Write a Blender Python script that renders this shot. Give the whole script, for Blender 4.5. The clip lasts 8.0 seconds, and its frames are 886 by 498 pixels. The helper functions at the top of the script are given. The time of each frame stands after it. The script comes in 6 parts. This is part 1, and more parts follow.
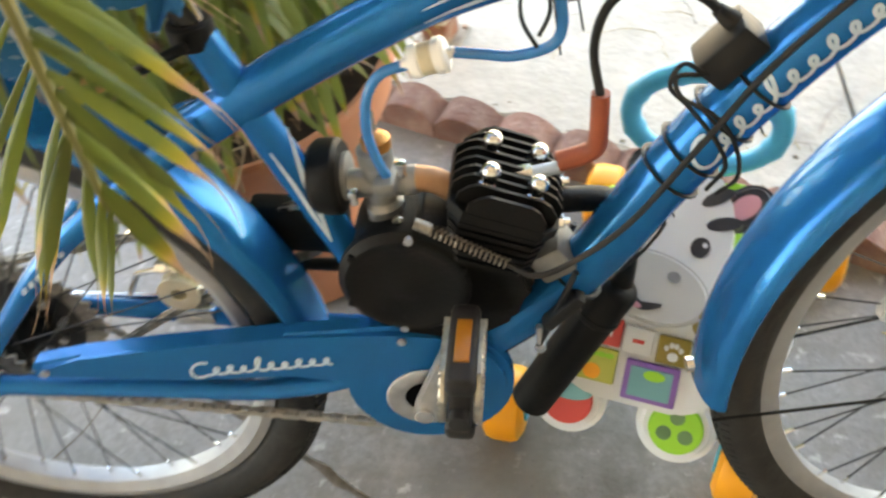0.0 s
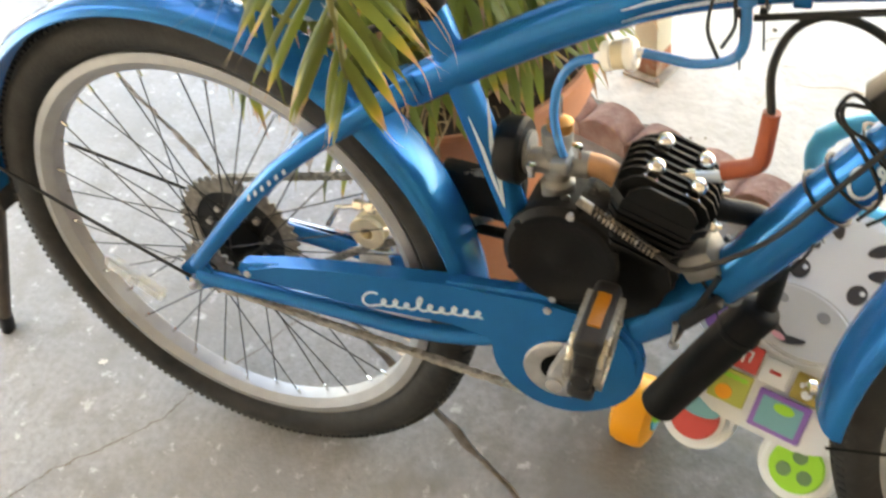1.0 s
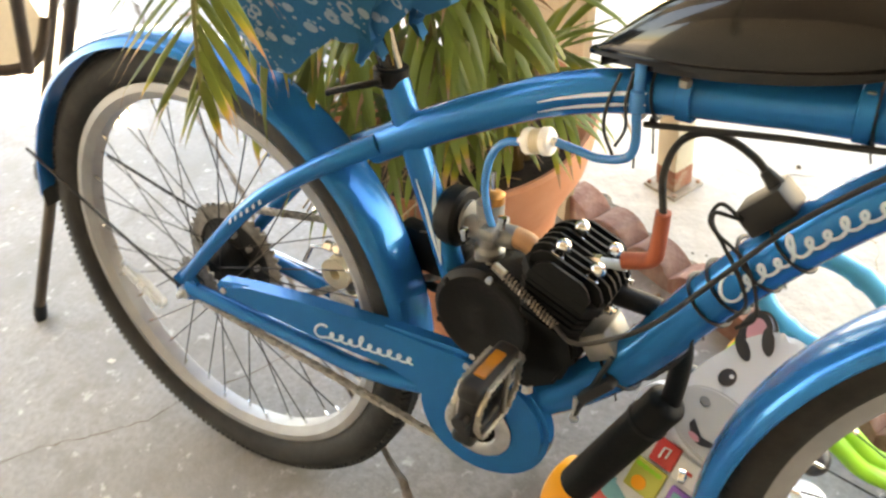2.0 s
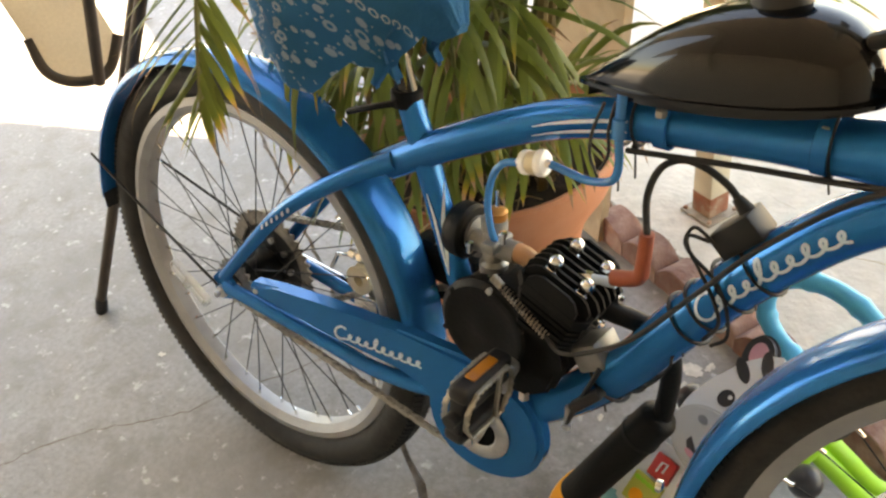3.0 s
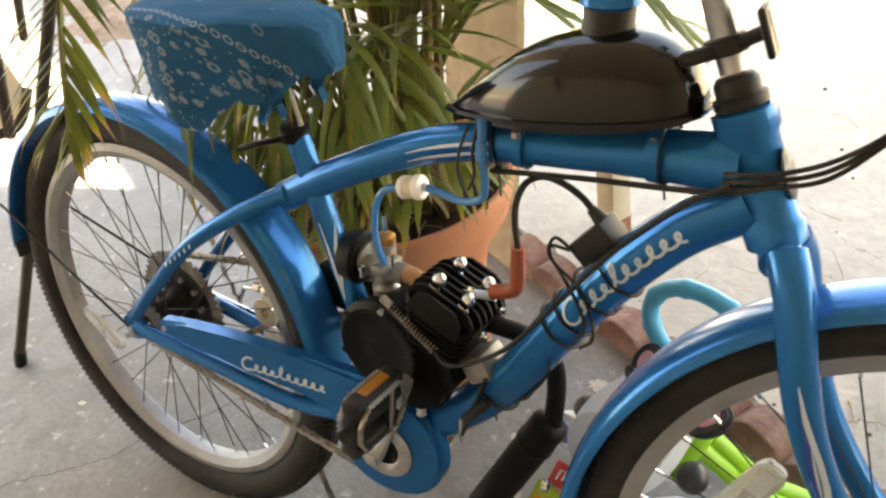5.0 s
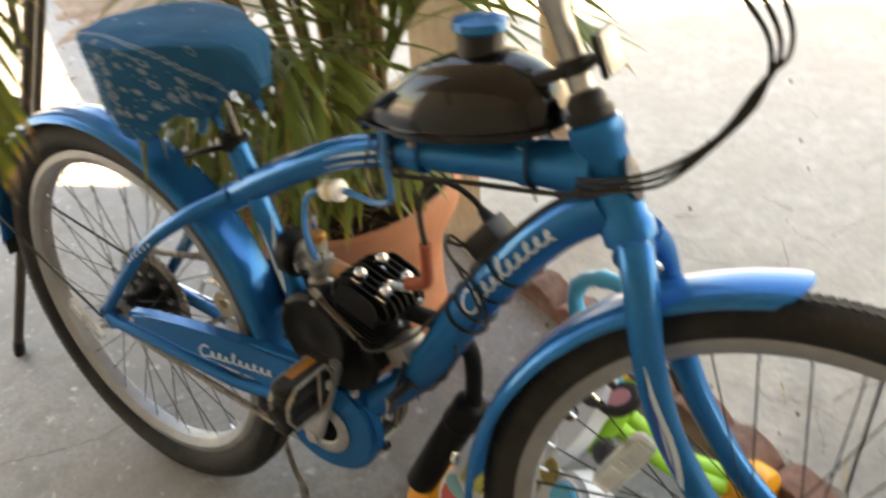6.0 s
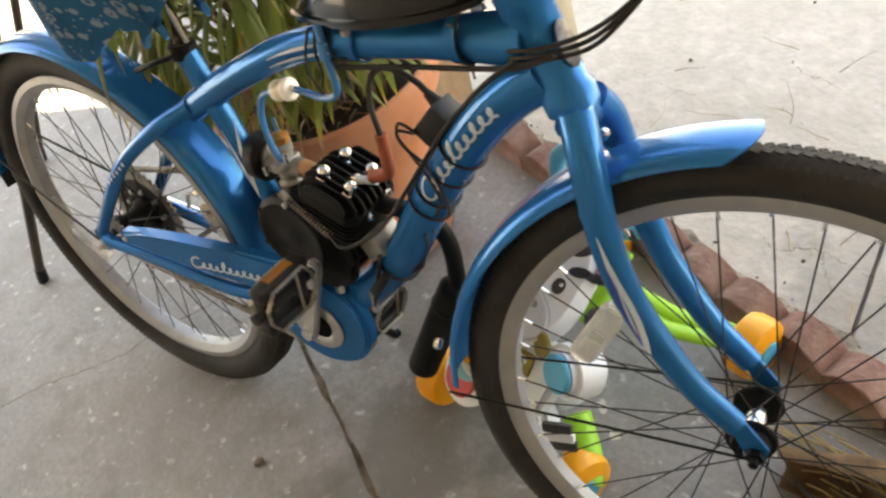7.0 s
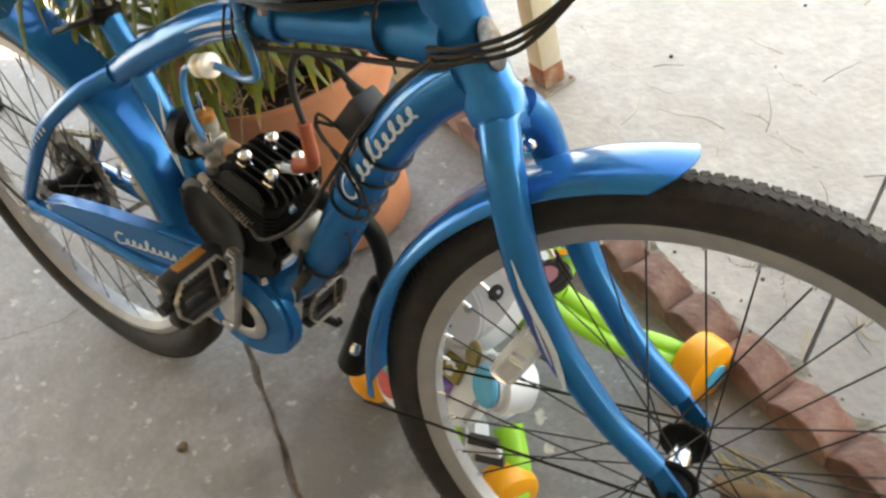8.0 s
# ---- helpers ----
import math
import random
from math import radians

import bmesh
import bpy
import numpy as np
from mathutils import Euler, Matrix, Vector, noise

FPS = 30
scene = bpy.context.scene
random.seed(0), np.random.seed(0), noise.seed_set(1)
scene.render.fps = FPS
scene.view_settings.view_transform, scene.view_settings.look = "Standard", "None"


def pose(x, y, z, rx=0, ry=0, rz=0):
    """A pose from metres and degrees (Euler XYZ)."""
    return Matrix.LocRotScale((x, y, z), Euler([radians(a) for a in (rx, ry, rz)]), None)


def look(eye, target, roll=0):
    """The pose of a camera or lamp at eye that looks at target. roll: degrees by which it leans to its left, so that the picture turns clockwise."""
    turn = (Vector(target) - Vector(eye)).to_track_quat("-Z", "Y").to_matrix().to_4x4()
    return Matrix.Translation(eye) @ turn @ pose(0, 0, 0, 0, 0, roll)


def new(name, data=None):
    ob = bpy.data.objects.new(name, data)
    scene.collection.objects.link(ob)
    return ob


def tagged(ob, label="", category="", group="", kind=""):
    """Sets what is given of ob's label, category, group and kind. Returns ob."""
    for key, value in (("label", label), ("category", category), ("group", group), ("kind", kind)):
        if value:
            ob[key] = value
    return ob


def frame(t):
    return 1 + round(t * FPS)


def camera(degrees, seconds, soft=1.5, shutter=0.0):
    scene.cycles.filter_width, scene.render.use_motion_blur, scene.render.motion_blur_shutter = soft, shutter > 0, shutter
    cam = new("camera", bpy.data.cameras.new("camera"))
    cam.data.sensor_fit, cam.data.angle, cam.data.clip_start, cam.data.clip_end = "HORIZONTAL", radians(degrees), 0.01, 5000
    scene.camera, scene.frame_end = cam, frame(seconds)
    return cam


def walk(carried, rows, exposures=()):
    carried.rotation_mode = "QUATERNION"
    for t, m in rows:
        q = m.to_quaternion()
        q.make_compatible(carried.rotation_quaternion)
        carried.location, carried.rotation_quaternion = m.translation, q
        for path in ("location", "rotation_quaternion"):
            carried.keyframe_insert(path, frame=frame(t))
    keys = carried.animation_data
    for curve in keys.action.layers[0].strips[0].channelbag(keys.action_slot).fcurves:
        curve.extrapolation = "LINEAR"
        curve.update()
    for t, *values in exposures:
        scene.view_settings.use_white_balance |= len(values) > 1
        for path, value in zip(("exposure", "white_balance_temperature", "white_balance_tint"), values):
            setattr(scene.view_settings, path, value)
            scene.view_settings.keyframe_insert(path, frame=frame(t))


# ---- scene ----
cam = camera(54.80, 8.0, soft=2.4, shutter=0.6)
PATH = [
    (0, (0.6046, -0.3220, 1.0791), (0.3591, 0.5196, -0.1381), -13.16),
    (0.5, (0.6522, -0.3833, 1.1008), (0.2084, 0.4468, -0.0670), -14.53),
    (1, (0.6512, -0.4176, 1.1140), (0.0979, 0.3917, -0.0213), -15.23),
    (1.5, (0.7061, -0.4195, 1.1241), (0.0966, 0.4877, 0.0967), -12.45),
    (1.7, (0.7609, -0.4220, 1.1245), (0.1075, 0.4673, 0.1086), -10.88),
    (2.8, (0.9306, -0.4307, 1.1516), (0.0893, 0.3614, 0.1951), -10.25),
    (3, (0.9297, -0.4233, 1.1551), (0.0934, 0.3693, 0.1947), -10.90),
    (3.5, (0.9325, -0.4184, 1.1519), (0.0924, 0.3644, 0.1868), -11.56),
    (4, (0.9471, -0.4112, 1.1536), (0.1604, 0.4268, 0.1898), -9.06),
    (4.5, (0.9674, -0.4052, 1.1647), (0.2223, 0.4713, 0.2022), -9.94),
    (4.7, (0.9806, -0.4157, 1.1576), (0.2266, 0.4755, 0.2157), -9.97),
    (5.8, (1.1493, -0.4353, 1.1824), (0.2855, 0.4283, 0.3117), -12.01),
    (6, (1.1704, -0.4060, 1.2044), (0.3501, 0.4485, 0.2840), -12.63),
    (6.5, (1.2120, -0.3700, 1.1961), (0.4114, 0.3658, 0.1628), -21.08),
    (7, (1.2341, -0.3408, 1.1791), (0.4038, 0.3325, 0.1268), -23.66),
    (7.5, (1.2736, -0.2773, 1.1667), (0.4390, 0.3550, 0.0926), -24.57),
    (8, (1.2454, -0.2420, 1.1362), (0.4413, 0.4008, 0.0453), -19.84),
]
walk(cam, [(t, look(eye, target, roll)) for t, eye, target, roll in PATH], exposures=[(0, 4.11, 9700, 10), (0.5, 4.14, 10000, 11), (1.0, 4.18, 10300, 12), (1.7, 4.33, 10900, 13), (2.8, 3.63, 11300, 14), (4.7, 3.66, 11300, 15), (5.8, 3.3, 11100, 14), (6.5, 3.26, 10400, 13), (7.0, 3.51, 10900, 15), (7.5, 3.64, 10900, 15), (8, 3.61, 10500, 12)])

# ---- world, sun, light ----
world = bpy.data.worlds.new("world")
scene.world = world
world.use_nodes = True
wn = world.node_tree.nodes
sky = wn.new("ShaderNodeTexSky")
sky.sky_type, sky.sun_disc = "NISHITA", False
SUN_ELEV, SUN_AZ = radians(64), radians(190)   # azimuth from +y towards +x
sky.sun_elevation, sky.sun_rotation = SUN_ELEV, SUN_AZ
wn["Background"].inputs["Strength"].default_value = 0.12
world.node_tree.links.new(sky.outputs["Color"], wn["Background"].inputs["Color"])
sun = new("sun", bpy.data.lights.new("sun", "SUN"))
sun.data.energy, sun.data.angle, sun.data.color = 4.5, radians(0.5), (1.0, 0.95, 0.86)
sd = Vector((math.sin(SUN_AZ) * math.cos(SUN_ELEV), math.cos(SUN_AZ) * math.cos(SUN_ELEV), math.sin(SUN_ELEV)))
sun.matrix_world = look(sd * 20, (0, 0, 0))


# ---- materials ----
def material(name, color, rough=0.5, metal=0.0, vary=0.15, scale=20.0, bump=0.0, bump_scale=None, coat=0.0, color2=None, rand=0.0, spec=0.5, stain=None, stain_scale=3.0, ior=None, trans=0.0):
    m = bpy.data.materials.new(name)
    m.use_nodes = True
    nt = m.node_tree
    b = nt.nodes["Principled BSDF"]
    b.inputs["Roughness"].default_value, b.inputs["Metallic"].default_value = rough, metal
    b.inputs["Coat Weight"].default_value, b.inputs["Coat Roughness"].default_value = coat, 0.035
    b.inputs["Specular IOR Level"].default_value = spec
    b.inputs["Transmission Weight"].default_value = trans
    if ior:
        b.inputs["IOR"].default_value = ior
    tc = nt.nodes.new("ShaderNodeTexCoord")
    fine = nt.nodes.new("ShaderNodeTexNoise")
    fine.inputs["Scale"].default_value, fine.inputs["Detail"].default_value = scale, 6
    nt.links.new(tc.outputs["Object"], fine.inputs["Vector"])
    ramp = nt.nodes.new("ShaderNodeMapRange")
    ramp.inputs["From Min"].default_value, ramp.inputs["From Max"].default_value = 0.3, 0.7
    nt.links.new(fine.outputs["Fac"], ramp.inputs["Value"])
    mix = nt.nodes.new("ShaderNodeMix")
    mix.data_type = "RGBA"
    c2 = color2 or tuple(c * (1 - vary) for c in color)
    mix.inputs["A"].default_value, mix.inputs["B"].default_value = (*color, 1), (*c2, 1)
    nt.links.new(ramp.outputs["Result"], mix.inputs["Factor"])
    last = mix.outputs["Result"]
    if stain:
        big = nt.nodes.new("ShaderNodeTexNoise")
        big.inputs["Scale"].default_value, big.inputs["Detail"].default_value, big.inputs["Roughness"].default_value = stain_scale, 5, 0.6
        nt.links.new(tc.outputs["Object"], big.inputs["Vector"])
        r2 = nt.nodes.new("ShaderNodeMapRange")
        r2.inputs["From Min"].default_value, r2.inputs["From Max"].default_value = 0.42, 0.68
        nt.links.new(big.outputs["Fac"], r2.inputs["Value"])
        mx = nt.nodes.new("ShaderNodeMix")
        mx.data_type = "RGBA"
        nt.links.new(last, mx.inputs["A"])
        mx.inputs["B"].default_value = (*stain, 1)
        nt.links.new(r2.outputs["Result"], mx.inputs["Factor"])
        last = mx.outputs["Result"]
    if rand:
        oi = nt.nodes.new("ShaderNodeObjectInfo")
        mr = nt.nodes.new("ShaderNodeMapRange")
        mr.inputs["To Min"].default_value, mr.inputs["To Max"].default_value = 1 - rand, 1 + rand
        nt.links.new(oi.outputs["Random"], mr.inputs["Value"])
        hs = nt.nodes.new("ShaderNodeHueSaturation")
        nt.links.new(mr.outputs["Result"], hs.inputs["Value"])
        nt.links.new(last, hs.inputs["Color"])
        last = hs.outputs["Color"]
    nt.links.new(last, b.inputs["Base Color"])
    rr = nt.nodes.new("ShaderNodeMapRange")
    rr.inputs["To Min"].default_value, rr.inputs["To Max"].default_value = rough * 0.85, min(1, rough * 1.2)
    nt.links.new(fine.outputs["Fac"], rr.inputs["Value"])
    nt.links.new(rr.outputs["Result"], b.inputs["Roughness"])
    if bump:
        n2 = nt.nodes.new("ShaderNodeTexNoise")
        n2.inputs["Scale"].default_value, n2.inputs["Detail"].default_value = bump_scale or scale * 3, 8
        nt.links.new(tc.outputs["Object"], n2.inputs["Vector"])
        bp = nt.nodes.new("ShaderNodeBump")
        bp.inputs["Strength"].default_value, bp.inputs["Distance"].default_value = bump, 0.003
        nt.links.new(n2.outputs["Fac"], bp.inputs["Height"])
        nt.links.new(bp.outputs["Normal"], b.inputs["Normal"])
    return m


BLUE = material("blue_paint", (0.0, 0.138, 0.39), 0.21, 0.42, 0.12, 9, coat=0.28, spec=0.03, stain=(0.0, 0.152, 0.42), stain_scale=5)
CHROME = material("chrome", (0.75, 0.75, 0.74), 0.18, 1.0, 0.2, 40)
ALLOY = material("alloy", (0.55, 0.56, 0.57), 0.42, 0.9, 0.25, 60)
RIM = material("rim_grey", (0.335, 0.35, 0.37), 0.42, 0.3, 0.18, 30)
RUBBER = material("rubber", (0.016, 0.0158, 0.0155), 0.75, 0, 0.4, 60, bump=0.3, spec=0.4, stain=(0.026, 0.0255, 0.025), stain_scale=9)
BLACK = material("black_paint", (0.0055, 0.0053, 0.0052), 0.5, 0, 0.3, 30, bump=0.2, bump_scale=200, spec=0.16)
GLOSS = material("gloss_black", (0.008, 0.0075, 0.0075), 0.12, 0, 0.3, 8, coat=0.12, spec=0.28)
PLASTIC = material("black_plastic", (0.016, 0.016, 0.017), 0.5, 0, 0.3, 40, spec=0.3)
SPOKE = material("spoke_black", (0.03, 0.03, 0.03), 0.4, 0.6, 0.3, 40)
WHITE = material("white_decal", (0.50, 0.62, 0.72), 0.4, 0, 0.08, 30)
TERRA = material("terracotta", (0.54, 0.195, 0.095), 0.72, 0, 0.16, 14, bump=0.2, stain=(0.56, 0.245, 0.145), stain_scale=6)
def concrete_material():
    """Worn patio concrete: grain, pale flecks, blotches and one ragged darker patch near the joint."""
    m = material("patio_concrete", (0.278, 0.273, 0.264), 0.48, 0, 0.28, 85, bump=0.40, bump_scale=150, stain=(0.19, 0.185, 0.175), stain_scale=3.2)
    nt = m.node_tree
    b = nt.nodes["Principled BSDF"]
    col = b.inputs["Base Color"].links[0].from_socket
    tc = nt.nodes.new("ShaderNodeTexCoord")

    def noise_mask(scale, detail, lo, hi, top):
        n = nt.nodes.new("ShaderNodeTexNoise")
        n.inputs["Scale"].default_value, n.inputs["Detail"].default_value, n.inputs["Roughness"].default_value = scale, detail, 0.62
        nt.links.new(tc.outputs["Object"], n.inputs["Vector"])
        r = nt.nodes.new("ShaderNodeMapRange")
        r.inputs["From Min"].default_value, r.inputs["From Max"].default_value, r.inputs["To Max"].default_value = lo, hi, top
        nt.links.new(n.outputs["Fac"], r.inputs["Value"])
        return n, r.outputs["Result"]

    def lay(mask, tone):
        x = nt.nodes.new("ShaderNodeMix")
        x.data_type = "RGBA"
        nt.links.new(mask, x.inputs["Factor"])
        nt.links.new(col, x.inputs["A"])
        x.inputs["B"].default_value = (*tone, 1)
        return x.outputs["Result"]

    n, k = noise_mask(13, 7, 0.50, 0.66, 0.70)
    col = lay(k, (0.175, 0.165, 0.145))
    n, k = noise_mask(34, 6, 0.60, 0.68, 0.75)
    col = lay(k, (0.46, 0.45, 0.43))
    n, k = noise_mask(140, 2, 0.66, 0.72, 0.6)
    col = lay(k, (0.13, 0.12, 0.105))
    # one ragged darker patch about a place on the slab
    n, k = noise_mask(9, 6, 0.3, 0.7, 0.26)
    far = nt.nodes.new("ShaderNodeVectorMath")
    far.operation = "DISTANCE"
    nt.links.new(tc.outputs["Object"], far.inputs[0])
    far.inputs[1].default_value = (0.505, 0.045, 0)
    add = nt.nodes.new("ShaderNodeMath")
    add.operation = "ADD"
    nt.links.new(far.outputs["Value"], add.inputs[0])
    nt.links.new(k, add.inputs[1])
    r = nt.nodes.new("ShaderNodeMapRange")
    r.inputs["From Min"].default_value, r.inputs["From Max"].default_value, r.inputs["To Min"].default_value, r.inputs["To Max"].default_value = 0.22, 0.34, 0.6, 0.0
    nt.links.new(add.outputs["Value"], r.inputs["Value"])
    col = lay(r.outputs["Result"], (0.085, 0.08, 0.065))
    nt.links.new(col, b.inputs["Base Color"])
    return m


CONCRETE = concrete_material()
SOIL = material("soil", (0.05, 0.032, 0.02), 0.95, 0, 0.5, 60, bump=1.0, bump_scale=80)
WALL = material("stucco", (0.42, 0.38, 0.33), 0.9, 0, 0.1, 20, bump=0.3)
BRICK = material("edging_brick", (0.245, 0.122, 0.092), 0.9, 0, 0.42, 40, bump=1.0, bump_scale=90, rand=0.20, stain=(0.35, 0.225, 0.18), stain_scale=20)
BADGE = material("badge_metal", (0.07, 0.08, 0.10), 0.40, 0.6, 0.7, 160)


# ---- mesh helpers ----
def mesh_object(name, bm, mat, smooth=True):
    me = bpy.data.meshes.new(name)
    bmesh.ops.recalc_face_normals(bm, faces=bm.faces)
    bm.to_mesh(me)
    bm.free()
    if smooth:
        me.shade_smooth()
        try:
            me.set_sharp_from_angle(angle=radians(38))
        except Exception:
            pass
    me.materials.append(mat)
    return new(name, me)


def part(name, bm, mat, parent, label="", local=None, smooth=True):
    ob = mesh_object(name, bm, mat, smooth)
    ob.parent = parent
    if local is not None:
        ob.matrix_local = local
    return tagged(ob, label)


def spline(pts, n=8):
    """Points along a smooth line through pts."""
    p = [Vector(q) for q in pts]
    p = [p[0] * 2 - p[1]] + p + [p[-1] * 2 - p[-2]]
    out = []
    for i in range(1, len(p) - 2):
        a, b, c, d = p[i - 1 : i + 3]
        for k in range(n):
            t = k / n
            out.append(0.5 * ((2 * b) + (c - a) * t + (2 * a - 5 * b + 4 * c - d) * t * t + (3 * b - a - 3 * c + d) * t ** 3))
    out.append(p[-2])
    return out


def sweep(bm, pts, rad, seg=12, flat=1.0, up=None, caps=True):
    """A tube along pts; rad: a number, or one for each point by a function of 0..1. flat: height over width of the section."""
    pts = [Vector(q) for q in pts]
    rings, side = [], None
    n = len(pts)
    for i, p in enumerate(pts):
        t = (pts[min(i + 1, n - 1)] - pts[max(i - 1, 0)]).normalized()
        if side is None:
            ref = Vector(up) if up else (Vector((0, 1, 0)) if abs(t.y) < 0.9 else Vector((1, 0, 0)))
            side = ref
        side = (side - t * side.dot(t)).normalized()
        other = t.cross(side)
        r = rad(i / max(1, n - 1)) if callable(rad) else rad
        rings.append([bm.verts.new(p + (side * math.cos(a) + other * math.sin(a) * flat) * r) for a in (2 * math.pi * k / seg for k in range(seg))])
    for a, b in zip(rings, rings[1:]):
        for k in range(seg):
            bm.faces.new((a[k], a[(k + 1) % seg], b[(k + 1) % seg], b[k]))
    if caps:
        bm.faces.new(rings[0][::-1])
        bm.faces.new(rings[-1])
    return bm


def tube(pts, rad, seg=12, n=8, flat=1.0, up=None):
    return sweep(bmesh.new(), spline(pts, n) if len(pts) > 2 else pts, rad, seg, flat, up)


def lathe(bm, profile, axis="Z", center=(0, 0, 0), seg=32, closed=False):
    """Turns a profile of (radius, height) round an axis through center."""
    c = Vector(center)
    def at(r, h, a):
        u, v = r * math.cos(a), r * math.sin(a)
        return c + Vector({"Z": (u, v, h), "Y": (u, h, v), "X": (h, u, v)}[axis])
    rings = [[bm.verts.new(at(r, h, 2 * math.pi * k / seg)) for k in range(seg)] for r, h in profile]
    pairs = list(zip(rings, rings[1:])) + ([(rings[-1], rings[0])] if closed else [])
    for a, b in pairs:
        for k in range(seg):
            bm.faces.new((a[k], a[(k + 1) % seg], b[(k + 1) % seg], b[k]))
    if not closed:
        for ring in (rings[0], rings[-1]):
            try:
                bm.faces.new(ring)
            except ValueError:
                pass
    return bm


def block(bm, size, m=None, bevel=0.0, segs=2):
    """A box of that size about the origin, moved by the matrix m, with rounded edges."""
    made = bmesh.ops.create_cube(bm, size=1.0, matrix=(m or Matrix()) @ Matrix.Diagonal((*size, 1)))
    if bevel:
        edges = list({e for v in made["verts"] for e in v.link_edges})
        bmesh.ops.bevel(bm, geom=edges, offset=bevel, segments=segs, affect="EDGES", profile=0.5)
    return bm


def boxed(size, m=None, bevel=0.0, segs=2):
    return block(bmesh.new(), size, m, bevel, segs)


def ball(bm, r, m=None, u=12, v=8):
    bmesh.ops.create_uvsphere(bm, u_segments=u, v_segments=v, radius=r, matrix=m or Matrix())
    return bm


def prism(bm, outline, y0, y1):
    """A plate with an outline of (x, z) points, from y0 to y1."""
    a = [bm.verts.new((x, y0, z)) for x, z in outline]
    b = [bm.verts.new((x, y1, z)) for x, z in outline]
    bm.faces.new(a)
    bm.faces.new(b[::-1])
    for i in range(len(a)):
        j = (i + 1) % len(a)
        bm.faces.new((a[i], b[i], b[j], a[j]))
    return bm


def thing(name, m, label, category, group=""):
    ob = new(name)
    ob.matrix_world = m
    ob.empty_display_size = 0.05
    return tagged(ob, label, category, group)
YARD = material("yard_concrete", (0.58, 0.535, 0.46), 0.85, 0, 0.26, 30, bump=0.8, bump_scale=70, stain=(0.44, 0.40, 0.335), stain_scale=6)


def tone_patch(m, centre, near, far, tone, strength):
    """A ragged patch of another tone about a place on a floor."""
    nt = m.node_tree
    b = nt.nodes["Principled BSDF"]
    col = b.inputs["Base Color"].links[0].from_socket
    tc = nt.nodes.new("ShaderNodeTexCoord")
    n = nt.nodes.new("ShaderNodeTexNoise")
    n.inputs["Scale"].default_value, n.inputs["Detail"].default_value, n.inputs["Roughness"].default_value = 8, 7, 0.65
    nt.links.new(tc.outputs["Object"], n.inputs["Vector"])
    d = nt.nodes.new("ShaderNodeVectorMath")
    d.operation = "DISTANCE"
    nt.links.new(tc.outputs["Object"], d.inputs[0])
    d.inputs[1].default_value = centre
    add = nt.nodes.new("ShaderNodeMath")
    add.operation = "MULTIPLY_ADD"
    add.inputs[1].default_value = 0.7
    nt.links.new(n.outputs["Fac"], add.inputs[0])
    nt.links.new(d.outputs["Value"], add.inputs[2])
    r = nt.nodes.new("ShaderNodeMapRange")
    r.inputs["From Min"].default_value, r.inputs["From Max"].default_value = near, far
    r.inputs["To Min"].default_value, r.inputs["To Max"].default_value = strength, 0.0
    nt.links.new(add.outputs["Value"], r.inputs["Value"])
    x = nt.nodes.new("ShaderNodeMix")
    x.data_type = "RGBA"
    nt.links.new(r.outputs["Result"], x.inputs["Factor"])
    nt.links.new(col, x.inputs["A"])
    x.inputs["B"].default_value = (*tone, 1)
    nt.links.new(x.outputs["Result"], b.inputs["Base Color"])


# a greyer ragged area of the yard beside the edging
tone_patch(YARD, (1.20, 0.46, 0), 0.48, 0.78, (0.27, 0.255, 0.23), 0.9)
NAVY = material("navy_decal", (0.01, 0.05, 0.30), 0.35, 0, 0.1, 20)
AMBER = material("amber_plastic", (0.34, 0.13, 0.012), 0.3, 0, 0.2, 90)
CAGE = material("cage_alloy", (0.45, 0.43, 0.38), 0.35, 0.85, 0.35, 80)
CHAIN = material("chain_steel", (0.34, 0.32, 0.29), 0.4, 0.7, 0.5, 90)
LINKS = material("chain_links", (0.50, 0.47, 0.42), 0.42, 0.6, 0.4, 90)
CREAM = material("cream_nylon", (0.62, 0.55, 0.40), 0.5, 0, 0.2, 40)
CLEAR = material("clear_plastic", (0.93, 0.94, 0.94), 0.16, 0, 0.05, 150, spec=0.7, bump=0.4, bump_scale=300, trans=0.7)
BOOT = material("boot_rubber", (0.34, 0.075, 0.035), 0.55, 0, 0.2, 40)
CASTING = material("cast_alloy", (0.31, 0.31, 0.305), 0.5, 0.75, 0.35, 50, bump=0.2, bump_scale=200)
BRASS = material("brass", (0.55, 0.24, 0.07), 0.35, 0.8, 0.25, 50)
COPPER = material("copper_pipe", (0.50, 0.27, 0.15), 0.5, 0.4, 0.3, 40)
HOSE = material("blue_hose", (0.02, 0.20, 0.50), 0.25, 0, 0.1, 30, spec=0.6)
LENS = material("lens_plastic", (0.80, 0.85, 0.90), 0.25, 0, 0.1, 200, spec=0.6, bump=0.6, bump_scale=260, trans=0.45)
FROST = material("frosted_plastic", (0.84, 0.84, 0.83), 0.35, 0, 0.06, 30)


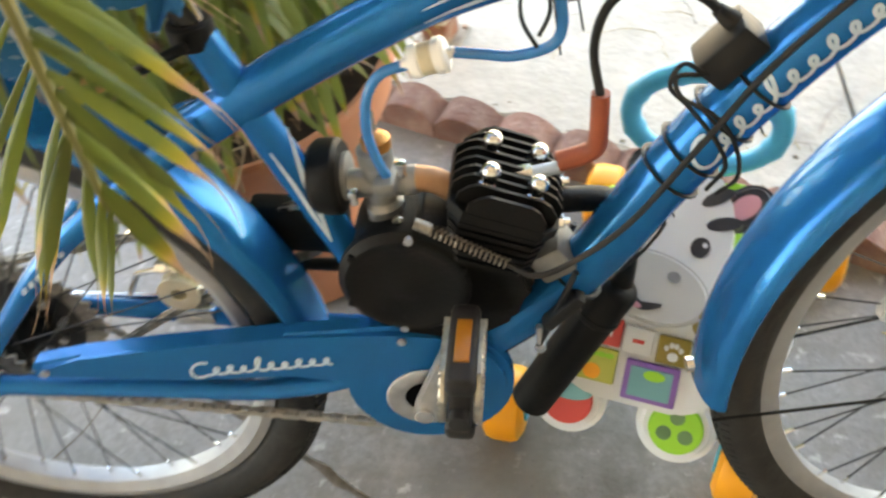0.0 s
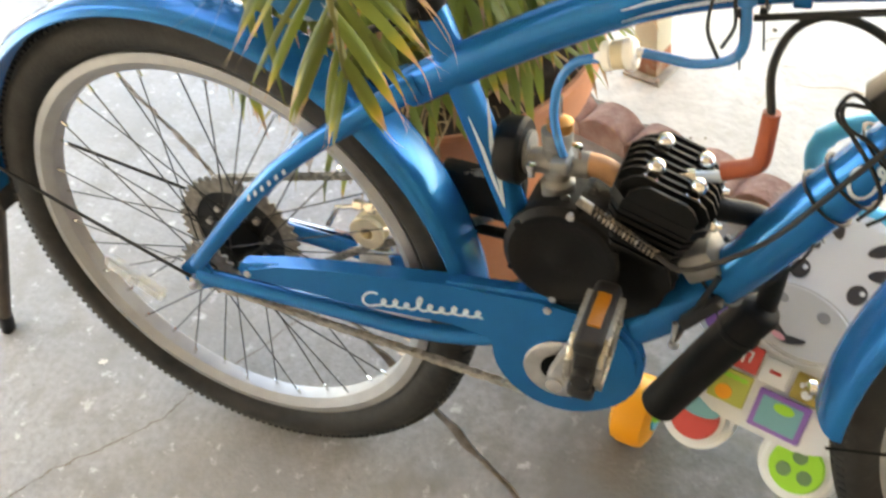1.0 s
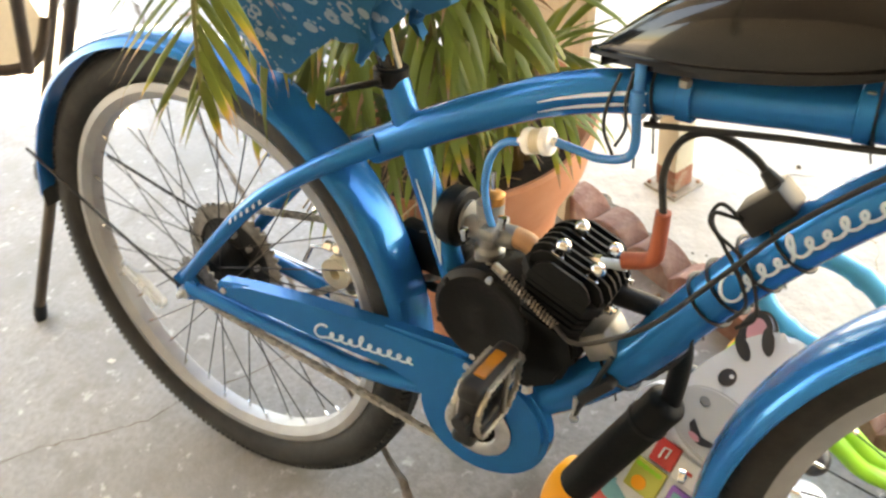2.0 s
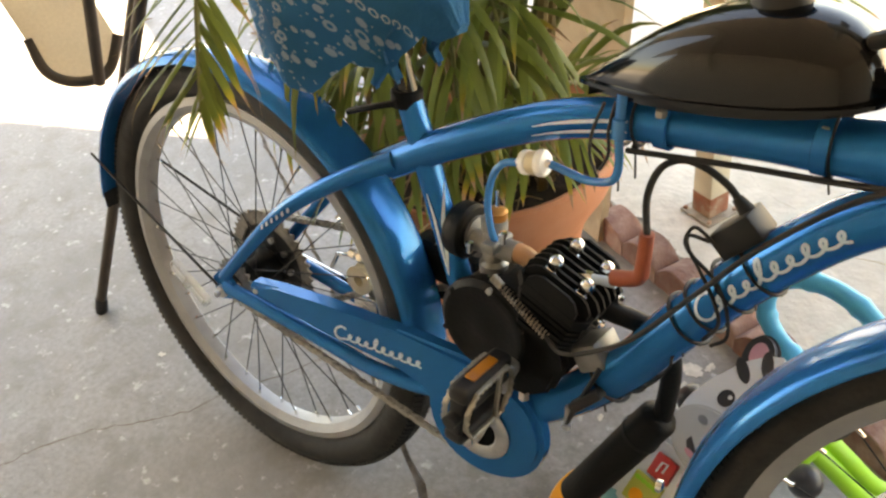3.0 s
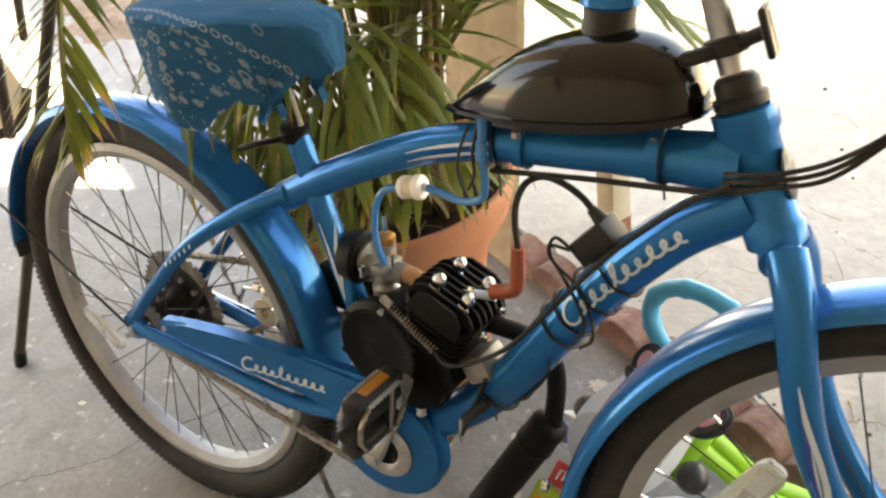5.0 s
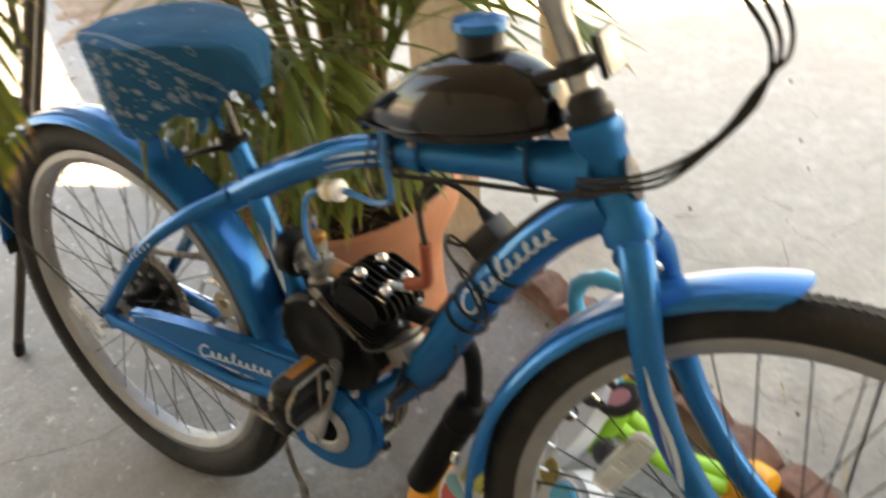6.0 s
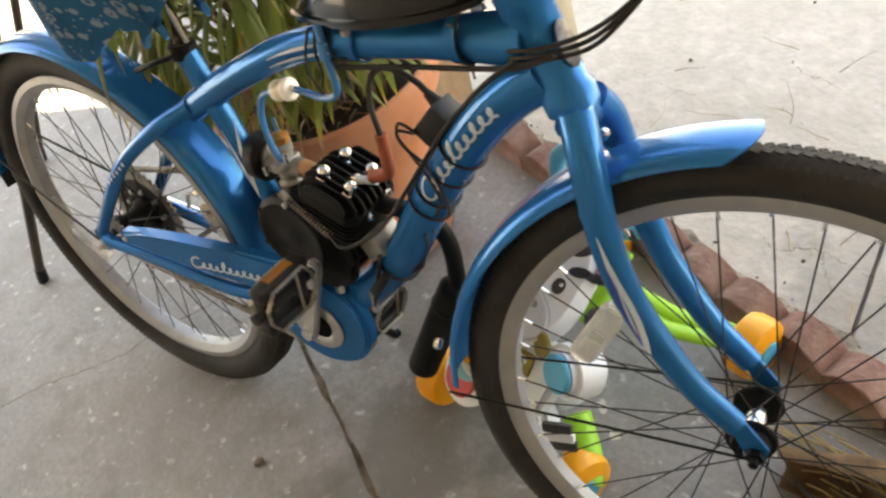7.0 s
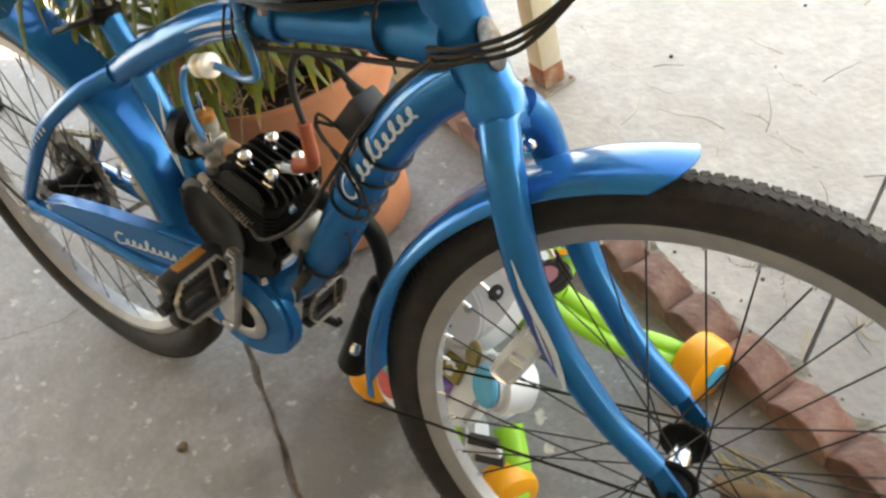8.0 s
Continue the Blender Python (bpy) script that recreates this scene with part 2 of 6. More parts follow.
def bandana_material():
    """Printed cotton: a belt of rings, a paisley band below it towards the hem and sparse rings above."""
    m = material("bandana", (0.012, 0.20, 0.42), 0.85, 0, 0.25, 14, bump=0.3, bump_scale=250)
    nt = m.node_tree
    b = nt.nodes["Principled BSDF"]
    col = b.inputs["Base Color"].links[0].from_socket
    uv = nt.nodes.new("ShaderNodeAttribute")
    uv.attribute_name = "cloth"
    sep = nt.nodes.new("ShaderNodeSeparateXYZ")
    nt.links.new(uv.outputs["Vector"], sep.inputs[0])

    def calc(op, a, b2=None, c2=None):
        n = nt.nodes.new("ShaderNodeMath")
        n.operation = op
        for i, v in enumerate((a, b2, c2)):
            if v is None:
                continue
            if isinstance(v, (int, float)):
                n.inputs[i].default_value = v
            else:
                nt.links.new(v, n.inputs[i])
        return n.outputs["Value"]

    def window(value, lo, hi):
        return calc("MULTIPLY", calc("GREATER_THAN", value, lo), calc("LESS_THAN", value, hi))

    def rings(scale, rnd, lo, hi):
        v = nt.nodes.new("ShaderNodeTexVoronoi")
        v.inputs["Scale"].default_value, v.inputs["Randomness"].default_value = scale, rnd
        nt.links.new(uv.outputs["Vector"], v.inputs["Vector"])
        return window(v.outputs["Distance"], lo, hi)

    down = sep.outputs["Y"]                       # metres down the cloth from its crest
    along = sep.outputs["X"]
    # the belt: a row of rings
    cell = 0.0098
    px = calc("SUBTRACT", calc("FRACT", calc("DIVIDE", along, cell)), 0.5)
    py = calc("DIVIDE", calc("SUBTRACT", down, 0.088), cell)
    dist = calc("SQRT", calc("ADD", calc("MULTIPLY", px, px), calc("MULTIPLY", py, py)))
    belt = window(dist, 0.24, 0.42)
    low = calc("GREATER_THAN", down, 0.100)
    pais = calc("MULTIPLY", calc("MAXIMUM", rings(74, 0.9, 0.22, 0.40), rings(140, 1.0, 0.0, 0.18)), low)
    high = calc("MULTIPLY", rings(34, 0.6, 0.10, 0.17), window(down, 0.02, 0.075))
    mask = calc("MULTIPLY", calc("MAXIMUM", calc("MAXIMUM", belt, calc("MULTIPLY", pais, 0.75)), calc("MULTIPLY", high, 0.5)), 0.7)
    x = nt.nodes.new("ShaderNodeMix")
    x.data_type = "RGBA"
    nt.links.new(mask, x.inputs["Factor"])
    nt.links.new(col, x.inputs["A"])
    x.inputs["B"].default_value = (0.62, 0.70, 0.74, 1)
    nt.links.new(x.outputs["Result"], b.inputs["Base Color"])
    return m


BANDANA = bandana_material()

POSTPAINT = material("post_paint", (0.62, 0.56, 0.42), 0.6, 0, 0.2, 20, stain=(0.55, 0.47, 0.36), stain_scale=9)
PLATE = material("weathered_plate", (0.40, 0.34, 0.27), 0.7, 0.2, 0.4, 50)
RUST = material("rust", (0.32, 0.11, 0.06), 0.85, 0, 0.45, 60, stain=(0.45, 0.33, 0.24), stain_scale=30)
WOOD = material("weathered_wood", (0.47, 0.36, 0.24), 0.8, 0, 0.30, 30, bump=0.3, stain=(0.38, 0.27, 0.17), stain_scale=7)
DARKSTEEL = material("dark_steel", (0.07, 0.055, 0.045), 0.5, 0.3, 0.3, 30)
SLING = material("sling_cloth", (0.62, 0.56, 0.47), 0.9, 0, 0.1, 200, bump=0.3, bump_scale=500)
STRAWPALE = material("pale_straw", (0.45, 0.34, 0.16), 0.8, 0, 0.3, 50)
TWIG = material("twig", (0.14, 0.10, 0.07), 0.9, 0, 0.4, 50)
HUSK = material("husk", (0.30, 0.17, 0.08), 0.8, 0, 0.5, 25, bump=0.5, bump_scale=60, stain=(0.06, 0.035, 0.02), stain_scale=14)


def toy_plastic(name, color):
    return material(name, color, 0.38, 0, 0.07, 12, spec=0.45, bump=0.04, bump_scale=90)


TOYWHITE = toy_plastic("toy_white", (0.66, 0.71, 0.76))
TOYGREY = toy_plastic("toy_grey", (0.46, 0.49, 0.51))
TOYDARK = toy_plastic("toy_dark", (0.03, 0.03, 0.035))
TOYSHADE = toy_plastic("toy_shade", (0.22, 0.235, 0.25))
TOYPINK = toy_plastic("toy_pink", (0.62, 0.30, 0.36))
TOYRED = toy_plastic("toy_red", (0.55, 0.05, 0.05))
TOYOLIVE = toy_plastic("toy_olive", (0.26, 0.20, 0.04))
TOYPICT = toy_plastic("toy_page", (0.42, 0.46, 0.10))
TOYPURPLE = toy_plastic("toy_purple", (0.24, 0.12, 0.45))
TOYTEAL = toy_plastic("toy_teal", (0.12, 0.36, 0.42))
TOYGREEN = toy_plastic("toy_lime", (0.25, 0.60, 0.05))
TOYORANGE = toy_plastic("toy_orange", (0.85, 0.34, 0.02))
TOYBEAD = toy_plastic("toy_bead", (0.10, 0.22, 0.10))
TOYCYAN = toy_plastic("toy_sky_blue", (0.03, 0.41, 0.64))
FLAKE = material("paint_flake", (0.66, 0.62, 0.55), 0.8, 0, 0.35, 60)
EDGESOIL = material("edge_soil", (0.16, 0.125, 0.09), 0.95, 0, 0.5, 50, bump=1.0, bump_scale=70, stain=(0.30, 0.26, 0.21), stain_scale=22)
SPRING = material("spring_steel", (0.27, 0.235, 0.20), 0.4, 0.7, 0.4, 60)


# ---- the setting ----
def setting(name, bm, mat, label, smooth=False):
    return tagged(mesh_object(name, bm, mat, smooth), label, name.split("_")[0], kind="structure")


def slab(bm, outline, z0, z1):
    a = [bm.verts.new((x, y, z0)) for x, y in outline]
    b = [bm.verts.new((x, y, z1)) for x, y in outline]
    bm.faces.new(a[::-1])
    bm.faces.new(b)
    for i in range(len(a)):
        j = (i + 1) % len(a)
        bm.faces.new((a[i], a[j], b[j], b[i]))


# the ground sheet, the patio slabs with an open joint between them, and the yard behind the brick edging
JX, JY = Vector((0.876, -0.482)), Vector((0.482, 0.876))      # along and across the joint
JO = Vector((0.342, 0.017))
EDGE_A, EDGE_D = Vector((0.10, 0.806)), Vector((0.925, -0.380)).normalized()   # the line of the edging
EDGE_N = Vector((-EDGE_D.y, EDGE_D.x))
bm = bmesh.new()
slab(bm, [(-300, -300), (300, -300), (300, 300), (-300, 300)], -0.3, -0.022)
setting("ground", bm, YARD, "pale bare ground around the patio")


def ragged(a, b, n, size):
    """A slightly uneven line from a to b."""
    out = []
    for i in range(n + 1):
        p = a.lerp(b, i / n)
        out.append(p + JY * size * noise.noise(Vector((p.x * 9, p.y * 9, 3.1))) + JY * size * 0.6 * noise.noise(Vector((p.x * 40, p.y * 40, 7.1))))
    return out


jl = ragged(JO + JX * -3, JO + JX * 3, 260, 0.006)
bm = bmesh.new()
front_line = [JO + JX * -9] + [p - JY * (0.0050 + 0.006 * noise.noise(Vector((p.x * 33, p.y * 33, 1.7)))) for p in jl] + [JO + JX * 9]
slab(bm, [tuple(v) for v in [JO + JX * -9 - JY * 9, JO + JX * 9 - JY * 9] + front_line[::-1]], -0.02, 0.0)
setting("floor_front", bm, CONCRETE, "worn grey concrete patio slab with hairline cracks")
bm = bmesh.new()
back_line = [JO + JX * -9] + [p + JY * (0.0050 + 0.006 * noise.noise(Vector((p.x * 27, p.y * 27, 5.3)))) for p in jl] + [JO + JX * 9]
near_edge = [EDGE_A + EDGE_D * 9, EDGE_A + EDGE_D * -9]
slab(bm, [tuple(v) for v in back_line + near_edge], -0.02, 0.0)
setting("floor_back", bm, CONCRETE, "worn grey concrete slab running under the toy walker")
bm = bmesh.new()
rows = [[bm.verts.new((q.x, q.y, -0.007 + 0.004 * noise.noise(Vector((q.x * 60, q.y * 60, 2))))) for q in (p - JY * 0.02, p - JY * 0.004, p + JY * 0.004, p + JY * 0.02)] for p in jl]
for a, b in zip(rows, rows[1:]):
    for k in range(3):
        bm.faces.new((a[k], a[k + 1], b[k + 1], b[k]))
tagged(mesh_object("joint_dirt", bm, EDGESOIL), "brown dirt lying in the open slab joint", "dirt", kind="stuff")
for n, (a, b) in enumerate(((-9, 1.0165), (1.0245, 2.3), (2.309, 9))):      # yard slabs with their own joints
    bm = bmesh.new()
    q = [EDGE_A + EDGE_D * a + EDGE_N * 0.002, EDGE_A + EDGE_D * b + EDGE_N * 0.002]
    slab(bm, [tuple(v) for v in (q[0], q[1], q[1] + Vector((-0.053, 1)) * 9, q[0] + Vector((-0.053, 1)) * 9)], -0.02, 0.0)
    setting("floor_yard_%d" % (n + 1), bm, YARD, "rough sun-bleached concrete yard with dry twigs")
# hairline cracks in the slabs
def crack(points, seed, wide):
    bm = bmesh.new()
    rnd = random.Random(seed)
    rows = []
    way = spline([(x, y, 0) for x, y in points], 9)
    for i, p in enumerate(way):
        p = p + Vector((rnd.uniform(-0.004, 0.004), rnd.uniform(-0.003, 0.003), 0.0006))
        w = rnd.uniform(0.35, 1.0) * wide
        rows.append([bm.verts.new(p + Vector((-w, w * 0.6, 0))), bm.verts.new(p + Vector((w, -w * 0.6, 0)))])
    for a, b in zip(rows, rows[1:]):
        bm.faces.new((a[0], a[1], b[1], b[0]))
    setting("floor_crack", bm, TWIG, "hairline crack in the concrete")


crack([(-0.48, -0.47), (-0.405, -0.345), (-0.362, -0.250), (-0.303, -0.172), (-0.240, -0.110), (-0.190, -0.045), (-0.172, 0.010), (-0.11, 0.10), (-0.05, 0.22)], 3, 0.0012)
crack([(0.30, 1.10), (0.334, 1.073), (0.41, 1.015), (0.478, 0.989), (0.543, 0.964), (0.60, 0.955)], 4, 0.0010)
crack([(0.74, 1.10), (0.751, 1.085), (0.783, 1.061), (0.815, 1.057), (0.86, 1.03)], 5, 0.0012)
crack([(0.842, 0.640), (0.880, 0.611), (0.918, 0.626), (0.953, 0.631), (1.0, 0.612), (1.043, 0.601)], 8, 0.0011)
crack([(0.95, 0.632), (0.962, 0.60), (0.978, 0.575), (0.990, 0.54)], 9, 0.0009)
crack([(0.768, 0.958), (0.828, 0.916), (0.873, 0.879), (0.93, 0.86)], 6, 0.0009)
# loose earth and chips in the gap behind the edging
bm = bmesh.new()
rows = []
for i in range(181):
    k = -0.6 + 2.8 * i / 180
    p = EDGE_A + EDGE_D * k
    w = 0.030 + 0.026 * noise.noise(Vector((k * 11, 2.2, 0))) + 0.012 * noise.noise(Vector((k * 37, 7.2, 0)))
    q, r = p + EDGE_N * 0.006, p + EDGE_N * (0.016 + max(0.006, w))
    rows.append([bm.verts.new((q.x, q.y, 0.010 + 0.006 * noise.noise(Vector((k * 40, 0, 3))))), bm.verts.new(((q.x + r.x) / 2, (q.y + r.y) / 2, 0.006 + 0.004 * noise.noise(Vector((k * 50, 4, 3))))), bm.verts.new((r.x, r.y, 0.0008))])
for a, b in zip(rows, rows[1:]):
    for k in range(2):
        bm.faces.new((a[k], a[k + 1], b[k + 1], b[k]))
tagged(mesh_object("loose_earth", bm, EDGESOIL), "dark loose earth and chips behind the brick edging", "earth", kind="stuff")

# two unseen walls, behind and beside the camera, added for bounce; and the patio roof
setting("wall_house", block(bmesh.new(), (9, 0.2, 2.8), pose(0.5, -2.6, 1.4)), WALL, "plain beige wall behind the camera, unseen, added to shape the light")
setting("wall_side", block(bmesh.new(), (0.2, 3.0, 2.4), pose(3.2, -0.99, 1.2)), WALL, "plain beige wall at the side, unseen, added to shape the light")
H = 2.4
SHIFT = Vector((-sd.x / sd.z * H, -sd.y / sd.z * H))         # from the roof's edge to its shadow
# wanted shade on the ground; the unseen roof's notched outline is cut from it
SHADE = [(-7, -3.2), (7, -3.2), (7, 2.9), (0.9, 2.25), (0.25, 2.05), (-0.05, 1.86), (-0.6, 1.78), (-4.5, 3.2), (-4.5, 2.2), (-1.80, 0.945), (-0.87, 0.545), (-1.75, 0.226), (-7, -1.68)]
bm = bmesh.new()
slab(bm, [(x - SHIFT.x, max(-2.49, y - SHIFT.y)) for x, y in SHADE], H, H + 0.1)
setting("ceiling", bm, WALL, "plain underside of the unseen patio roof, its outline cut to place the shade")


# ---- the motorised bicycle: x ahead, y to its left, z up, leaning on its stand ----
AXLE_F, GUARD_F = Vector((1.046, 0.006, 0.342)), Vector((1.055, 0, 0.336))
AXLE_R, GUARD_R = Vector((0.003, 0.006, 0.342)), Vector((0, 0, 0.340))
bike = thing("bicycle", pose(0, -0.006, -0.003, -11.74, 0, 1.98), "blue cruiser bicycle with a black motor kit, leaning on its stand", "bicycle")
HEAD_T, HEAD_B = Vector((0.828, 0, 0.812)), Vector((0.872, 0, 0.700))
AXIS = (HEAD_T - HEAD_B).normalized()
STEER = Matrix.Translation(HEAD_B) @ Matrix.Rotation(radians(10.5), 4, AXIS) @ Matrix.Translation(-HEAD_B)

# frame
TOP = [(0.838, 0, 0.764), (0.775, 0, 0.759), (0.70, 0, 0.750), (0.597, 0, 0.739), (0.505, 0, 0.716), (0.390, 0, 0.664), (0.295, 0, 0.613)]
part("top_tube", tube(TOP, lambda s: 0.029 - 0.009 * min(1, s * 3.2), 16), BLUE, bike)
DOWN = [(0.850, 0, 0.735), (0.789, 0, 0.690), (0.727, 0, 0.621), (0.668, 0, 0.540), (0.617, 0, 0.462), (0.560, 0, 0.398), (0.502, 0, 0.350), (0.450, 0, 0.320)]
part("down_tube", tube(DOWN, 0.0255, 16), BLUE, bike)
part("seat_tube", sweep(bmesh.new(), [(0.326, 0, 0.695), (0.448, 0, 0.322)], 0.0155, 16), BLUE, bike)
bm = lathe(bmesh.new(), [(0.021, 0), (0.026, 0.001), (0.0265, 0.018), (0.023, 0.024), (0.023, 0.096), (0.0265, 0.102), (0.0265, 0.119), (0.021, 0.121)], seg=28)
bmesh.ops.transform(bm, matrix=Matrix.Translation(HEAD_B) @ AXIS.to_track_quat("Z", "Y").to_matrix().to_4x4(), verts=bm.verts)
part("head_tube", bm, BLUE, bike)
for s in (-1, 1):
    part("seat_stay", tube([(0.31, s * 0.012, 0.624), (0.25, s * 0.038, 0.594), (0.16, s * 0.054, 0.533), (0.08, s * 0.058, 0.453), (0.008, s * 0.060, 0.374)], lambda t: 0.0125 - 0.003 * t, 12), BLUE, bike)
    part("chain_stay", tube([(0.004, s * 0.058, 0.354), (0.10, s * 0.054, 0.346), (0.20, s * 0.050, 0.337), (0.28, s * 0.046, 0.328), (0.345, s * 0.040, 0.330), (0.40, s * 0.03, 0.336), (0.445, s * 0.020, 0.330)], 0.011, 12), BLUE, bike)
    part("dropout", prism(bmesh.new(), [(-0.02, 0.364), (0.004, 0.386), (0.024, 0.368), (0.022, 0.340), (-0.002, 0.332), (-0.018, 0.342)], s * 0.055, s * 0.061), BLUE, bike)
part("bottom_bracket", lathe(bmesh.new(), [(0.012, -0.036), (0.021, -0.036), (0.021, 0.036), (0.012, 0.036)], "Y", (0.450, 0, 0.318), 24), BLUE, bike)


def wheel(name, axle, local, tyre_r, thick, wider=0.0):
    w = new(name)
    w.parent, w.matrix_local = bike, local @ Matrix.Translation(axle)
    prof = []
    for k in range(17):
        prof.append((tyre_r - thick + thick * math.sin(math.pi / 2 + (k - 8) / 8 * 2.72), 0.98 * thick * math.sin((k - 8) / 8 * 2.72)))
    part("tyre", lathe(bmesh.new(), prof, "Y", seg=120, closed=True), RUBBER, w, "black rubber tyre with a block tread")
    part("rim", lathe(bmesh.new(), [(r + wider, y * thick / 0.028) for r, y in ((0.283, -0.0165), (0.283, -0.0145), (0.274, -0.0155), (0.267, -0.008), (0.266, 0.0), (0.267, 0.008), (0.274, 0.0155), (0.283, 0.0145), (0.283, 0.0165), (0.272, 0.0185), (0.260, 0.0105), (0.259, 0.0), (0.260, -0.0105), (0.272, -0.0185))], "Y", seg=120, closed=True), RIM, w, "painted grey alloy rim")
    part("hub", lathe(bmesh.new(), [(0.005, -0.046), (0.010, -0.036), (0.0115, -0.024), (0.0115, 0.024), (0.010, 0.036), (0.005, 0.046)], "Y", seg=24), CHROME, w, "bright hub barrel")
    for s in (-1, 1):
        part("hub_flange", lathe(bmesh.new(), [(0.010, s * 0.040), (0.018, s * 0.039), (0.021, s * 0.031), (0.0255, s * 0.029), (0.027, s * 0.026), (0.0255, s * 0.023), (0.018, s * 0.021), (0.011, s * 0.020)], "Y", seg=28, closed=True), BLACK, w)
    me = bpy.data.meshes.new("spoke")
    b = sweep(bmesh.new(), [(0, 0, 0), (0, 0, 1)], 0.00095, 6)
    b.to_mesh(me)
    b.free()
    me.materials.append(SPOKE)
    for k in range(36):
        side = 1 if k % 2 else -1
        a1 = 2 * math.pi * k / 36
        lead = 1 if (k // 2) % 2 else -1
        a0 = a1 + lead * radians(58)
        p0 = Vector((0.024 * math.cos(a0), side * 0.026, 0.024 * math.sin(a0)))
        p1 = Vector(((0.264 + wider) * math.cos(a1), side * 0.004, (0.264 + wider) * math.sin(a1)))
        ob = new("spoke", me)
        ob.parent = w
        d = p1 - p0
        ob.matrix_local = Matrix.Translation(p0) @ d.to_track_quat("Z", "Y").to_matrix().to_4x4() @ Matrix.Diagonal((1, 1, d.length, 1))
    return w


rear = wheel("rear_wheel", AXLE_R, Matrix(), 0.3365, 0.028)
front = wheel("front_wheel", AXLE_F, STEER, 0.3275, 0.0235, 0.007)


def fender(axle, r, a0, a1, half=0.036, crown=0.016, steps=44, slant=0):
    """A curved mudguard from angle a0 to a1 (degrees, from straight ahead, upwards) round an axle."""
    bm = bmesh.new()
    rows = []
    for i in range(steps + 1):
        a9 = radians(a0 + (a1 - a0) * i / steps)
        row = []
        for inner in (0, 1):
            for k in range(-6, 7):
                u = k / 6
                a = a9 + radians(slant) * abs(u) ** 2 * max(0, 1 - i / 10)
                rr = r - crown * abs(u) ** 2.4 - 0.0015 * inner
                y = half * math.sin(u * math.pi / 2 * 0.98) if inner == 0 else half * 0.97 * math.sin(u * math.pi / 2 * 0.98)
                row.append(bm.verts.new(axle + Vector((rr * math.cos(a), y, rr * math.sin(a)))))
        rows.append(row[:13] + row[13:][::-1])
    for p, q in zip(rows, rows[1:]):
        for k in range(26):
            j = (k + 1) % 26
            bm.faces.new((p[k], p[j], q[j], q[k]))
    bm.faces.new(rows[0])
    bm.faces.new(rows[-1][::-1])
    return bm


part("rear_fender", fender(GUARD_R, 0.3535, 4, 172), BLUE, bike)
part("front_fender", fender(GUARD_F, 0.3545, 93, 179, slant=5), BLUE, bike, local=STEER)

# fork, in the steered head
for s in (-1, 1):
    part("fork_blade", tube([(0.880, s * 0.020, 0.700), (0.892, s * 0.039, 0.672), (0.906, s * 0.050, 0.611), (0.923, s * 0.053, 0.553), (0.948, s * 0.052, 0.499), (0.991, s * 0.050, 0.433), (1.034, s * 0.048, 0.388)], lambda t: 0.0182 - 0.0052 * t, 14), BLUE, bike, local=STEER)
    part("fork_end", prism(bmesh.new(), [(1.022, 0.394), (1.036, 0.402), (1.066, 0.362), (1.062, 0.346), (1.048, 0.344)], s * 0.046, s * 0.050), BLUE, bike, local=STEER)
part("fork_crown", tube([(0.878, -0.022, 0.690), (0.874, 0, 0.697), (0.878, 0.022, 0.690)], 0.0185, 14), BLUE, bike, local=STEER)
for s in (-1, 1):
    bm = bmesh.new()
    lathe(bm, [(0.004, s * 0.050), (0.009, s * 0.051), (0.009, s * 0.058), (0.005, s * 0.059), (0.005, s * 0.067), (0.001, s * 0.069)], "Y", (1.054, 0, 0.355), 6)
    part("axle_nut", bm, BLACK, bike, local=STEER)
for s in (-1, 1):
    bm = bmesh.new()
    lathe(bm, [(0.004, s * 0.061), (0.0095, s * 0.062), (0.0095, s * 0.070), (0.005, s * 0.071), (0.005, s * 0.078), (0.001, s * 0.08)], "Y", (0.003, 0, 0.349), 6)
    part("axle_nut", bm, ALLOY, bike)

# white decals on the fork blades, the top tube and the seat tube
def strip(pts, widths, surface, lift=0.0016, across=False):
    """A thin tapered band laid on a tube: pts (x, z) along it; surface gives (axis z offset -> y)."""
    bm = bmesh.new()
    rows = []
    for (x, z), w in zip(pts, widths):
        rows.append([bm.verts.new((x + d, surface(x + d, z) - lift, z)) if across else bm.verts.new((x, surface(x, z + d) - lift, z + d)) for d in (-w, -w / 2, 0, w / 2, w)])
    for a, b in zip(rows, rows[1:]):
        for k in range(4):
            bm.faces.new((a[k], a[k + 1], b[k + 1], b[k]))
    return bm


def on_tube(line, r):
    """The near side of a tube along line: y for a place (x, z)."""
    pts = spline(line, 10)
    def y(x, z):
        near = sorted(pts, key=lambda p: (p.x - x) ** 2 + (p.z - z) ** 2)[:2]
        a, b = near
        d = Vector((b.x - a.x, b.z - a.z))
        t = max(0, min(1, ((x - a.x) * d.x + (z - a.z) * d.y) / max(1e-9, d.length_squared)))
        off = math.hypot(x - a.x - d.x * t, z - a.z - d.y * t)
        return a.y + (b.y - a.y) * t - math.sqrt(max(0, r * r - off * off))
    return y


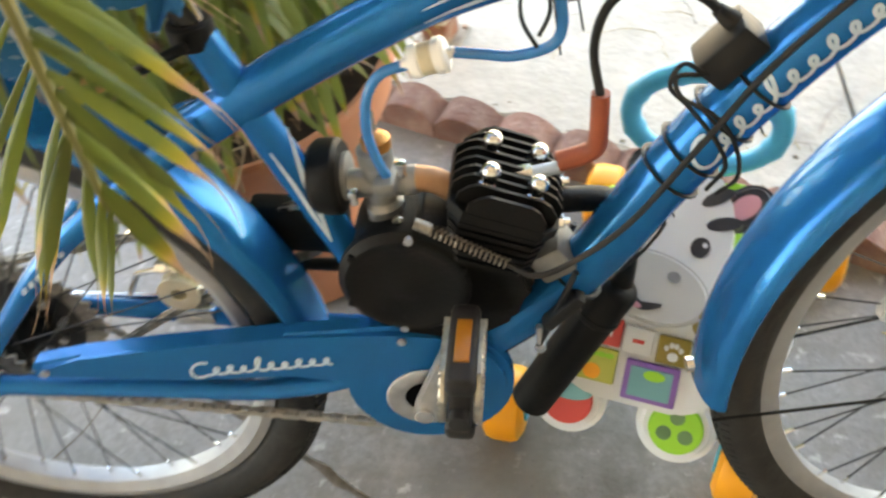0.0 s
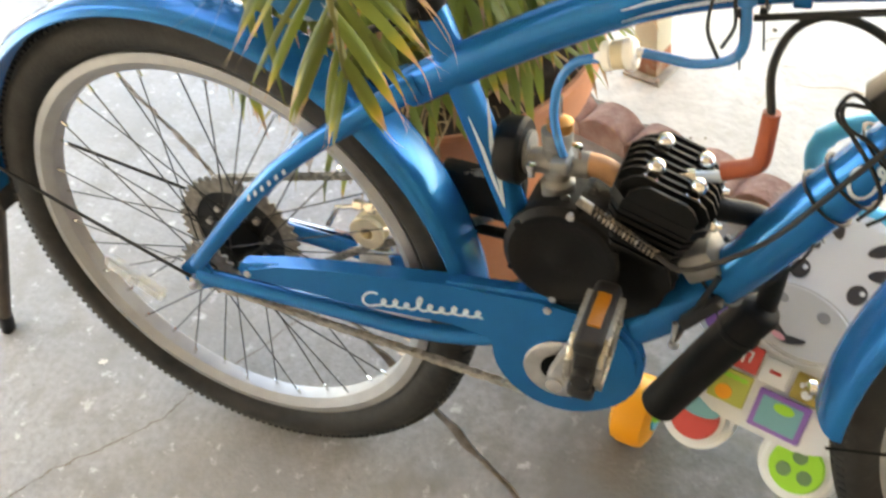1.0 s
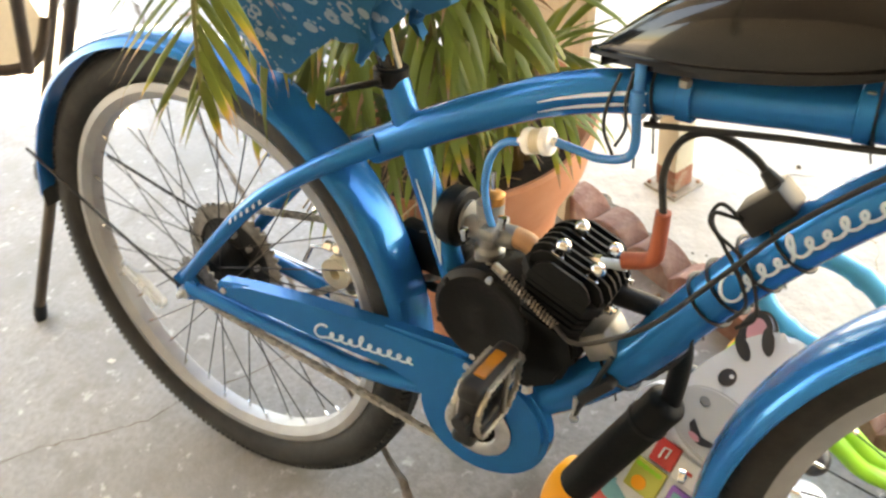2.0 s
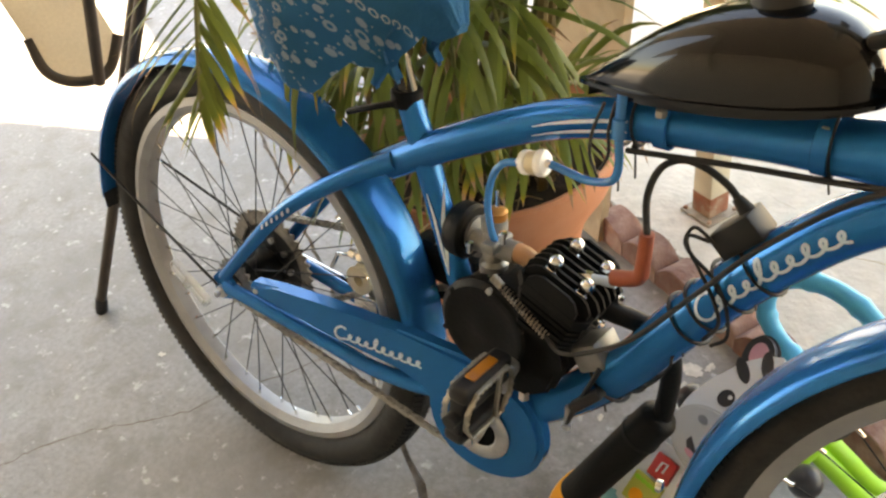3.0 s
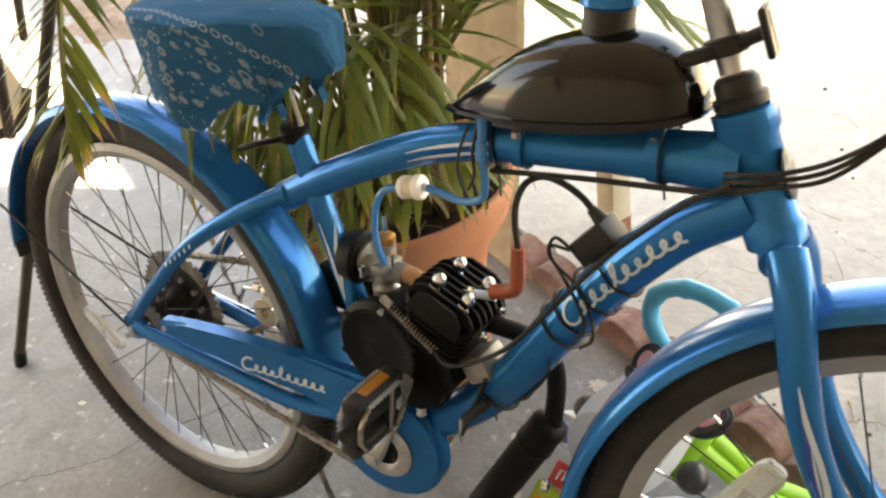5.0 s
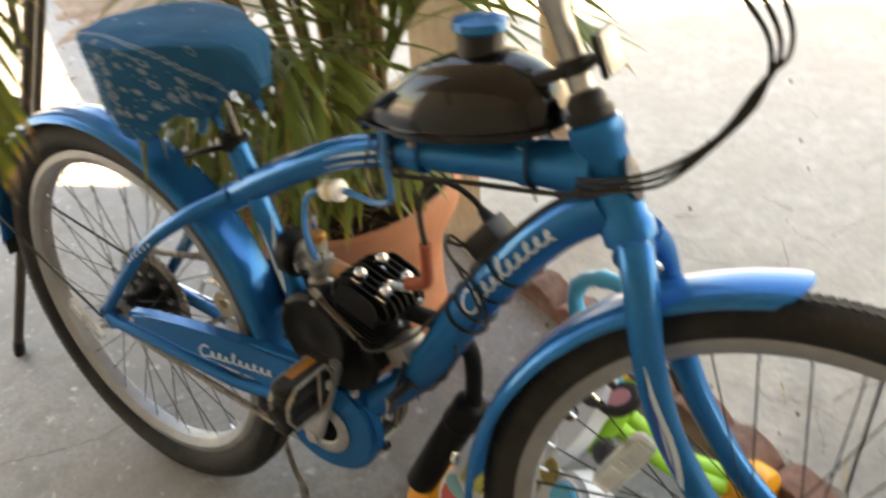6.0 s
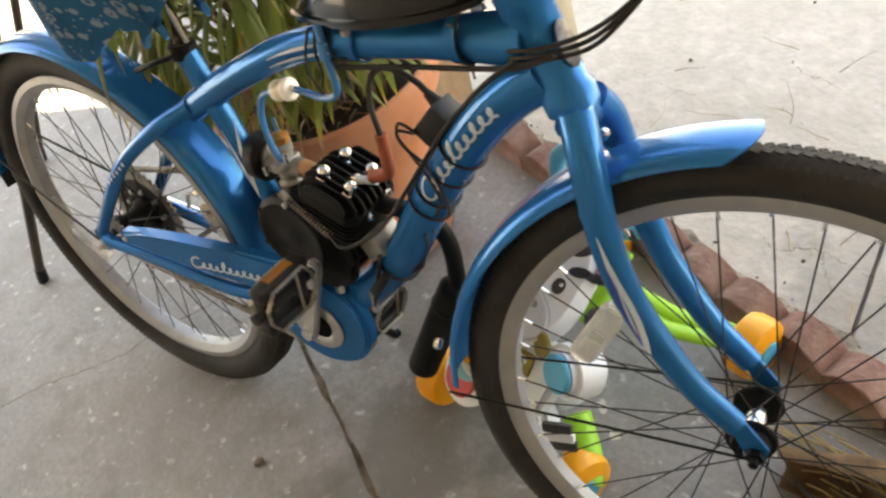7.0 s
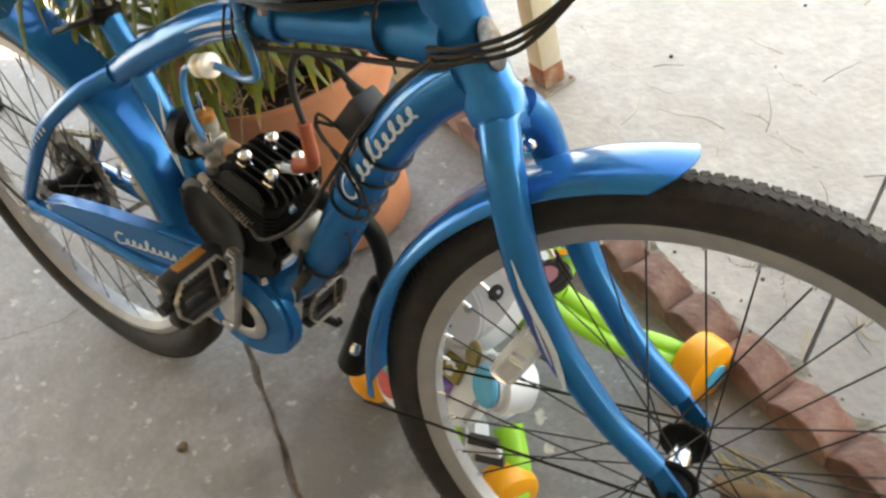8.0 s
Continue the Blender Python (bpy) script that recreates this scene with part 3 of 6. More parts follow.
FORK = [(0.892, -0.039, 0.672), (0.906, -0.050, 0.611), (0.923, -0.053, 0.553), (0.948, -0.052, 0.499), (0.991, -0.050, 0.433)]
fs = on_tube(FORK, 0.0168)
part("decal", strip([(0.9080, 0.606), (0.9160, 0.583), (0.9240, 0.560), (0.9320, 0.538), (0.9400, 0.516), (0.9480, 0.496), (0.9550, 0.480)], [0.0006, 0.0020, 0.0042, 0.0068, 0.0078, 0.0056, 0.0010], fs, 0.0016, True), WHITE, bike, "white flame-shaped decal", STEER)
part("decal", strip([(0.9140, 0.580), (0.9210, 0.560), (0.9285, 0.540), (0.9360, 0.520), (0.9430, 0.502), (0.9480, 0.490)], [0.0004, 0.0022, 0.0042, 0.0048, 0.0030, 0.0006], fs, 0.0024, True), NAVY, bike, "dark blue flame-shaped decal", STEER)
part("decal", strip([(0.9270, 0.552), (0.9330, 0.534), (0.9390, 0.517), (0.9440, 0.503)], [0.0004, 0.0012, 0.0013, 0.0004], fs, 0.0031, True), WHITE, bike, "thin white streak", STEER)
ts = on_tube(TOP, 0.0215)
for z0, n in ((0.004, 0), (-0.006, 1)):
    part("decal", strip([(0.500, 0.712 + z0), (0.520, 0.720 + z0), (0.545, 0.728 + z0), (0.575, 0.736 + z0), (0.60, 0.741 + z0)], [0.0004, 0.0011, 0.0018, 0.0018, 0.0008], ts), WHITE, bike, "white tapered decal")
ss = on_tube([(0.326, 0, 0.695), (0.386, 0, 0.510), (0.446, 0, 0.325)], 0.0155)
for dx in (-0.002, 0.012):
    part("decal", strip([(0.362 + dx, 0.600 + dx), (0.372 + dx * 0.6, 0.566), (0.381 + dx * 0.4, 0.532), (0.390, 0.500)], [0.0006, 0.0018, 0.0021, 0.0006], lambda x, z: ss(x, z), 0.0016, True), WHITE, bike, "white tapered decal")


def script(origin, along, up, loops, h):
    """One slanted looping ribbon after a tall open curl: a plain squiggle standing for a brand mark."""
    o, a, u = Vector(origin), Vector(along), Vector(up)
    pts = [(0.55 + 0.50 * math.cos(radians(d)), 0.46 + 0.54 * math.sin(radians(d))) for d in range(55, 311, 12)]
    x0 = pts[-1][0] + 0.10
    n = 22
    for k in range(loops * n + 1):
        t = k / n
        tall = 0.98 if int(t) == 3 else 0.50 + 0.08 * math.sin(2.3 * int(t))
        ang = 2 * math.pi * t - math.pi / 2
        pts.append((x0 + 0.66 * t + 0.24 * math.cos(ang), 0.04 + tall * 0.5 * (1 + math.sin(ang))))
    line = [o + a * (p * h) + u * (q * h) for p, q in pts]
    return sweep(bmesh.new(), line, h * 0.030, 6, 2.6, up=(0, 1, 0))


# chain guard, crank and chain
GY = -0.045
RC = (0.454, 0, 0.313)                        # middle of the crank


def skewed(bm):
    """The guard stands further out at the axle than at the crank."""
    for v in bm.verts:
        v.co.y += 0.080 * (v.co.x - 0.41)
    return bm


outline = [(0.080, 0.396), (0.072, 0.386), (0.079, 0.375), (0.22, 0.362), (0.33, 0.355), (0.372, 0.350)]
outline += [(0.456 + 0.082 * math.cos(a), 0.320 + 0.082 * math.sin(a)) for a in (radians(162 + 252 * k / 22) for k in range(23))]
outline += [(0.475, 0.402), (0.43, 0.411), (0.33, 0.412), (0.21, 0.409), (0.13, 0.403)]
bm = prism(bmesh.new(), outline, GY, GY + 0.020)
bmesh.ops.bevel(bm, geom=[e for e in bm.edges if abs(e.verts[0].co.y - GY) < 1e-5 and abs(e.verts[1].co.y - GY) < 1e-5], offset=0.0065, segments=4, affect="EDGES")
guard = part("chain_guard", skewed(bm), BLUE, bike)
part("brand_mark", skewed(script((0.228, GY - 0.0008, 0.3665), (0.999, 0, 0.03), (0.30, 0, 0.95), 9, 0.0205)), WHITE, guard, "white script-like brand mark")
part("rivet", skewed(lathe(bmesh.new(), [(0.0045, GY), (0.004, GY - 0.002), (0.001, GY - 0.003)], "Y", (0.089, 0, 0.386), 10)), ALLOY, guard)
part("rivet", lathe(bmesh.new(), [(0.0045, GY), (0.004, GY - 0.002), (0.001, GY - 0.003)], "Y", (0.440, 0, 0.398), 10), ALLOY, guard)
part("crank_ring", skewed(lathe(bmesh.new(), [(0.024, GY - 0.001), (0.041, GY - 0.001), (0.042, GY - 0.003), (0.040, GY - 0.0045), (0.025, GY - 0.0045), (0.023, GY - 0.003)], "Y", RC, 40, closed=True)), ALLOY, guard)
part("ring_opening", skewed(lathe(bmesh.new(), [(0.0245, GY - 0.0015), (0.0005, GY - 0.0015)], "Y", RC, 32)), BLACK, guard)
PED_R, PED_L = Vector((0.507, 0, 0.446)), Vector((0.420, 0, 0.205))
BB = Vector((0.452, 0, 0.313))
for s, end in ((-1, PED_R), (1, PED_L)):
    y0, y1 = s * 0.053, s * 0.065
    d = (end - BB).normalized()
    q = Vector((-d.z, 0, d.x))
    o2 = [BB + d * -0.014 + q * 0.009, BB + d * -0.014 - q * 0.009, BB - q * 0.0125 + d * 0.01, end - q * 0.0085, end - q * 0.008 + d * 0.012, end + q * 0.008 + d * 0.012, end + q * 0.0085, BB + q * 0.0125 + d * 0.01]
    bm = prism(bmesh.new(), [(v.x, v.z) for v in o2], min(y0, y1), max(y0, y1))
    bmesh.ops.bevel(bm, geom=bm.edges[:], offset=0.003, segments=2, affect="EDGES")
    arm = part("crank_arm", bm, ALLOY, bike, "forged alloy crank arm")
    part("bolt", lathe(bmesh.new(), [(0.0095, y1), (0.0095, y1 + s * 0.004), (0.005, y1 + s * 0.005), (0.001, y1 + s * 0.0055)], "Y", tuple(BB), 14), CHROME, arm)
    # pedal: a black body with a toothed alloy cage on either face
    m = Matrix.Translation(end + Vector((0, s * 0.118, 0))) @ Matrix.Rotation(radians(6 if s < 0 else 12), 4, "Y")
    ped = new("pedal")
    ped.parent, ped.matrix_local = bike, m @ Matrix.Diagonal((0.95, 0.86, 0.90, 1))
    bm = bmesh.new()
    block(bm, (0.026, 0.098, 0.022), Matrix.Translation((0, 0, 0.032)), 0.007, 3)
    block(bm, (0.026, 0.098, 0.018), Matrix.Translation((0, 0, -0.032)), 0.006, 3)
    block(bm, (0.020, 0.020, 0.066), Matrix.Translation((0, s * 0.038, 0)), 0.005)
    block(bm, (0.020, 0.016, 0.066), Matrix.Translation((0, -s * 0.032, 0)), 0.005)
    sweep(bm, [(0, -0.06, 0), (0, 0.05, 0)], 0.0085, 12)
    part("pedal_body", bm, PLASTIC, ped)
    part("spindle", sweep(bmesh.new(), [(0, -s * 0.066, 0), (0, -s * 0.044, 0)], 0.0075, 12), CHROME, ped)
    part("pedal_reflector", boxed((0.013, 0.05, 0.004), Matrix.Translation((0, 0, 0.0435)), 0.0012), AMBER, ped, "amber pedal reflector")
    for face in (-1, 1):
        bm = bmesh.new()
        ring = [(-0.046, 0.012), (-0.030, 0.034), (0.032, 0.036), (0.046, 0.014), (0.046, -0.014), (0.030, -0.036), (-0.030, -0.036), (-0.046, -0.012)]
        for a, b in zip(ring, ring[1:] + ring[:1]):
            va, vb = Vector((face * 0.0145, a[0], a[1])), Vector((face * 0.0145, b[0], b[1]))
            sweep(bm, [va, vb], 0.0034, 6, 0.6, up=(1, 0, 0))
            for t in np.linspace(0.12, 0.88, max(2, int((vb - va).length / 0.008))):
                block(bm, (0.003, 0.0035, 0.003), Matrix.Translation(va.lerp(vb, float(t)) + Vector((face * 0.0025, 0, 0))))
        sweep(bm, [(face * 0.0145, 0.018, 0.036), (face * 0.0145, 0.018, -0.036)], 0.003, 6, 0.6, up=(1, 0, 0))
        part("cage", bm, CAGE, ped, "toothed bright alloy pedal cage")

# chain: a run of links between the sprocket and the chainring
def chain_run(p, q, n):
    bm = bmesh.new()
    p, q = Vector(p), Vector(q)
    d = (q - p).normalized()
    rot = d.to_track_quat("X", "Z").to_matrix().to_4x4()
    for i in range(n):
        c = p.lerp(q, (i + 0.5) / n)
        wide = 0.0036 if i % 2 else 0.0024
        for s in (-1, 1):
            block(bm, ((q - p).length / n * 1.35, 0.001, 0.0078), Matrix.Translation(c + Vector((0, s * wide, 0))) @ rot)
        sweep(bm, [p.lerp(q, i / n) + Vector((0, -0.005, 0)), p.lerp(q, i / n) + Vector((0, 0.005, 0))], 0.0028, 6)
    return bm


part("chain", chain_run((0.012, -0.040, 0.319), (0.43, -0.034, 0.252), 34), LINKS, bike, "dull steel bicycle chain")
for p, q, n in (((-0.004, 0.031, 0.436), (0.40, 0.040, 0.505), 34), ((0.030, 0.031, 0.268), (0.205, 0.030, 0.378), 17), ((0.215, 0.030, 0.378), (0.40, 0.040, 0.462), 16)):
    part("motor_chain", chain_run(p, q, n), CHAIN, bike, "steel drive chain of the motor")


def sprocket(center, r, teeth, y, hole):
    """A toothed ring with an open middle."""
    bm = bmesh.new()
    n = teeth * 4
    ring = []
    for k in range(n):
        a = 2 * math.pi * k / n
        u, v = math.cos(a), math.sin(a)
        rr = r + (0.004 if k % 4 in (0, 1) else -0.002)
        ring.append([bm.verts.new((center[0] + q * u, yy, center[2] + q * v)) for q, yy in ((rr, y), (rr, y + 0.003), (hole, y + 0.003), (hole, y))])
    for k in range(n):
        a, b = ring[k], ring[(k + 1) % n]
        for i in range(4):
            j = (i + 1) % 4
            bm.faces.new((a[i], a[j], b[j], b[i]))
    return bm


part("motor_sprocket", sprocket((0.003, 0, 0.349), 0.086, 44, 0.030, 0.066), CHAIN, bike, "dark toothed motor sprocket")
part("sprocket_carrier", lathe(bmesh.new(), [(0.020, 0.033), (0.050, 0.033), (0.070, 0.034), (0.070, 0.037), (0.048, 0.037), (0.020, 0.038)], "Y", (0.003, 0, 0.349), 40, closed=True), PLASTIC, bike)
for k in range(9):
    a = 2 * math.pi * k / 9
    part("carrier_bolt", lathe(bmesh.new(), [(0.0045, 0.033), (0.0045, 0.026), (0.001, 0.0255)], "Y", (0.003 + 0.044 * math.cos(a), 0, 0.349 + 0.044 * math.sin(a)), 6), ALLOY, bike)
part("freewheel", sprocket((0.003, 0, 0.349), 0.037, 20, -0.040, 0.014), CHAIN, bike)
part("brake_hub", lathe(bmesh.new(), [(0.012, -0.036), (0.026, -0.034), (0.028, -0.020), (0.022, -0.010), (0.022, 0.012), (0.030, 0.024), (0.020, 0.028)], "Y", (0.003, 0, 0.349), 28), BLACK, bike, "black coaster brake hub")
part("brake_arm", prism(bmesh.new(), [(-0.008, 0.359), (0.012, 0.362), (0.16, 0.352), (0.172, 0.340), (0.158, 0.334), (0.0, 0.338)], 0.063, 0.067), CHROME, bike)
# the motor chain's tensioner on the far stay
bm = bmesh.new()
block(bm, (0.030, 0.004, 0.062), pose(0.204, 0.042, 0.388), 0.002)
block(bm, (0.044, 0.026, 0.026), pose(0.196, 0.046, 0.350), 0.003)
part("tensioner_bracket", bm, CHROME, bike)
part("tensioner_roller", lathe(bmesh.new(), [(0.008, 0.018), (0.022, 0.018), (0.022, 0.021), (0.016, 0.024), (0.016, 0.031), (0.022, 0.034), (0.022, 0.037), (0.008, 0.037)], "Y", (0.202, 0, 0.400), 24, closed=True), CREAM, bike, "cream nylon tensioner roller")
part("tensioner_bolt", lathe(bmesh.new(), [(0.003, -0.016), (0.007, -0.014), (0.007, -0.003), (0.004, -0.002), (0.004, 0.003), (0.0085, 0.004), (0.0085, 0.012), (0.005, 0.013), (0.005, 0.020), (0.002, 0.021)], "X", (0.212, 0.012, 0.447), 6), CHROME, bike)
part("tensioner_rod", sweep(bmesh.new(), [(0.205, 0.012, 0.446), (0.172, 0.014, 0.436), (0.150, 0.020, 0.402)], 0.0032, 8), CHROME, bike)
part("kickstand", tube([(0.40, 0.045, 0.305), (0.37, 0.10, 0.19), (0.345, 0.185, 0.055), (0.345, 0.2, 0.0465)], 0.0075, 10), BLACK, bike)

# wheel reflectors, lying between the spokes
def reflector(w, p, q, y, wide):
    """A clear bar from p to q (x, z from the axle)."""
    p, q = Vector((p[0], y, p[1])), Vector((q[0], y, q[1]))
    d = (q - p).normalized()
    up = d.cross(Vector((0, 1, 0)))
    m = Matrix(((d.x, 0, up.x, 0), (d.y, 1, up.y, 0), (d.z, 0, up.z, 0), (0, 0, 0, 1)))
    m.translation = (p + q) / 2
    L = (q - p).length
    bm = bmesh.new()
    ol = [(-L / 2, -wide * 0.32), (-L * 0.40, -wide / 2), (L * 0.40, -wide / 2), (L / 2, -wide * 0.32), (L / 2, wide * 0.32), (L * 0.40, wide / 2), (-L * 0.40, wide / 2), (-L / 2, wide * 0.32)]
    prism(bm, ol, -0.006, 0.006)
    bmesh.ops.bevel(bm, geom=bm.edges[:], offset=0.002, segments=2, affect="EDGES")
    bmesh.ops.transform(bm, matrix=m, verts=bm.verts)
    case = part("wheel_reflector", bm, CLEAR, w, "clear plastic spoke reflector")
    for s in (-1, 1):
        part("prism_panel", boxed((L * 0.33, 0.002, wide * 0.62), m @ Matrix.Translation((s * L * 0.25, -0.0065, 0)), 0.0006), LENS, case)
    part("clip", boxed((L * 0.10, 0.005, wide * 0.5), m @ Matrix.Translation((0, -0.008, 0)), 0.001), CLEAR, case)


reflector(rear, (-0.214, -0.050), (-0.134, -0.104), -0.014, 0.024)
reflector(front, (-0.186, 0.058), (-0.138, 0.138), -0.012, 0.030)
for w, ang in ((rear, -15), (front, 120)):
    a = radians(ang)
    part("valve", sweep(bmesh.new(), [(0.260 * math.cos(a), 0, 0.260 * math.sin(a)), (0.228 * math.cos(a), 0, 0.228 * math.sin(a))], 0.0032, 8), BLACK, w)
# spoke nipples catching the light
for w in (rear, front):
    bm = bmesh.new()
    for k in range(36):
        a = 2 * math.pi * k / 36
        sweep(bm, [(r * math.cos(a), (1 if k % 2 else -1) * 0.0045, r * math.sin(a)) for r in ((0.2605, 0.249) if w is rear else (0.2675, 0.256))], 0.0021, 6)
    tagged(part("spoke_nipple", bm, CHROME, w), kind="stuff")
    # tread blocks on the tyre's shoulders
    bm = bmesh.new()
    for k in range(190):
        for s in (-1, 1):
            a = 2 * math.pi * (k + (0.25 if s > 0 else 0)) / 190
            m = Matrix.Rotation(-a, 4, "Y") @ Matrix.Translation((0.3322, s * 0.0164, 0) if w is rear else (0.3212, s * 0.0160, 0)) @ Matrix.Rotation(radians(s * (34 if w is rear else 44)), 4, "Z")
            block(bm, (0.0042, 0.012, 0.0058) if w is rear else (0.0014, 0.009, 0.0046), m)
    for k in range(190):
        a = 2 * math.pi * k / 190
        for s in (-1, 1):
            m = Matrix.Rotation(-a, 4, "Y") @ Matrix.Translation((0.3362 if w is rear else 0.3269, s * 0.0050, 0)) @ Matrix.Rotation(radians(s * 25), 4, "X")
            block(bm, (0.0014, 0.008, 0.0074), m)
    tagged(part("tread", bm, RUBBER, w, smooth=False), kind="stuff")

# fender stays
for s in (-1, 1):
    part("fender_stay", tube([(0.0, s * 0.066, 0.354), (-0.17, s * 0.052, 0.412), (-0.335, s * 0.037, 0.468)], 0.0023, 8), BLACK, bike)
    part("fender_stay", tube([(1.054, s * 0.056, 0.352), (0.88, s * 0.047, 0.344), (0.705, s * 0.037, 0.335)], 0.0016, 8), BLACK, bike, local=STEER)
part("fender_bolt", lathe(bmesh.new(), [(0.007, 0.0), (0.007, 0.006), (0.001, 0.008)], "X", (0.685, -0.015, 0.388), 10), CHROME, bike, local=STEER)
part("fender_bolt", lathe(bmesh.new(), [(0.002, -0.062), (0.006, -0.060), (0.006, -0.055), (0.003, -0.054)], "Y", (0.897, 0.058, 0.674), 8), CHROME, bike, local=STEER)
part("mud_flap", boxed((0.004, 0.050, 0.045), Matrix.Translation(GUARD_R + Vector((-0.352, 0, 0.040))) @ Matrix.Rotation(radians(-4), 4, "Y"), 0.0015), RUBBER, bike, "black rubber mud flap")

# ---- saddle, post, stem and tank ----
part("seat_post", sweep(bmesh.new(), [(0.300, 0, 0.782), (0.327, 0, 0.694)], 0.0125, 16), GLOSS, bike)
part("seat_clamp", lathe(bmesh.new(), [(0.0160, 0), (0.0185, 0.001), (0.0185, 0.018), (0.0160, 0.02)], "Z", (0.322, 0, 0.690), 20), BLACK, bike)
part("clamp_lever", tube([(0.325, -0.022, 0.700), (0.300, -0.034, 0.694), (0.270, -0.040, 0.684)], 0.0065, 8, flat=0.6), BLACK, bike)


def saddle():
    """A wide sprung saddle: wide at the back, with a nose ahead, its sides drooping."""
    bm = bmesh.new()
    lay = bm.verts.layers.float_vector.new("cloth")
    rows = []
    X0, X1 = 0.132, 0.402
    for i in range(31):
        t = i / 30
        x = X0 + (X1 - X0) * t
        w = 0.112 * math.sqrt(max(0.0, 1 - ((t - 0.36) / 0.365) ** 2)) ** 0.8 if t < 0.36 else 0.040 + 0.072 * (0.5 + 0.5 * math.cos(min(1, (t - 0.36) / 0.54) * math.pi))
        w *= math.sqrt(max(0.0, 1 - max(0, (t - 0.84) / 0.165) ** 2))
        w = max(w, 0.006)
        edge = math.sqrt(max(0, 1 - abs(2 * t - 1) ** 4.2))
        top = 0.795 + 0.056 * edge ** 0.6 + 0.010 * (1 - t) - 0.006 * math.sin(t * math.pi)
        row = []
        for k in range(25):
            u = -1 + 2 * k / 24
            a = u * math.pi / 2
            skirt = max(0, abs(u) - 0.66) / 0.34
            drop = 0.022 * abs(u) ** 2.2 + 0.092 * skirt * edge * (0.72 + 0.36 * math.sin(math.pi * min(1, t * 1.15)) + 0.10 * math.sin(t * 17.0))
            wave = 0.003 * noise.noise(Vector((x * 28, u * 5, 1.0))) + skirt * 0.010 * noise.noise(Vector((x * 50, u * 2, 4.0)))
            wide = math.copysign(min(1, abs(math.sin(a)) * 1.12), u) * (1 - 0.10 * skirt)
            row.append(bm.verts.new((0.262 + (x - 0.262) * (1 - 0.20 * skirt) + 0.005 * noise.noise(Vector((x * 20, u * 4, 9.0))), w * wide * (1 + 0.06 * noise.noise(Vector((x * 26, u * 3, 2.0)))), top - drop + wave)))
        rows.append(row)
    for row in rows:
        run = [0.0]
        for p, q in zip(row, row[1:]):
            run.append(run[-1] + (q.co - p.co).length)
        for p, q in zip(row, run):
            p[lay] = Vector((p.co.x, abs(q - run[12]), 0))
    for a, b in zip(rows, rows[1:]):
        for k in range(24):
            bm.faces.new((a[k], a[k + 1], b[k + 1], b[k]))
    bm.faces.new(rows[0])
    bm.faces.new(rows[-1][::-1])
    ext = bmesh.ops.solidify(bm, geom=bm.faces[:], thickness=0.004)
    return bm


cover = part("saddle_cover", saddle(), BANDANA, bike, "blue patterned bandana tied over the saddle")
for y in (-0.045, -0.02, 0.05):      # hanging corners of the cloth
    bm = bmesh.new()
    grid = [[bm.verts.new((0.325 + 0.05 * (i / 5 - 0.5) * (1 - j / 6) + 0.006 * math.sin(j * 1.7 + y * 90), y + 0.006 * math.sin(i * 1.9 + j * 0.8), 0.795 - 0.075 * j / 5 * (1 - 0.25 * abs(i / 5 - 0.5)))) for i in range(6)] for j in range(6)]
    for j in range(5):
        for i in range(5):
            bm.faces.new((grid[j][i], grid[j][i + 1], grid[j + 1][i + 1], grid[j + 1][i]))
    bmesh.ops.solidify(bm, geom=bm.faces[:], thickness=0.0025)
    part("cloth_corner", bm, BANDANA, cover)
part("saddle_underside", boxed((0.15, 0.09, 0.022), pose(0.235, 0, 0.778), 0.010), PLASTIC, bike)
for s in (-1, 1):
    part("saddle_spring", tube([(0.185 + 0.014 * math.cos(k * 0.9), s * 0.062 + 0.014 * math.sin(k * 0.9), 0.745 + k * 0.0018) for k in range(30)], 0.0028, 6, 2), CHROME, bike)

# stem with its lock ring and the light bracket
AHEAD = Vector((AXIS.z, 0, -AXIS.x))
q = Matrix(((AHEAD.x, 0, AXIS.x, 0), (0, 1, 0, 0), (AHEAD.z, 0, AXIS.z, 0), (0, 0, 0, 1)))
def on_axis(h):
    return Matrix.Translation(HEAD_T + AXIS * h) @ q


def turned(profile, h, seg=24):
    bm = lathe(bmesh.new(), profile, seg=seg)
    bmesh.ops.transform(bm, matrix=on_axis(h), verts=bm.verts)
    return bm


part("headset", turned([(0.02, 0), (0.0225, 0.001), (0.0225, 0.009), (0.0185, 0.011), (0.0185, 0.021), (0.0150, 0.026), (0.012, 0.027)], 0.001), PLASTIC, bike, local=STEER)
part("stem", turned([(0.0112, 0), (0.0112, 0.075), (0.014, 0.08), (0.0145, 0.12), (0.010, 0.124)], 0.03), ALLOY, bike, local=STEER)
p = HEAD_T + AXIS * 0.155
part("bar_clamp", lathe(bmesh.new(), [(0.014, -0.024), (0.0195, -0.022), (0.0195, 0.022), (0.014, 0.024)], "Y", (p.x + 0.03, 0, p.z + 0.012), 24), ALLOY, bike, local=STEER)
part("handlebar", sweep(bmesh.new(), [(p.x + 0.03, -0.07, p.z + 0.012), (p.x + 0.03, 0.07, p.z + 0.012)], 0.0125, 16), ALLOY, bike, local=STEER)
part("stem_arm", sweep(bmesh.new(), [(p.x - 0.002, 0, p.z - 0.004), (p.x + 0.03, 0, p.z + 0.012)], 0.014, 14), ALLOY, bike, local=STEER)
m = on_axis(0.052)
bm = bmesh.new()
lathe(bm, [(0.0115, -0.008), (0.0165, -0.007), (0.0165, 0.007), (0.0115, 0.008)], seg=24, closed=True)
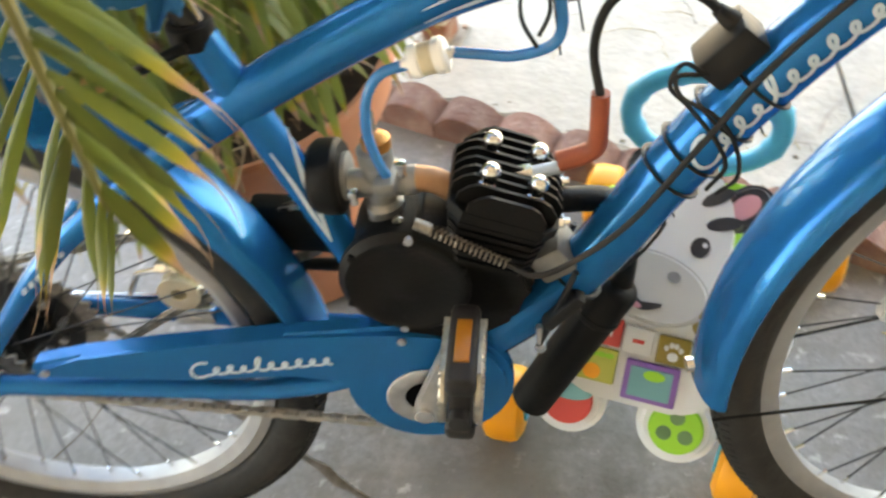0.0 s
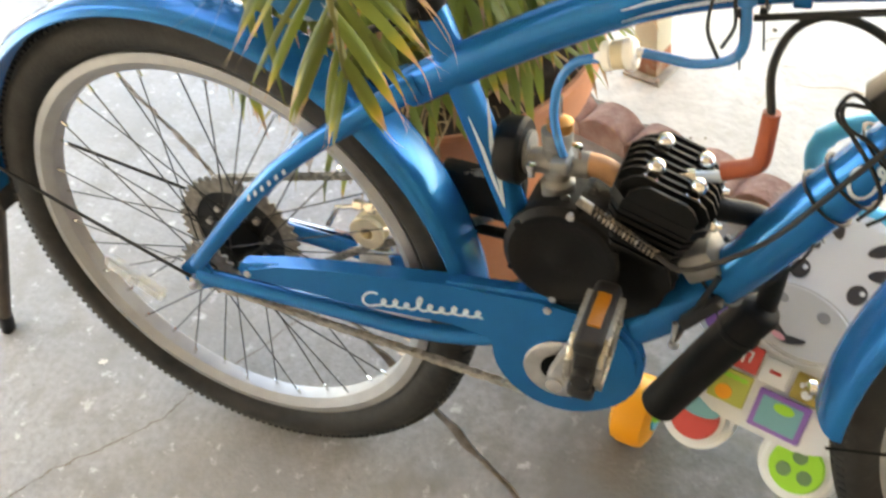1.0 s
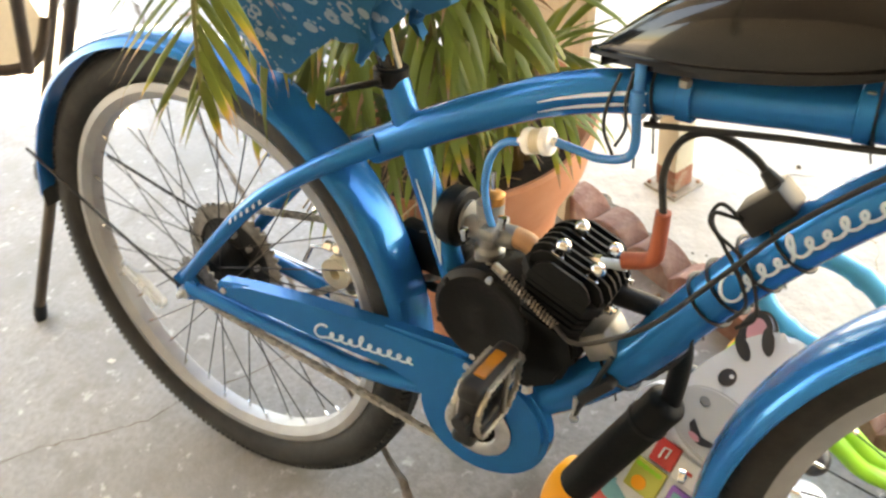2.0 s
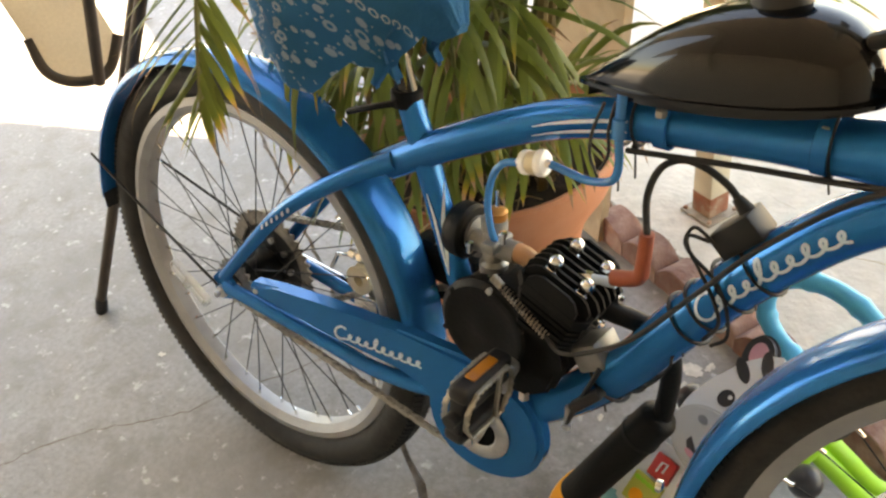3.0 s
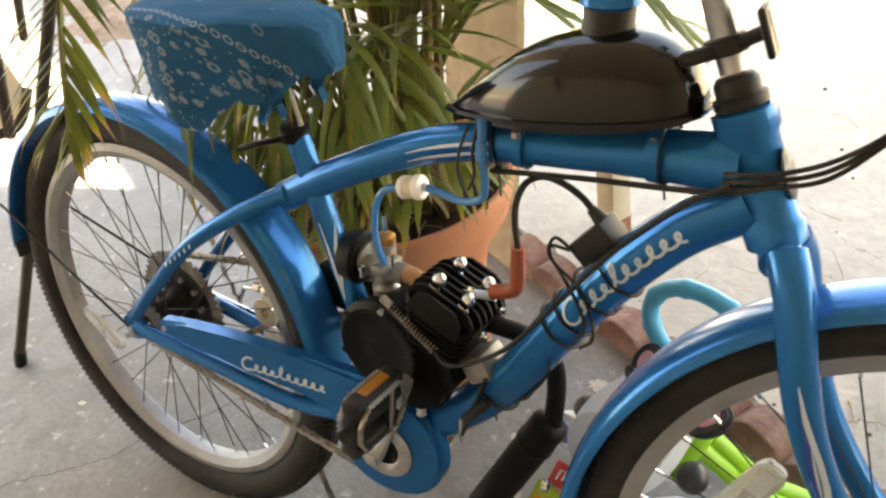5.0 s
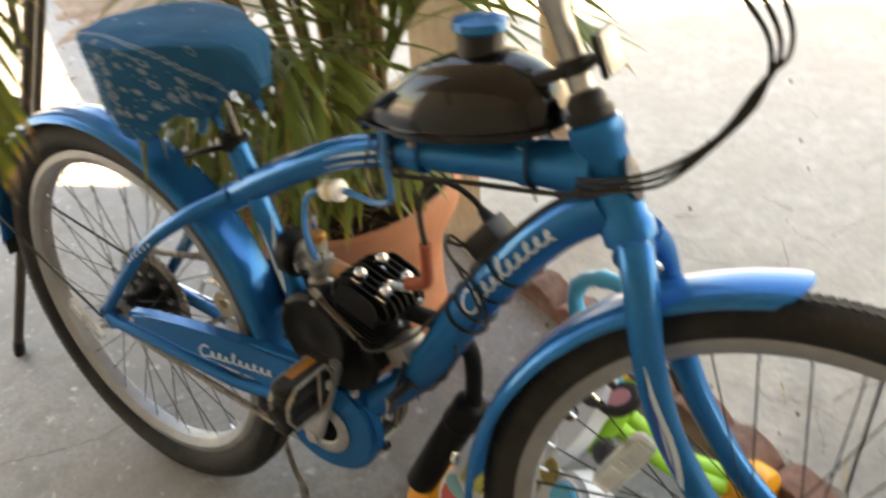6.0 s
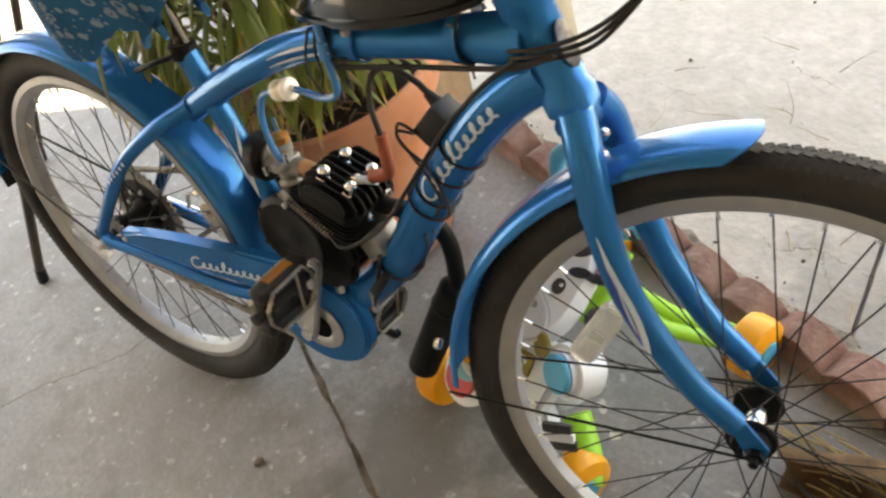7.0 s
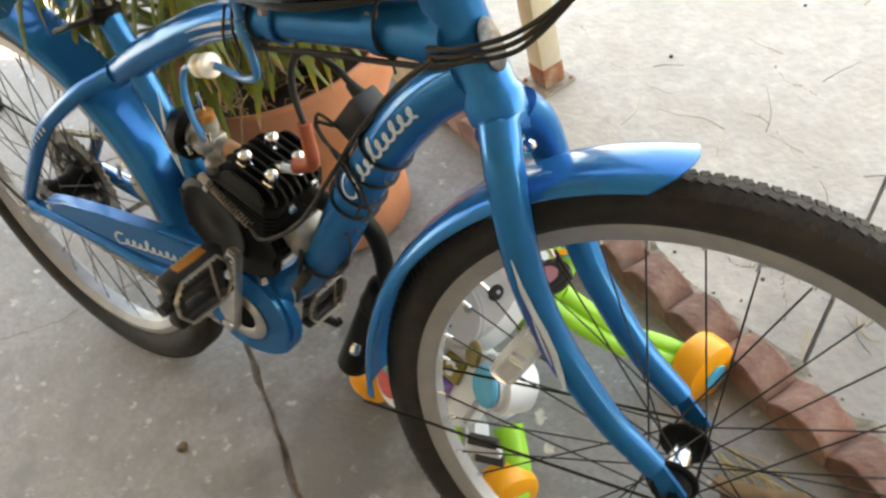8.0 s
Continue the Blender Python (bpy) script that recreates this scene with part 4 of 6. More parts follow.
bmesh.ops.transform(bm, matrix=m, verts=bm.verts)
block(bm, (0.030, 0.013, 0.013), m @ Matrix.Translation((-0.022, -0.010, -0.001)), 0.005)
sweep(bm, [m @ Vector((0.010, -0.008, 0.0)), m @ Vector((0.030, -0.010, 0.003))], 0.006, 10)
part("reflector_bracket", bm, PLASTIC, bike, local=STEER)
dish = part("front_reflector", boxed((0.006, 0.050, 0.040), m @ Matrix.Translation((0.034, -0.008, 0.004)), 0.0025), PLASTIC, bike, "black backed front reflector seen edge-on", STEER)
part("reflector_lens", boxed((0.004, 0.046, 0.036), m @ Matrix.Translation((0.039, -0.008, 0.004)), 0.0018), CLEAR, dish, "clear reflector lens")
# badge on the head tube
bm = lathe(bmesh.new(), [(0.001, 0.0), (0.017, 0.0), (0.018, 0.002), (0.014, 0.0035), (0.001, 0.004)], "X", (0, 0, 0), 24)
bmesh.ops.transform(bm, matrix=Matrix.Translation(HEAD_B.lerp(HEAD_T, 0.52) + Vector((0.0225, -0.004, 0.006))) @ Matrix.Rotation(radians(-21), 4, "Y") @ Matrix.Diagonal((1, 0.75, 1.25, 1)), verts=bm.verts)
part("head_badge", bm, BADGE, bike, "oval metal head badge")

# fuel tank: a teardrop shell with a seam flange
def tank():
    bm = bmesh.new()
    rows = []
    L, x0 = 0.256, 0.542
    for i in range(33):
        t = i / 32
        x = x0 + L * t
        # half width and height along the length: pointed behind, full ahead
        w = 0.053 * (math.sin(min(1, t / 0.66) * math.pi / 2) ** 0.85 if t < 0.66 else math.sqrt(max(0, 1 - ((t - 0.66) / 0.345) ** 2)) ** 0.8)
        h = 0.072 * (math.sin(min(1, t / 0.60) * math.pi / 2) ** 0.95 if t < 0.60 else max(0, 1 - ((t - 0.60) / 0.405) ** 2.6) ** 0.55)
        base = 0.767 + 0.040 * t
        row = []
        for k in range(17):
            a = math.pi * k / 16
            row.append(bm.verts.new((x, -max(w, 0.002) * math.copysign(abs(math.cos(a)) ** 0.75, math.cos(a)), base + max(h, 0.002) * math.sin(a) ** 0.8)))
        rows.append(row)
    for a, b in zip(rows, rows[1:]):
        for k in range(16):
            bm.faces.new((a[k], a[k + 1], b[k + 1], b[k]))
    for a, b in zip(rows, rows[1:]):
        bm.faces.new((a[0], b[0], b[16], a[16]))
    bm.faces.new(rows[0])
    bm.faces.new(rows[-1][::-1])
    return bm


tk = part("fuel_tank", tank(), GLOSS, bike, "glossy black teardrop fuel tank")
def flange(z0, z1, grow):
    bm = bmesh.new()
    lo, hi = [], []
    for i in range(60):
        a = 2 * math.pi * i / 60
        t = 0.5 + 0.5 * math.cos(a)
        w = 0.053 * (math.sin(min(1, t / 0.66) * math.pi / 2) ** 0.85 if t < 0.66 else math.sqrt(max(0, 1 - ((t - 0.66) / 0.345) ** 2)) ** 0.8) + grow
        x = 0.670 + (0.128 + grow) * math.cos(a)
        y = math.copysign(w, math.sin(a)) if abs(math.sin(a)) > 1e-6 else 0
        base = 0.767 + 0.040 * t
        lo.append(bm.verts.new((x, y, base + z0)))
        hi.append(bm.verts.new((x, y, base + z1)))
    bm.faces.new(lo)
    bm.faces.new(hi[::-1])
    for i in range(60):
        j = (i + 1) % 60
        bm.faces.new((lo[i], lo[j], hi[j], hi[i]))
    return bm


part("seam_flange", flange(-0.003, 0.001, 0.004), GLOSS, tk)
part("tank_base", flange(-0.012, -0.003, -0.008), GLOSS, tk)
part("filler_neck", lathe(bmesh.new(), [(0.020, 0.846), (0.0235, 0.850), (0.0235, 0.866), (0.0225, 0.868), (0.0235, 0.884), (0.022, 0.887)], "Z", (0.708, 0, 0), 28), PLASTIC, tk, "black plastic filler cap")
bm = lathe(bmesh.new(), [(0.0235, 0.882), (0.0275, 0.885), (0.0265, 0.893), (0.015, 0.896), (0.001, 0.896)], "Z", (0.708, 0, 0), 28)
for v in bm.verts:
    v.co.z += 0.002 * noise.noise(v.co * 60)
part("cap_cover", bm, BLUE, tk, "pale blue cover on the filler cap")
for x, z, r in ((0.630, 0.7445, 0.0228), (0.765, 0.7632, 0.0282)):
    part("tank_strap", lathe(bmesh.new(), [(r, -0.007), (r + 0.0022, -0.006), (r + 0.0022, 0.006), (r, 0.007)], "X", (x, 0, z), 28, closed=True), BLUE, tk)
    for s in (-1, 1):
        part("tank_stud", sweep(bmesh.new(), [(x, s * 0.016, z + 0.012), (x, s * 0.016, 0.790)], 0.003, 8), CHAIN, tk)
        part("strap_nut", lathe(bmesh.new(), [(0.0055, 0.0), (0.0055, 0.006), (0.003, 0.007)], "Z", (x, s * 0.0205, z + 0.012), 6), CHAIN, tk)

# ---- engine ----
C = Vector((0.375, 0, 0.927))                     # the cylinder's axis
FX = Vector((0.927, 0, -0.375))                   # across it, ahead
HC = Vector((0.550, 0.0, 0.557))                # middle of the head's top
EM = Matrix(((FX.x, 0, C.x, HC.x), (0, 1, 0, HC.y), (FX.z, 0, C.z, HC.z), (0, 0, 0, 1)))


def plate(w, d, t, cut, m, bm):
    """A flat fin with its corners cut."""
    pts = [(-w + cut, -d), (w - cut, -d), (w, -d + cut), (w, d - cut), (w - cut, d), (-w + cut, d), (-w, d - cut), (-w, -d + cut)]
    a = [bm.verts.new(m @ Vector((x, y, -t))) for x, y in pts]
    b = [bm.verts.new(m @ Vector((x, y, t))) for x, y in pts]
    bm.faces.new(a[::-1])
    bm.faces.new(b)
    for i in range(8):
        j = (i + 1) % 8
        bm.faces.new((a[i], a[j], b[j], b[i]))


bm = bmesh.new()
plate(0.046, 0.048, 0.005, 0.012, EM @ Matrix.Translation((0, 0, -0.020)), bm)
head = part("cylinder_head", bm, BLACK, bike, "black finned cylinder head")
for k in range(9):                                # upright cooling fins running across
    y = -0.046 + 0.0115 * k
    bm = bmesh.new()
    half = (0.032, 0.041, 0.046, 0.046, 0.046, 0.046, 0.046, 0.041, 0.032)[k]
    pr = [(-half, -0.018), (half, -0.018), (half, -0.006), (half - 0.008, 0.003), (half - 0.016, 0.006), (-half + 0.014, 0.006), (-half + 0.006, 0.001), (-half, -0.007)]
    a = [bm.verts.new(EM @ Vector((x, y - 0.0016, z))) for x, z in pr]
    b = [bm.verts.new(EM @ Vector((x, y + 0.0016, z))) for x, z in pr]
    bm.faces.new(a)
    bm.faces.new(b[::-1])
    for i in range(len(a)):
        j = (i + 1) % len(a)
        bm.faces.new((a[i], b[i], b[j], a[j]))
    part("fin", bm, BLACK, head, smooth=False)
for x in (-0.020, 0.020):
    for y in (-0.021, 0.021):
        bm = bmesh.new()
        lathe(bm, [(0.0098, -0.014), (0.0098, -0.001), (0.0102, 0.0), (0.0102, 0.002), (0.0084, 0.003), (0.0084, 0.010)], seg=6, center=(x, y, 0))
        ball(bm, 0.0082, Matrix.Translation((x, y, 0.0105)), 14, 10)
        bmesh.ops.transform(bm, matrix=EM, verts=bm.verts)
        part("head_nut", bm, CHROME, head, "polished domed nut")
bm = bmesh.new()
plate(0.034, 0.036, 0.038, 0.010, EM @ Matrix.Translation((0.003, 0, -0.062)), bm)
cyl = part("cylinder", bm, BLACK, bike)
for k in range(6):
    bm = bmesh.new()
    plate(0.0425 - 0.0012 * k, 0.0435 - 0.0008 * k, 0.0022, 0.010, EM @ Matrix.Translation((0.0009 * k, 0, -0.032 - 0.0085 * k)), bm)
    part("cooling_fin", bm, BLACK, cyl, smooth=False)
IM = Matrix.Translation((0.710, 0.0, 0.660)) @ Matrix.Rotation(radians(-47), 4, "Y")
# spark plug and its cable
P0, P1 = EM @ Vector((0.004, 0.0, -0.004)), EM @ Vector((0.030, 0.004, 0.010))
bm = sweep(bmesh.new(), [P0, P0.lerp(P1, 0.5)], 0.008, 6)
part("spark_plug", bm, CHROME, head)
part("plug_insulator", sweep(bmesh.new(), [P0.lerp(P1, 0.4), P1 + (P1 - P0) * 0.35], 0.0055, 14), WHITE, head)
part("plug_boot", tube([(0.588, 0.004, 0.562), (0.609, 0.004, 0.569), (0.618, 0.003, 0.577), (0.620, 0.002, 0.594), (0.621, 0.001, 0.627)], lambda t: 0.0088 - 0.0014 * t, 14), BOOT, bike, "red-brown rubber spark plug boot")
part("ignition_cable", tube([(0.621, 0.001, 0.624), (0.616, 0.002, 0.664), (0.625, 0.003, 0.696), (0.645, 0.003, 0.711), (0.668, 0.003, 0.709), (0.689, 0.003, 0.699), tuple(IM @ Vector((0.015, 0.002, 0.024)))], 0.0036, 10), RUBBER, bike)
# the ignition box on the down tube
part("ignition_box", boxed((0.046, 0.036, 0.027), IM, 0.003), PLASTIC, bike, "black plastic ignition box")
part("cable_gland", sweep(bmesh.new(), [IM @ Vector((0.015, 0.002, 0.012)), IM @ Vector((0.0145, 0.002, 0.028))], lambda t: 0.008 - 0.003 * t, 12), RUBBER, bike)
part("wire_loop", tube([(0.694, -0.018, 0.650), (0.676, -0.024, 0.664), (0.668, -0.022, 0.645), (0.682, -0.024, 0.628), (0.702, -0.026, 0.600), (0.712, -0.027, 0.575), (0.700, -0.026, 0.552)], 0.0018, 6), RUBBER, bike)
part("wire_loop", tube([(0.690, -0.020, 0.652), (0.672, -0.026, 0.655), (0.676, -0.026, 0.638), (0.700, -0.028, 0.622), (0.716, -0.029, 0.598), (0.722, -0.028, 0.566), (0.708, -0.026, 0.548)], 0.0018, 6), RUBBER, bike)
# crankcase: a round clutch cover, a drum behind it and the front mount
bm = bmesh.new()
lathe(bm, [(0.052, 0.055), (0.056, 0.045), (0.056, -0.016), (0.058, -0.018), (0.058, -0.024), (0.061, -0.025), (0.061, -0.033), (0.054, -0.039), (0.047, -0.039), (0.045, -0.0375), (0.014, -0.0375), (0.012, -0.0382), (0.001, -0.0382)], "Y", (0.453, 0, 0.463), 48)
case = part("crankcase", bm, BLACK, bike, "matt black engine crankcase")
bm = prism(bmesh.new(), [(0.44, 0.435), (0.50, 0.418), (0.545, 0.424), (0.565, 0.45), (0.555, 0.50), (0.47, 0.535)], -0.036, 0.042)
bmesh.ops.bevel(bm, geom=bm.edges[:], offset=0.006, segments=2, affect="EDGES")
part("crankcase_body", bm, BLACK, case)
bm = prism(bmesh.new(), [(0.402, 0.470), (0.410, 0.424), (0.428, 0.396), (0.46, 0.384), (0.51, 0.388), (0.545, 0.410), (0.556, 0.44), (0.54, 0.475), (0.50, 0.505), (0.45, 0.51)], -0.036, -0.020)
bmesh.ops.bevel(bm, geom=bm.edges[:], offset=0.007, segments=2, affect="EDGES")
part("sprocket_cover", bm, BLACK, case)
for k in range(6):
    a = radians(20 + 60 * k)
    part("cover_screw", lathe(bmesh.new(), [(0.004, -0.034), (0.004, -0.0395), (0.001, -0.040)], "Y", (0.453 + 0.055 * math.cos(a), 0, 0.463 + 0.055 * math.sin(a)), 8), ALLOY if k in (1, 4) else BLACK, case)
bm = boxed((0.034, 0.046, 0.032), pose(0.580, 0, 0.468, 0, -32, 0), 0.004)
part("front_mount", bm, CASTING, case, "bare cast alloy front mount")
bm = bmesh.new()
block(bm, (0.012, 0.075, 0.05), pose(0.588, 0, 0.422, 0, 40, 0), 0.003)
for s in (-1, 1):
    sweep(bm, [(0.600, s * 0.031, 0.470), (0.565, s * 0.031, 0.375)], 0.003, 8)
part("mount_clamp", bm, PLASTIC, case)
for s in (-1, 1):
    part("mount_bolt", lathe(bmesh.new(), [(0.0025, -0.014), (0.0055, -0.012), (0.0055, -0.006), (0.003, -0.005), (0.003, 0.02)], "Z", (0.566, s * 0.031, 0.382), 8), ALLOY, case)
for p in ((0.508, -0.03, 0.383), (0.528, 0.01, 0.383)):
    part("case_bolt", lathe(bmesh.new(), [(0.007, 0.0), (0.007, 0.012), (0.003, 0.013)], "Z", p, 6), CHROME, case)
part("chain_shield", boxed((0.095, 0.026, 0.056), pose(0.342, 0.045, 0.468, 0, 6, 0), 0.006), BLACK, bike, "black shield over the drive chain")
part("rear_stud", sweep(bmesh.new(), [(0.315, 0.040, 0.421), (0.400, 0.030, 0.424)], 0.0065, 10), BLACK, bike)
# clutch cable with its spring and the long control cable
part("cable_stop", sweep(bmesh.new(), [(0.472, -0.044, 0.543), (0.485, -0.046, 0.537)], 0.0050, 10), CHAIN, bike)
helix = []
s0, s1 = Vector((0.484, -0.046, 0.537)), Vector((0.545, -0.050, 0.500))
ax = (s1 - s0).normalized()
e1 = ax.orthogonal().normalized()
e2 = ax.cross(e1)
for k in range(16 * 12 + 1):
    a = 2 * math.pi * k / 12
    helix.append(s0.lerp(s1, k / 192) + (e1 * math.cos(a) + e2 * math.sin(a)) * 0.0043)
part("clutch_spring", sweep(bmesh.new(), helix, 0.0010, 5), SPRING, bike, "dark steel clutch spring")
part("spring_core", sweep(bmesh.new(), [s0, s1], 0.0014, 6), RUBBER, bike)
part("clutch_cable", tube([(0.545, -0.050, 0.500), (0.567, -0.058, 0.494), (0.596, -0.056, 0.506), (0.640, -0.050, 0.540), (0.690, -0.040, 0.605), (0.735, -0.032, 0.665), (0.790, -0.030, 0.722), (0.835, -0.032, 0.757)], 0.0026, 8), RUBBER, bike)
# carburettor, air cleaner, intake
bm = bmesh.new()
lathe(bm, [(0.012, 0.505), (0.016, 0.507), (0.017, 0.525), (0.013, 0.530), (0.013, 0.566), (0.015, 0.568), (0.015, 0.582), (0.011, 0.585)], "Z", (0.438, 0.006, 0), 20)
sweep(bm, [(0.408, 0.006, 0.546), (0.470, 0.006, 0.548)], 0.013, 16)
block(bm, (0.018, 0.04, 0.014), pose(0.446, 0.0, 0.556), 0.003)
carb = part("carburettor", bm, CASTING, bike, "cast alloy carburettor")
part("carb_cap", lathe(bmesh.new(), [(0.0125, 0.583), (0.0125, 0.592), (0.009, 0.595), (0.004, 0.596), (0.001, 0.597)], "Z", (0.441, 0.006, 0), 16), BRASS, carb, "brass adjuster cap")
part("adjuster", sweep(bmesh.new(), [(0.441, 0.006, 0.594), (0.441, 0.006, 0.618)], 0.0026, 8), CHROME, carb)
for p in ((0.462, -0.012, 0.566), (0.418, -0.014, 0.54), (0.452, -0.018, 0.51)):
    part("carb_screw", lathe(bmesh.new(), [(0.0035, 0), (0.0035, 0.010), (0.005, 0.010), (0.005, 0.014), (0.001, 0.015)], "Z", p, 8), CHROME, carb)
part("air_cleaner", lathe(bmesh.new(), [(0.002, -0.016), (0.020, -0.016), (0.028, -0.013), (0.033, -0.007), (0.0335, 0.010), (0.030, 0.014), (0.01, 0.015)], "X", (0.392, 0.012, 0.550), 32), BLACK, bike, "round black air cleaner")
part("air_cleaner_plate", lathe(bmesh.new(), [(0.008, 0.0), (0.021, 0.0), (0.021, 0.004), (0.008, 0.006)], "X", (0.4068, 0.012, 0.550), 32), CASTING, bike)
part("intake_pipe", tube([(0.468, 0.006, 0.549), (0.485, 0.006, 0.546), (0.502, 0.004, 0.534), (0.516, 0.002, 0.521)], lambda t: 0.0115 - 0.001 * t, 14), COPPER, bike, "copper-coloured intake pipe")
# fuel line, filter and petcock
part("petcock", lathe(bmesh.new(), [(0.004, 0.725), (0.0075, 0.727), (0.0075, 0.745), (0.005, 0.747), (0.005, 0.772)], "Z", (0.592, -0.020, 0), 10), HOSE, tk, "blue plastic fuel tap")
part("fuel_line", tube([(0.592, -0.021, 0.730), (0.594, -0.019, 0.698), (0.586, -0.016, 0.680), (0.560, -0.012, 0.671), (0.535, -0.010, 0.673), (0.513, -0.010, 0.676)], 0.0042, 10), HOSE, bike, "translucent blue fuel hose")
part("fuel_line", tube([(0.482, -0.010, 0.668), (0.460, -0.010, 0.661), (0.446, -0.010, 0.642), (0.440, -0.010, 0.610), (0.444, -0.010, 0.580), (0.448, -0.006, 0.560)], 0.0042, 10), HOSE, bike, "translucent blue fuel hose")
m = Matrix.Translation((0.497, -0.010, 0.672)) @ Matrix.Rotation(radians(-12), 4, "Y") @ Matrix.Diagonal((0.80, 0.95, 0.95, 1))
bm = lathe(bmesh.new(), [(0.004, -0.026), (0.005, -0.019), (0.0125, -0.017), (0.0135, -0.014), (0.0135, -0.008), (0.0125, -0.007), (0.0125, 0.007), (0.0145, 0.008), (0.0145, 0.015), (0.0125, 0.018), (0.005, 0.019), (0.004, 0.026)], "X", seg=24)
bmesh.ops.transform(bm, matrix=m, verts=bm.verts)
filt = part("fuel_filter", bm, FROST, bike, "frosted plastic in-line fuel filter")
bm = lathe(bmesh.new(), [(0.0128, -0.006), (0.0129, 0.006)], "X", seg=20)
bmesh.ops.transform(bm, matrix=m, verts=bm.verts)
part("filter_paper", bm, CREAM, filt)
# exhaust
part("exhaust_pipe", tube([(0.568, 0.010, 0.517), (0.590, 0.012, 0.515), (0.627, 0.028, 0.500), (0.645, 0.040, 0.470), (0.649, 0.046, 0.432), (0.645, 0.048, 0.374)], 0.0115, 14), BLACK, bike, "black bent exhaust pipe")
for s in (-1, 1):
    part("exhaust_nut", lathe(bmesh.new(), [(0.006, 0), (0.006, 0.008), (0.003, 0.009), (0.003, 0.013)], "X", (0.583, 0.000 + s * 0.020, 0.524 + s * 0.005), 6), CHROME, bike)
mu0, mu1 = Vector((0.645, 0.048, 0.378)), Vector((0.543, 0.044, 0.182))
part("muffler", sweep(bmesh.new(), [mu0, mu0.lerp(mu1, 0.03), mu0.lerp(mu1, 0.05), mu0.lerp(mu1, 0.95), mu0.lerp(mu1, 0.98), mu1], lambda t: 0.012 if t < 0.1 else (0.021 if t < 0.3 else (0.0235 if t < 0.8 else 0.018 if t < 0.95 else 0.010)), 26), BLACK, bike, "black cylindrical muffler")
bm = lathe(bmesh.new(), [(0.0242, -0.004), (0.0252, -0.003), (0.0252, 0.003), (0.0242, 0.004)], "Z", seg=26, closed=True)
bmesh.ops.transform(bm, matrix=Matrix.Translation(mu0.lerp(mu1, 0.22)) @ (mu1 - mu0).to_track_quat("Z", "Y").to_matrix().to_4x4(), verts=bm.verts)
part("muffler_band", bm, BLACK, bike)
# control cables: along the top tube and in a loop ahead of the head tube
part("tube_cable", tube([(0.598, -0.014, 0.714), (0.70, -0.017, 0.728), (0.78, -0.020, 0.737), (0.835, -0.026, 0.748), (0.872, -0.026, 0.764)], 0.003, 8), RUBBER, bike)
for k in range(3):
    d = 0.007 * (k - 1)
    part("control_cable", tube([(0.828, -0.030, 0.757 + d), (0.862, -0.028, 0.764 + d * 0.8), (0.905, -0.015, 0.778 + d), (0.945, -0.004, 0.815 + d * 0.4), (0.972, 0.004, 0.858 + d), (0.984 + d, 0.004, 0.892), (0.972 + d * 2, 0.0, 0.926), (0.935 + d * 3, -0.01, 0.97), (0.89, -0.02, 1.0 + d)], 0.0022, 8), RUBBER, bike)
# black ties round the tubes
def tie(center, axis, r, tail):
    bm = bmesh.new()
    c, ax = Vector(center), Vector(axis).normalized()
    e1 = Vector((0, 1, 0))
    e2 = ax.cross(e1)
    ring = [c + (e1 * math.cos(a) + e2 * math.sin(a)) * r for a in (2 * math.pi * k / 20 for k in range(21))]
    sweep(bm, ring, 0.0022, 6, 0.5)
    block(bm, (0.006, 0.006, 0.006), Matrix.Translation(c + Vector((0, -0.4 * r, -r))), 0.001)
    sweep(bm, [c + Vector((0, -0.4 * r, -r)), c + Vector((0.004, -0.5 * r, -r - tail))], 0.0018, 5, 0.5)
    part("cable_tie", bm, PLASTIC, bike)


tie((0.588, 0, 0.737), (1, 0, 0.2), 0.0225, 0.045)
tie((0.604, 0, 0.740), (1, 0, 0.15), 0.0225, 0.030)
tie((0.772, 0, 0.764), (1, 0, 0.05), 0.029, 0.012)
for x, z in ((0.735, 0.632), (0.712, 0.604), (0.690, 0.572), (0.676, 0.552), (0.600, 0.440)):
    tie((x, 0, z), (0.62, 0, 0.78), 0.0275, 0.010)
# brand mark along the down tube
bm = script((0, 0, 0), (1, 0, 0), (0.3, 0, 0.95), 9, 0.0235)
ln = [Vector(p) for p in spline(DOWN[:5][::-1], 12)]
lens = [0.0]
for a, b in zip(ln, ln[1:]):
    lens.append(lens[-1] + (b - a).length)
for v in bm.verts:                                # lay the strokes on the curved tube
    s = v.co.x * 1.04 + 0.132
    i = max(k for k in range(len(ln) - 1) if lens[k] <= max(0, s))
    t = (s - lens[i]) / (lens[i + 1] - lens[i])
    c0 = ln[i].lerp(ln[i + 1], t)
    d = (ln[i + 1] - ln[i]).normalized()
    nrm = Vector((-d.z, 0, d.x))
    ang = (v.co.z - 0.007) / 0.0262
    v.co = c0 + nrm * 0.0262 * math.sin(ang) + Vector((0, -0.0262 * math.cos(ang) + v.co.y * 0.6, 0))
part("brand_mark", bm, WHITE, bike, "white script-like brand mark")
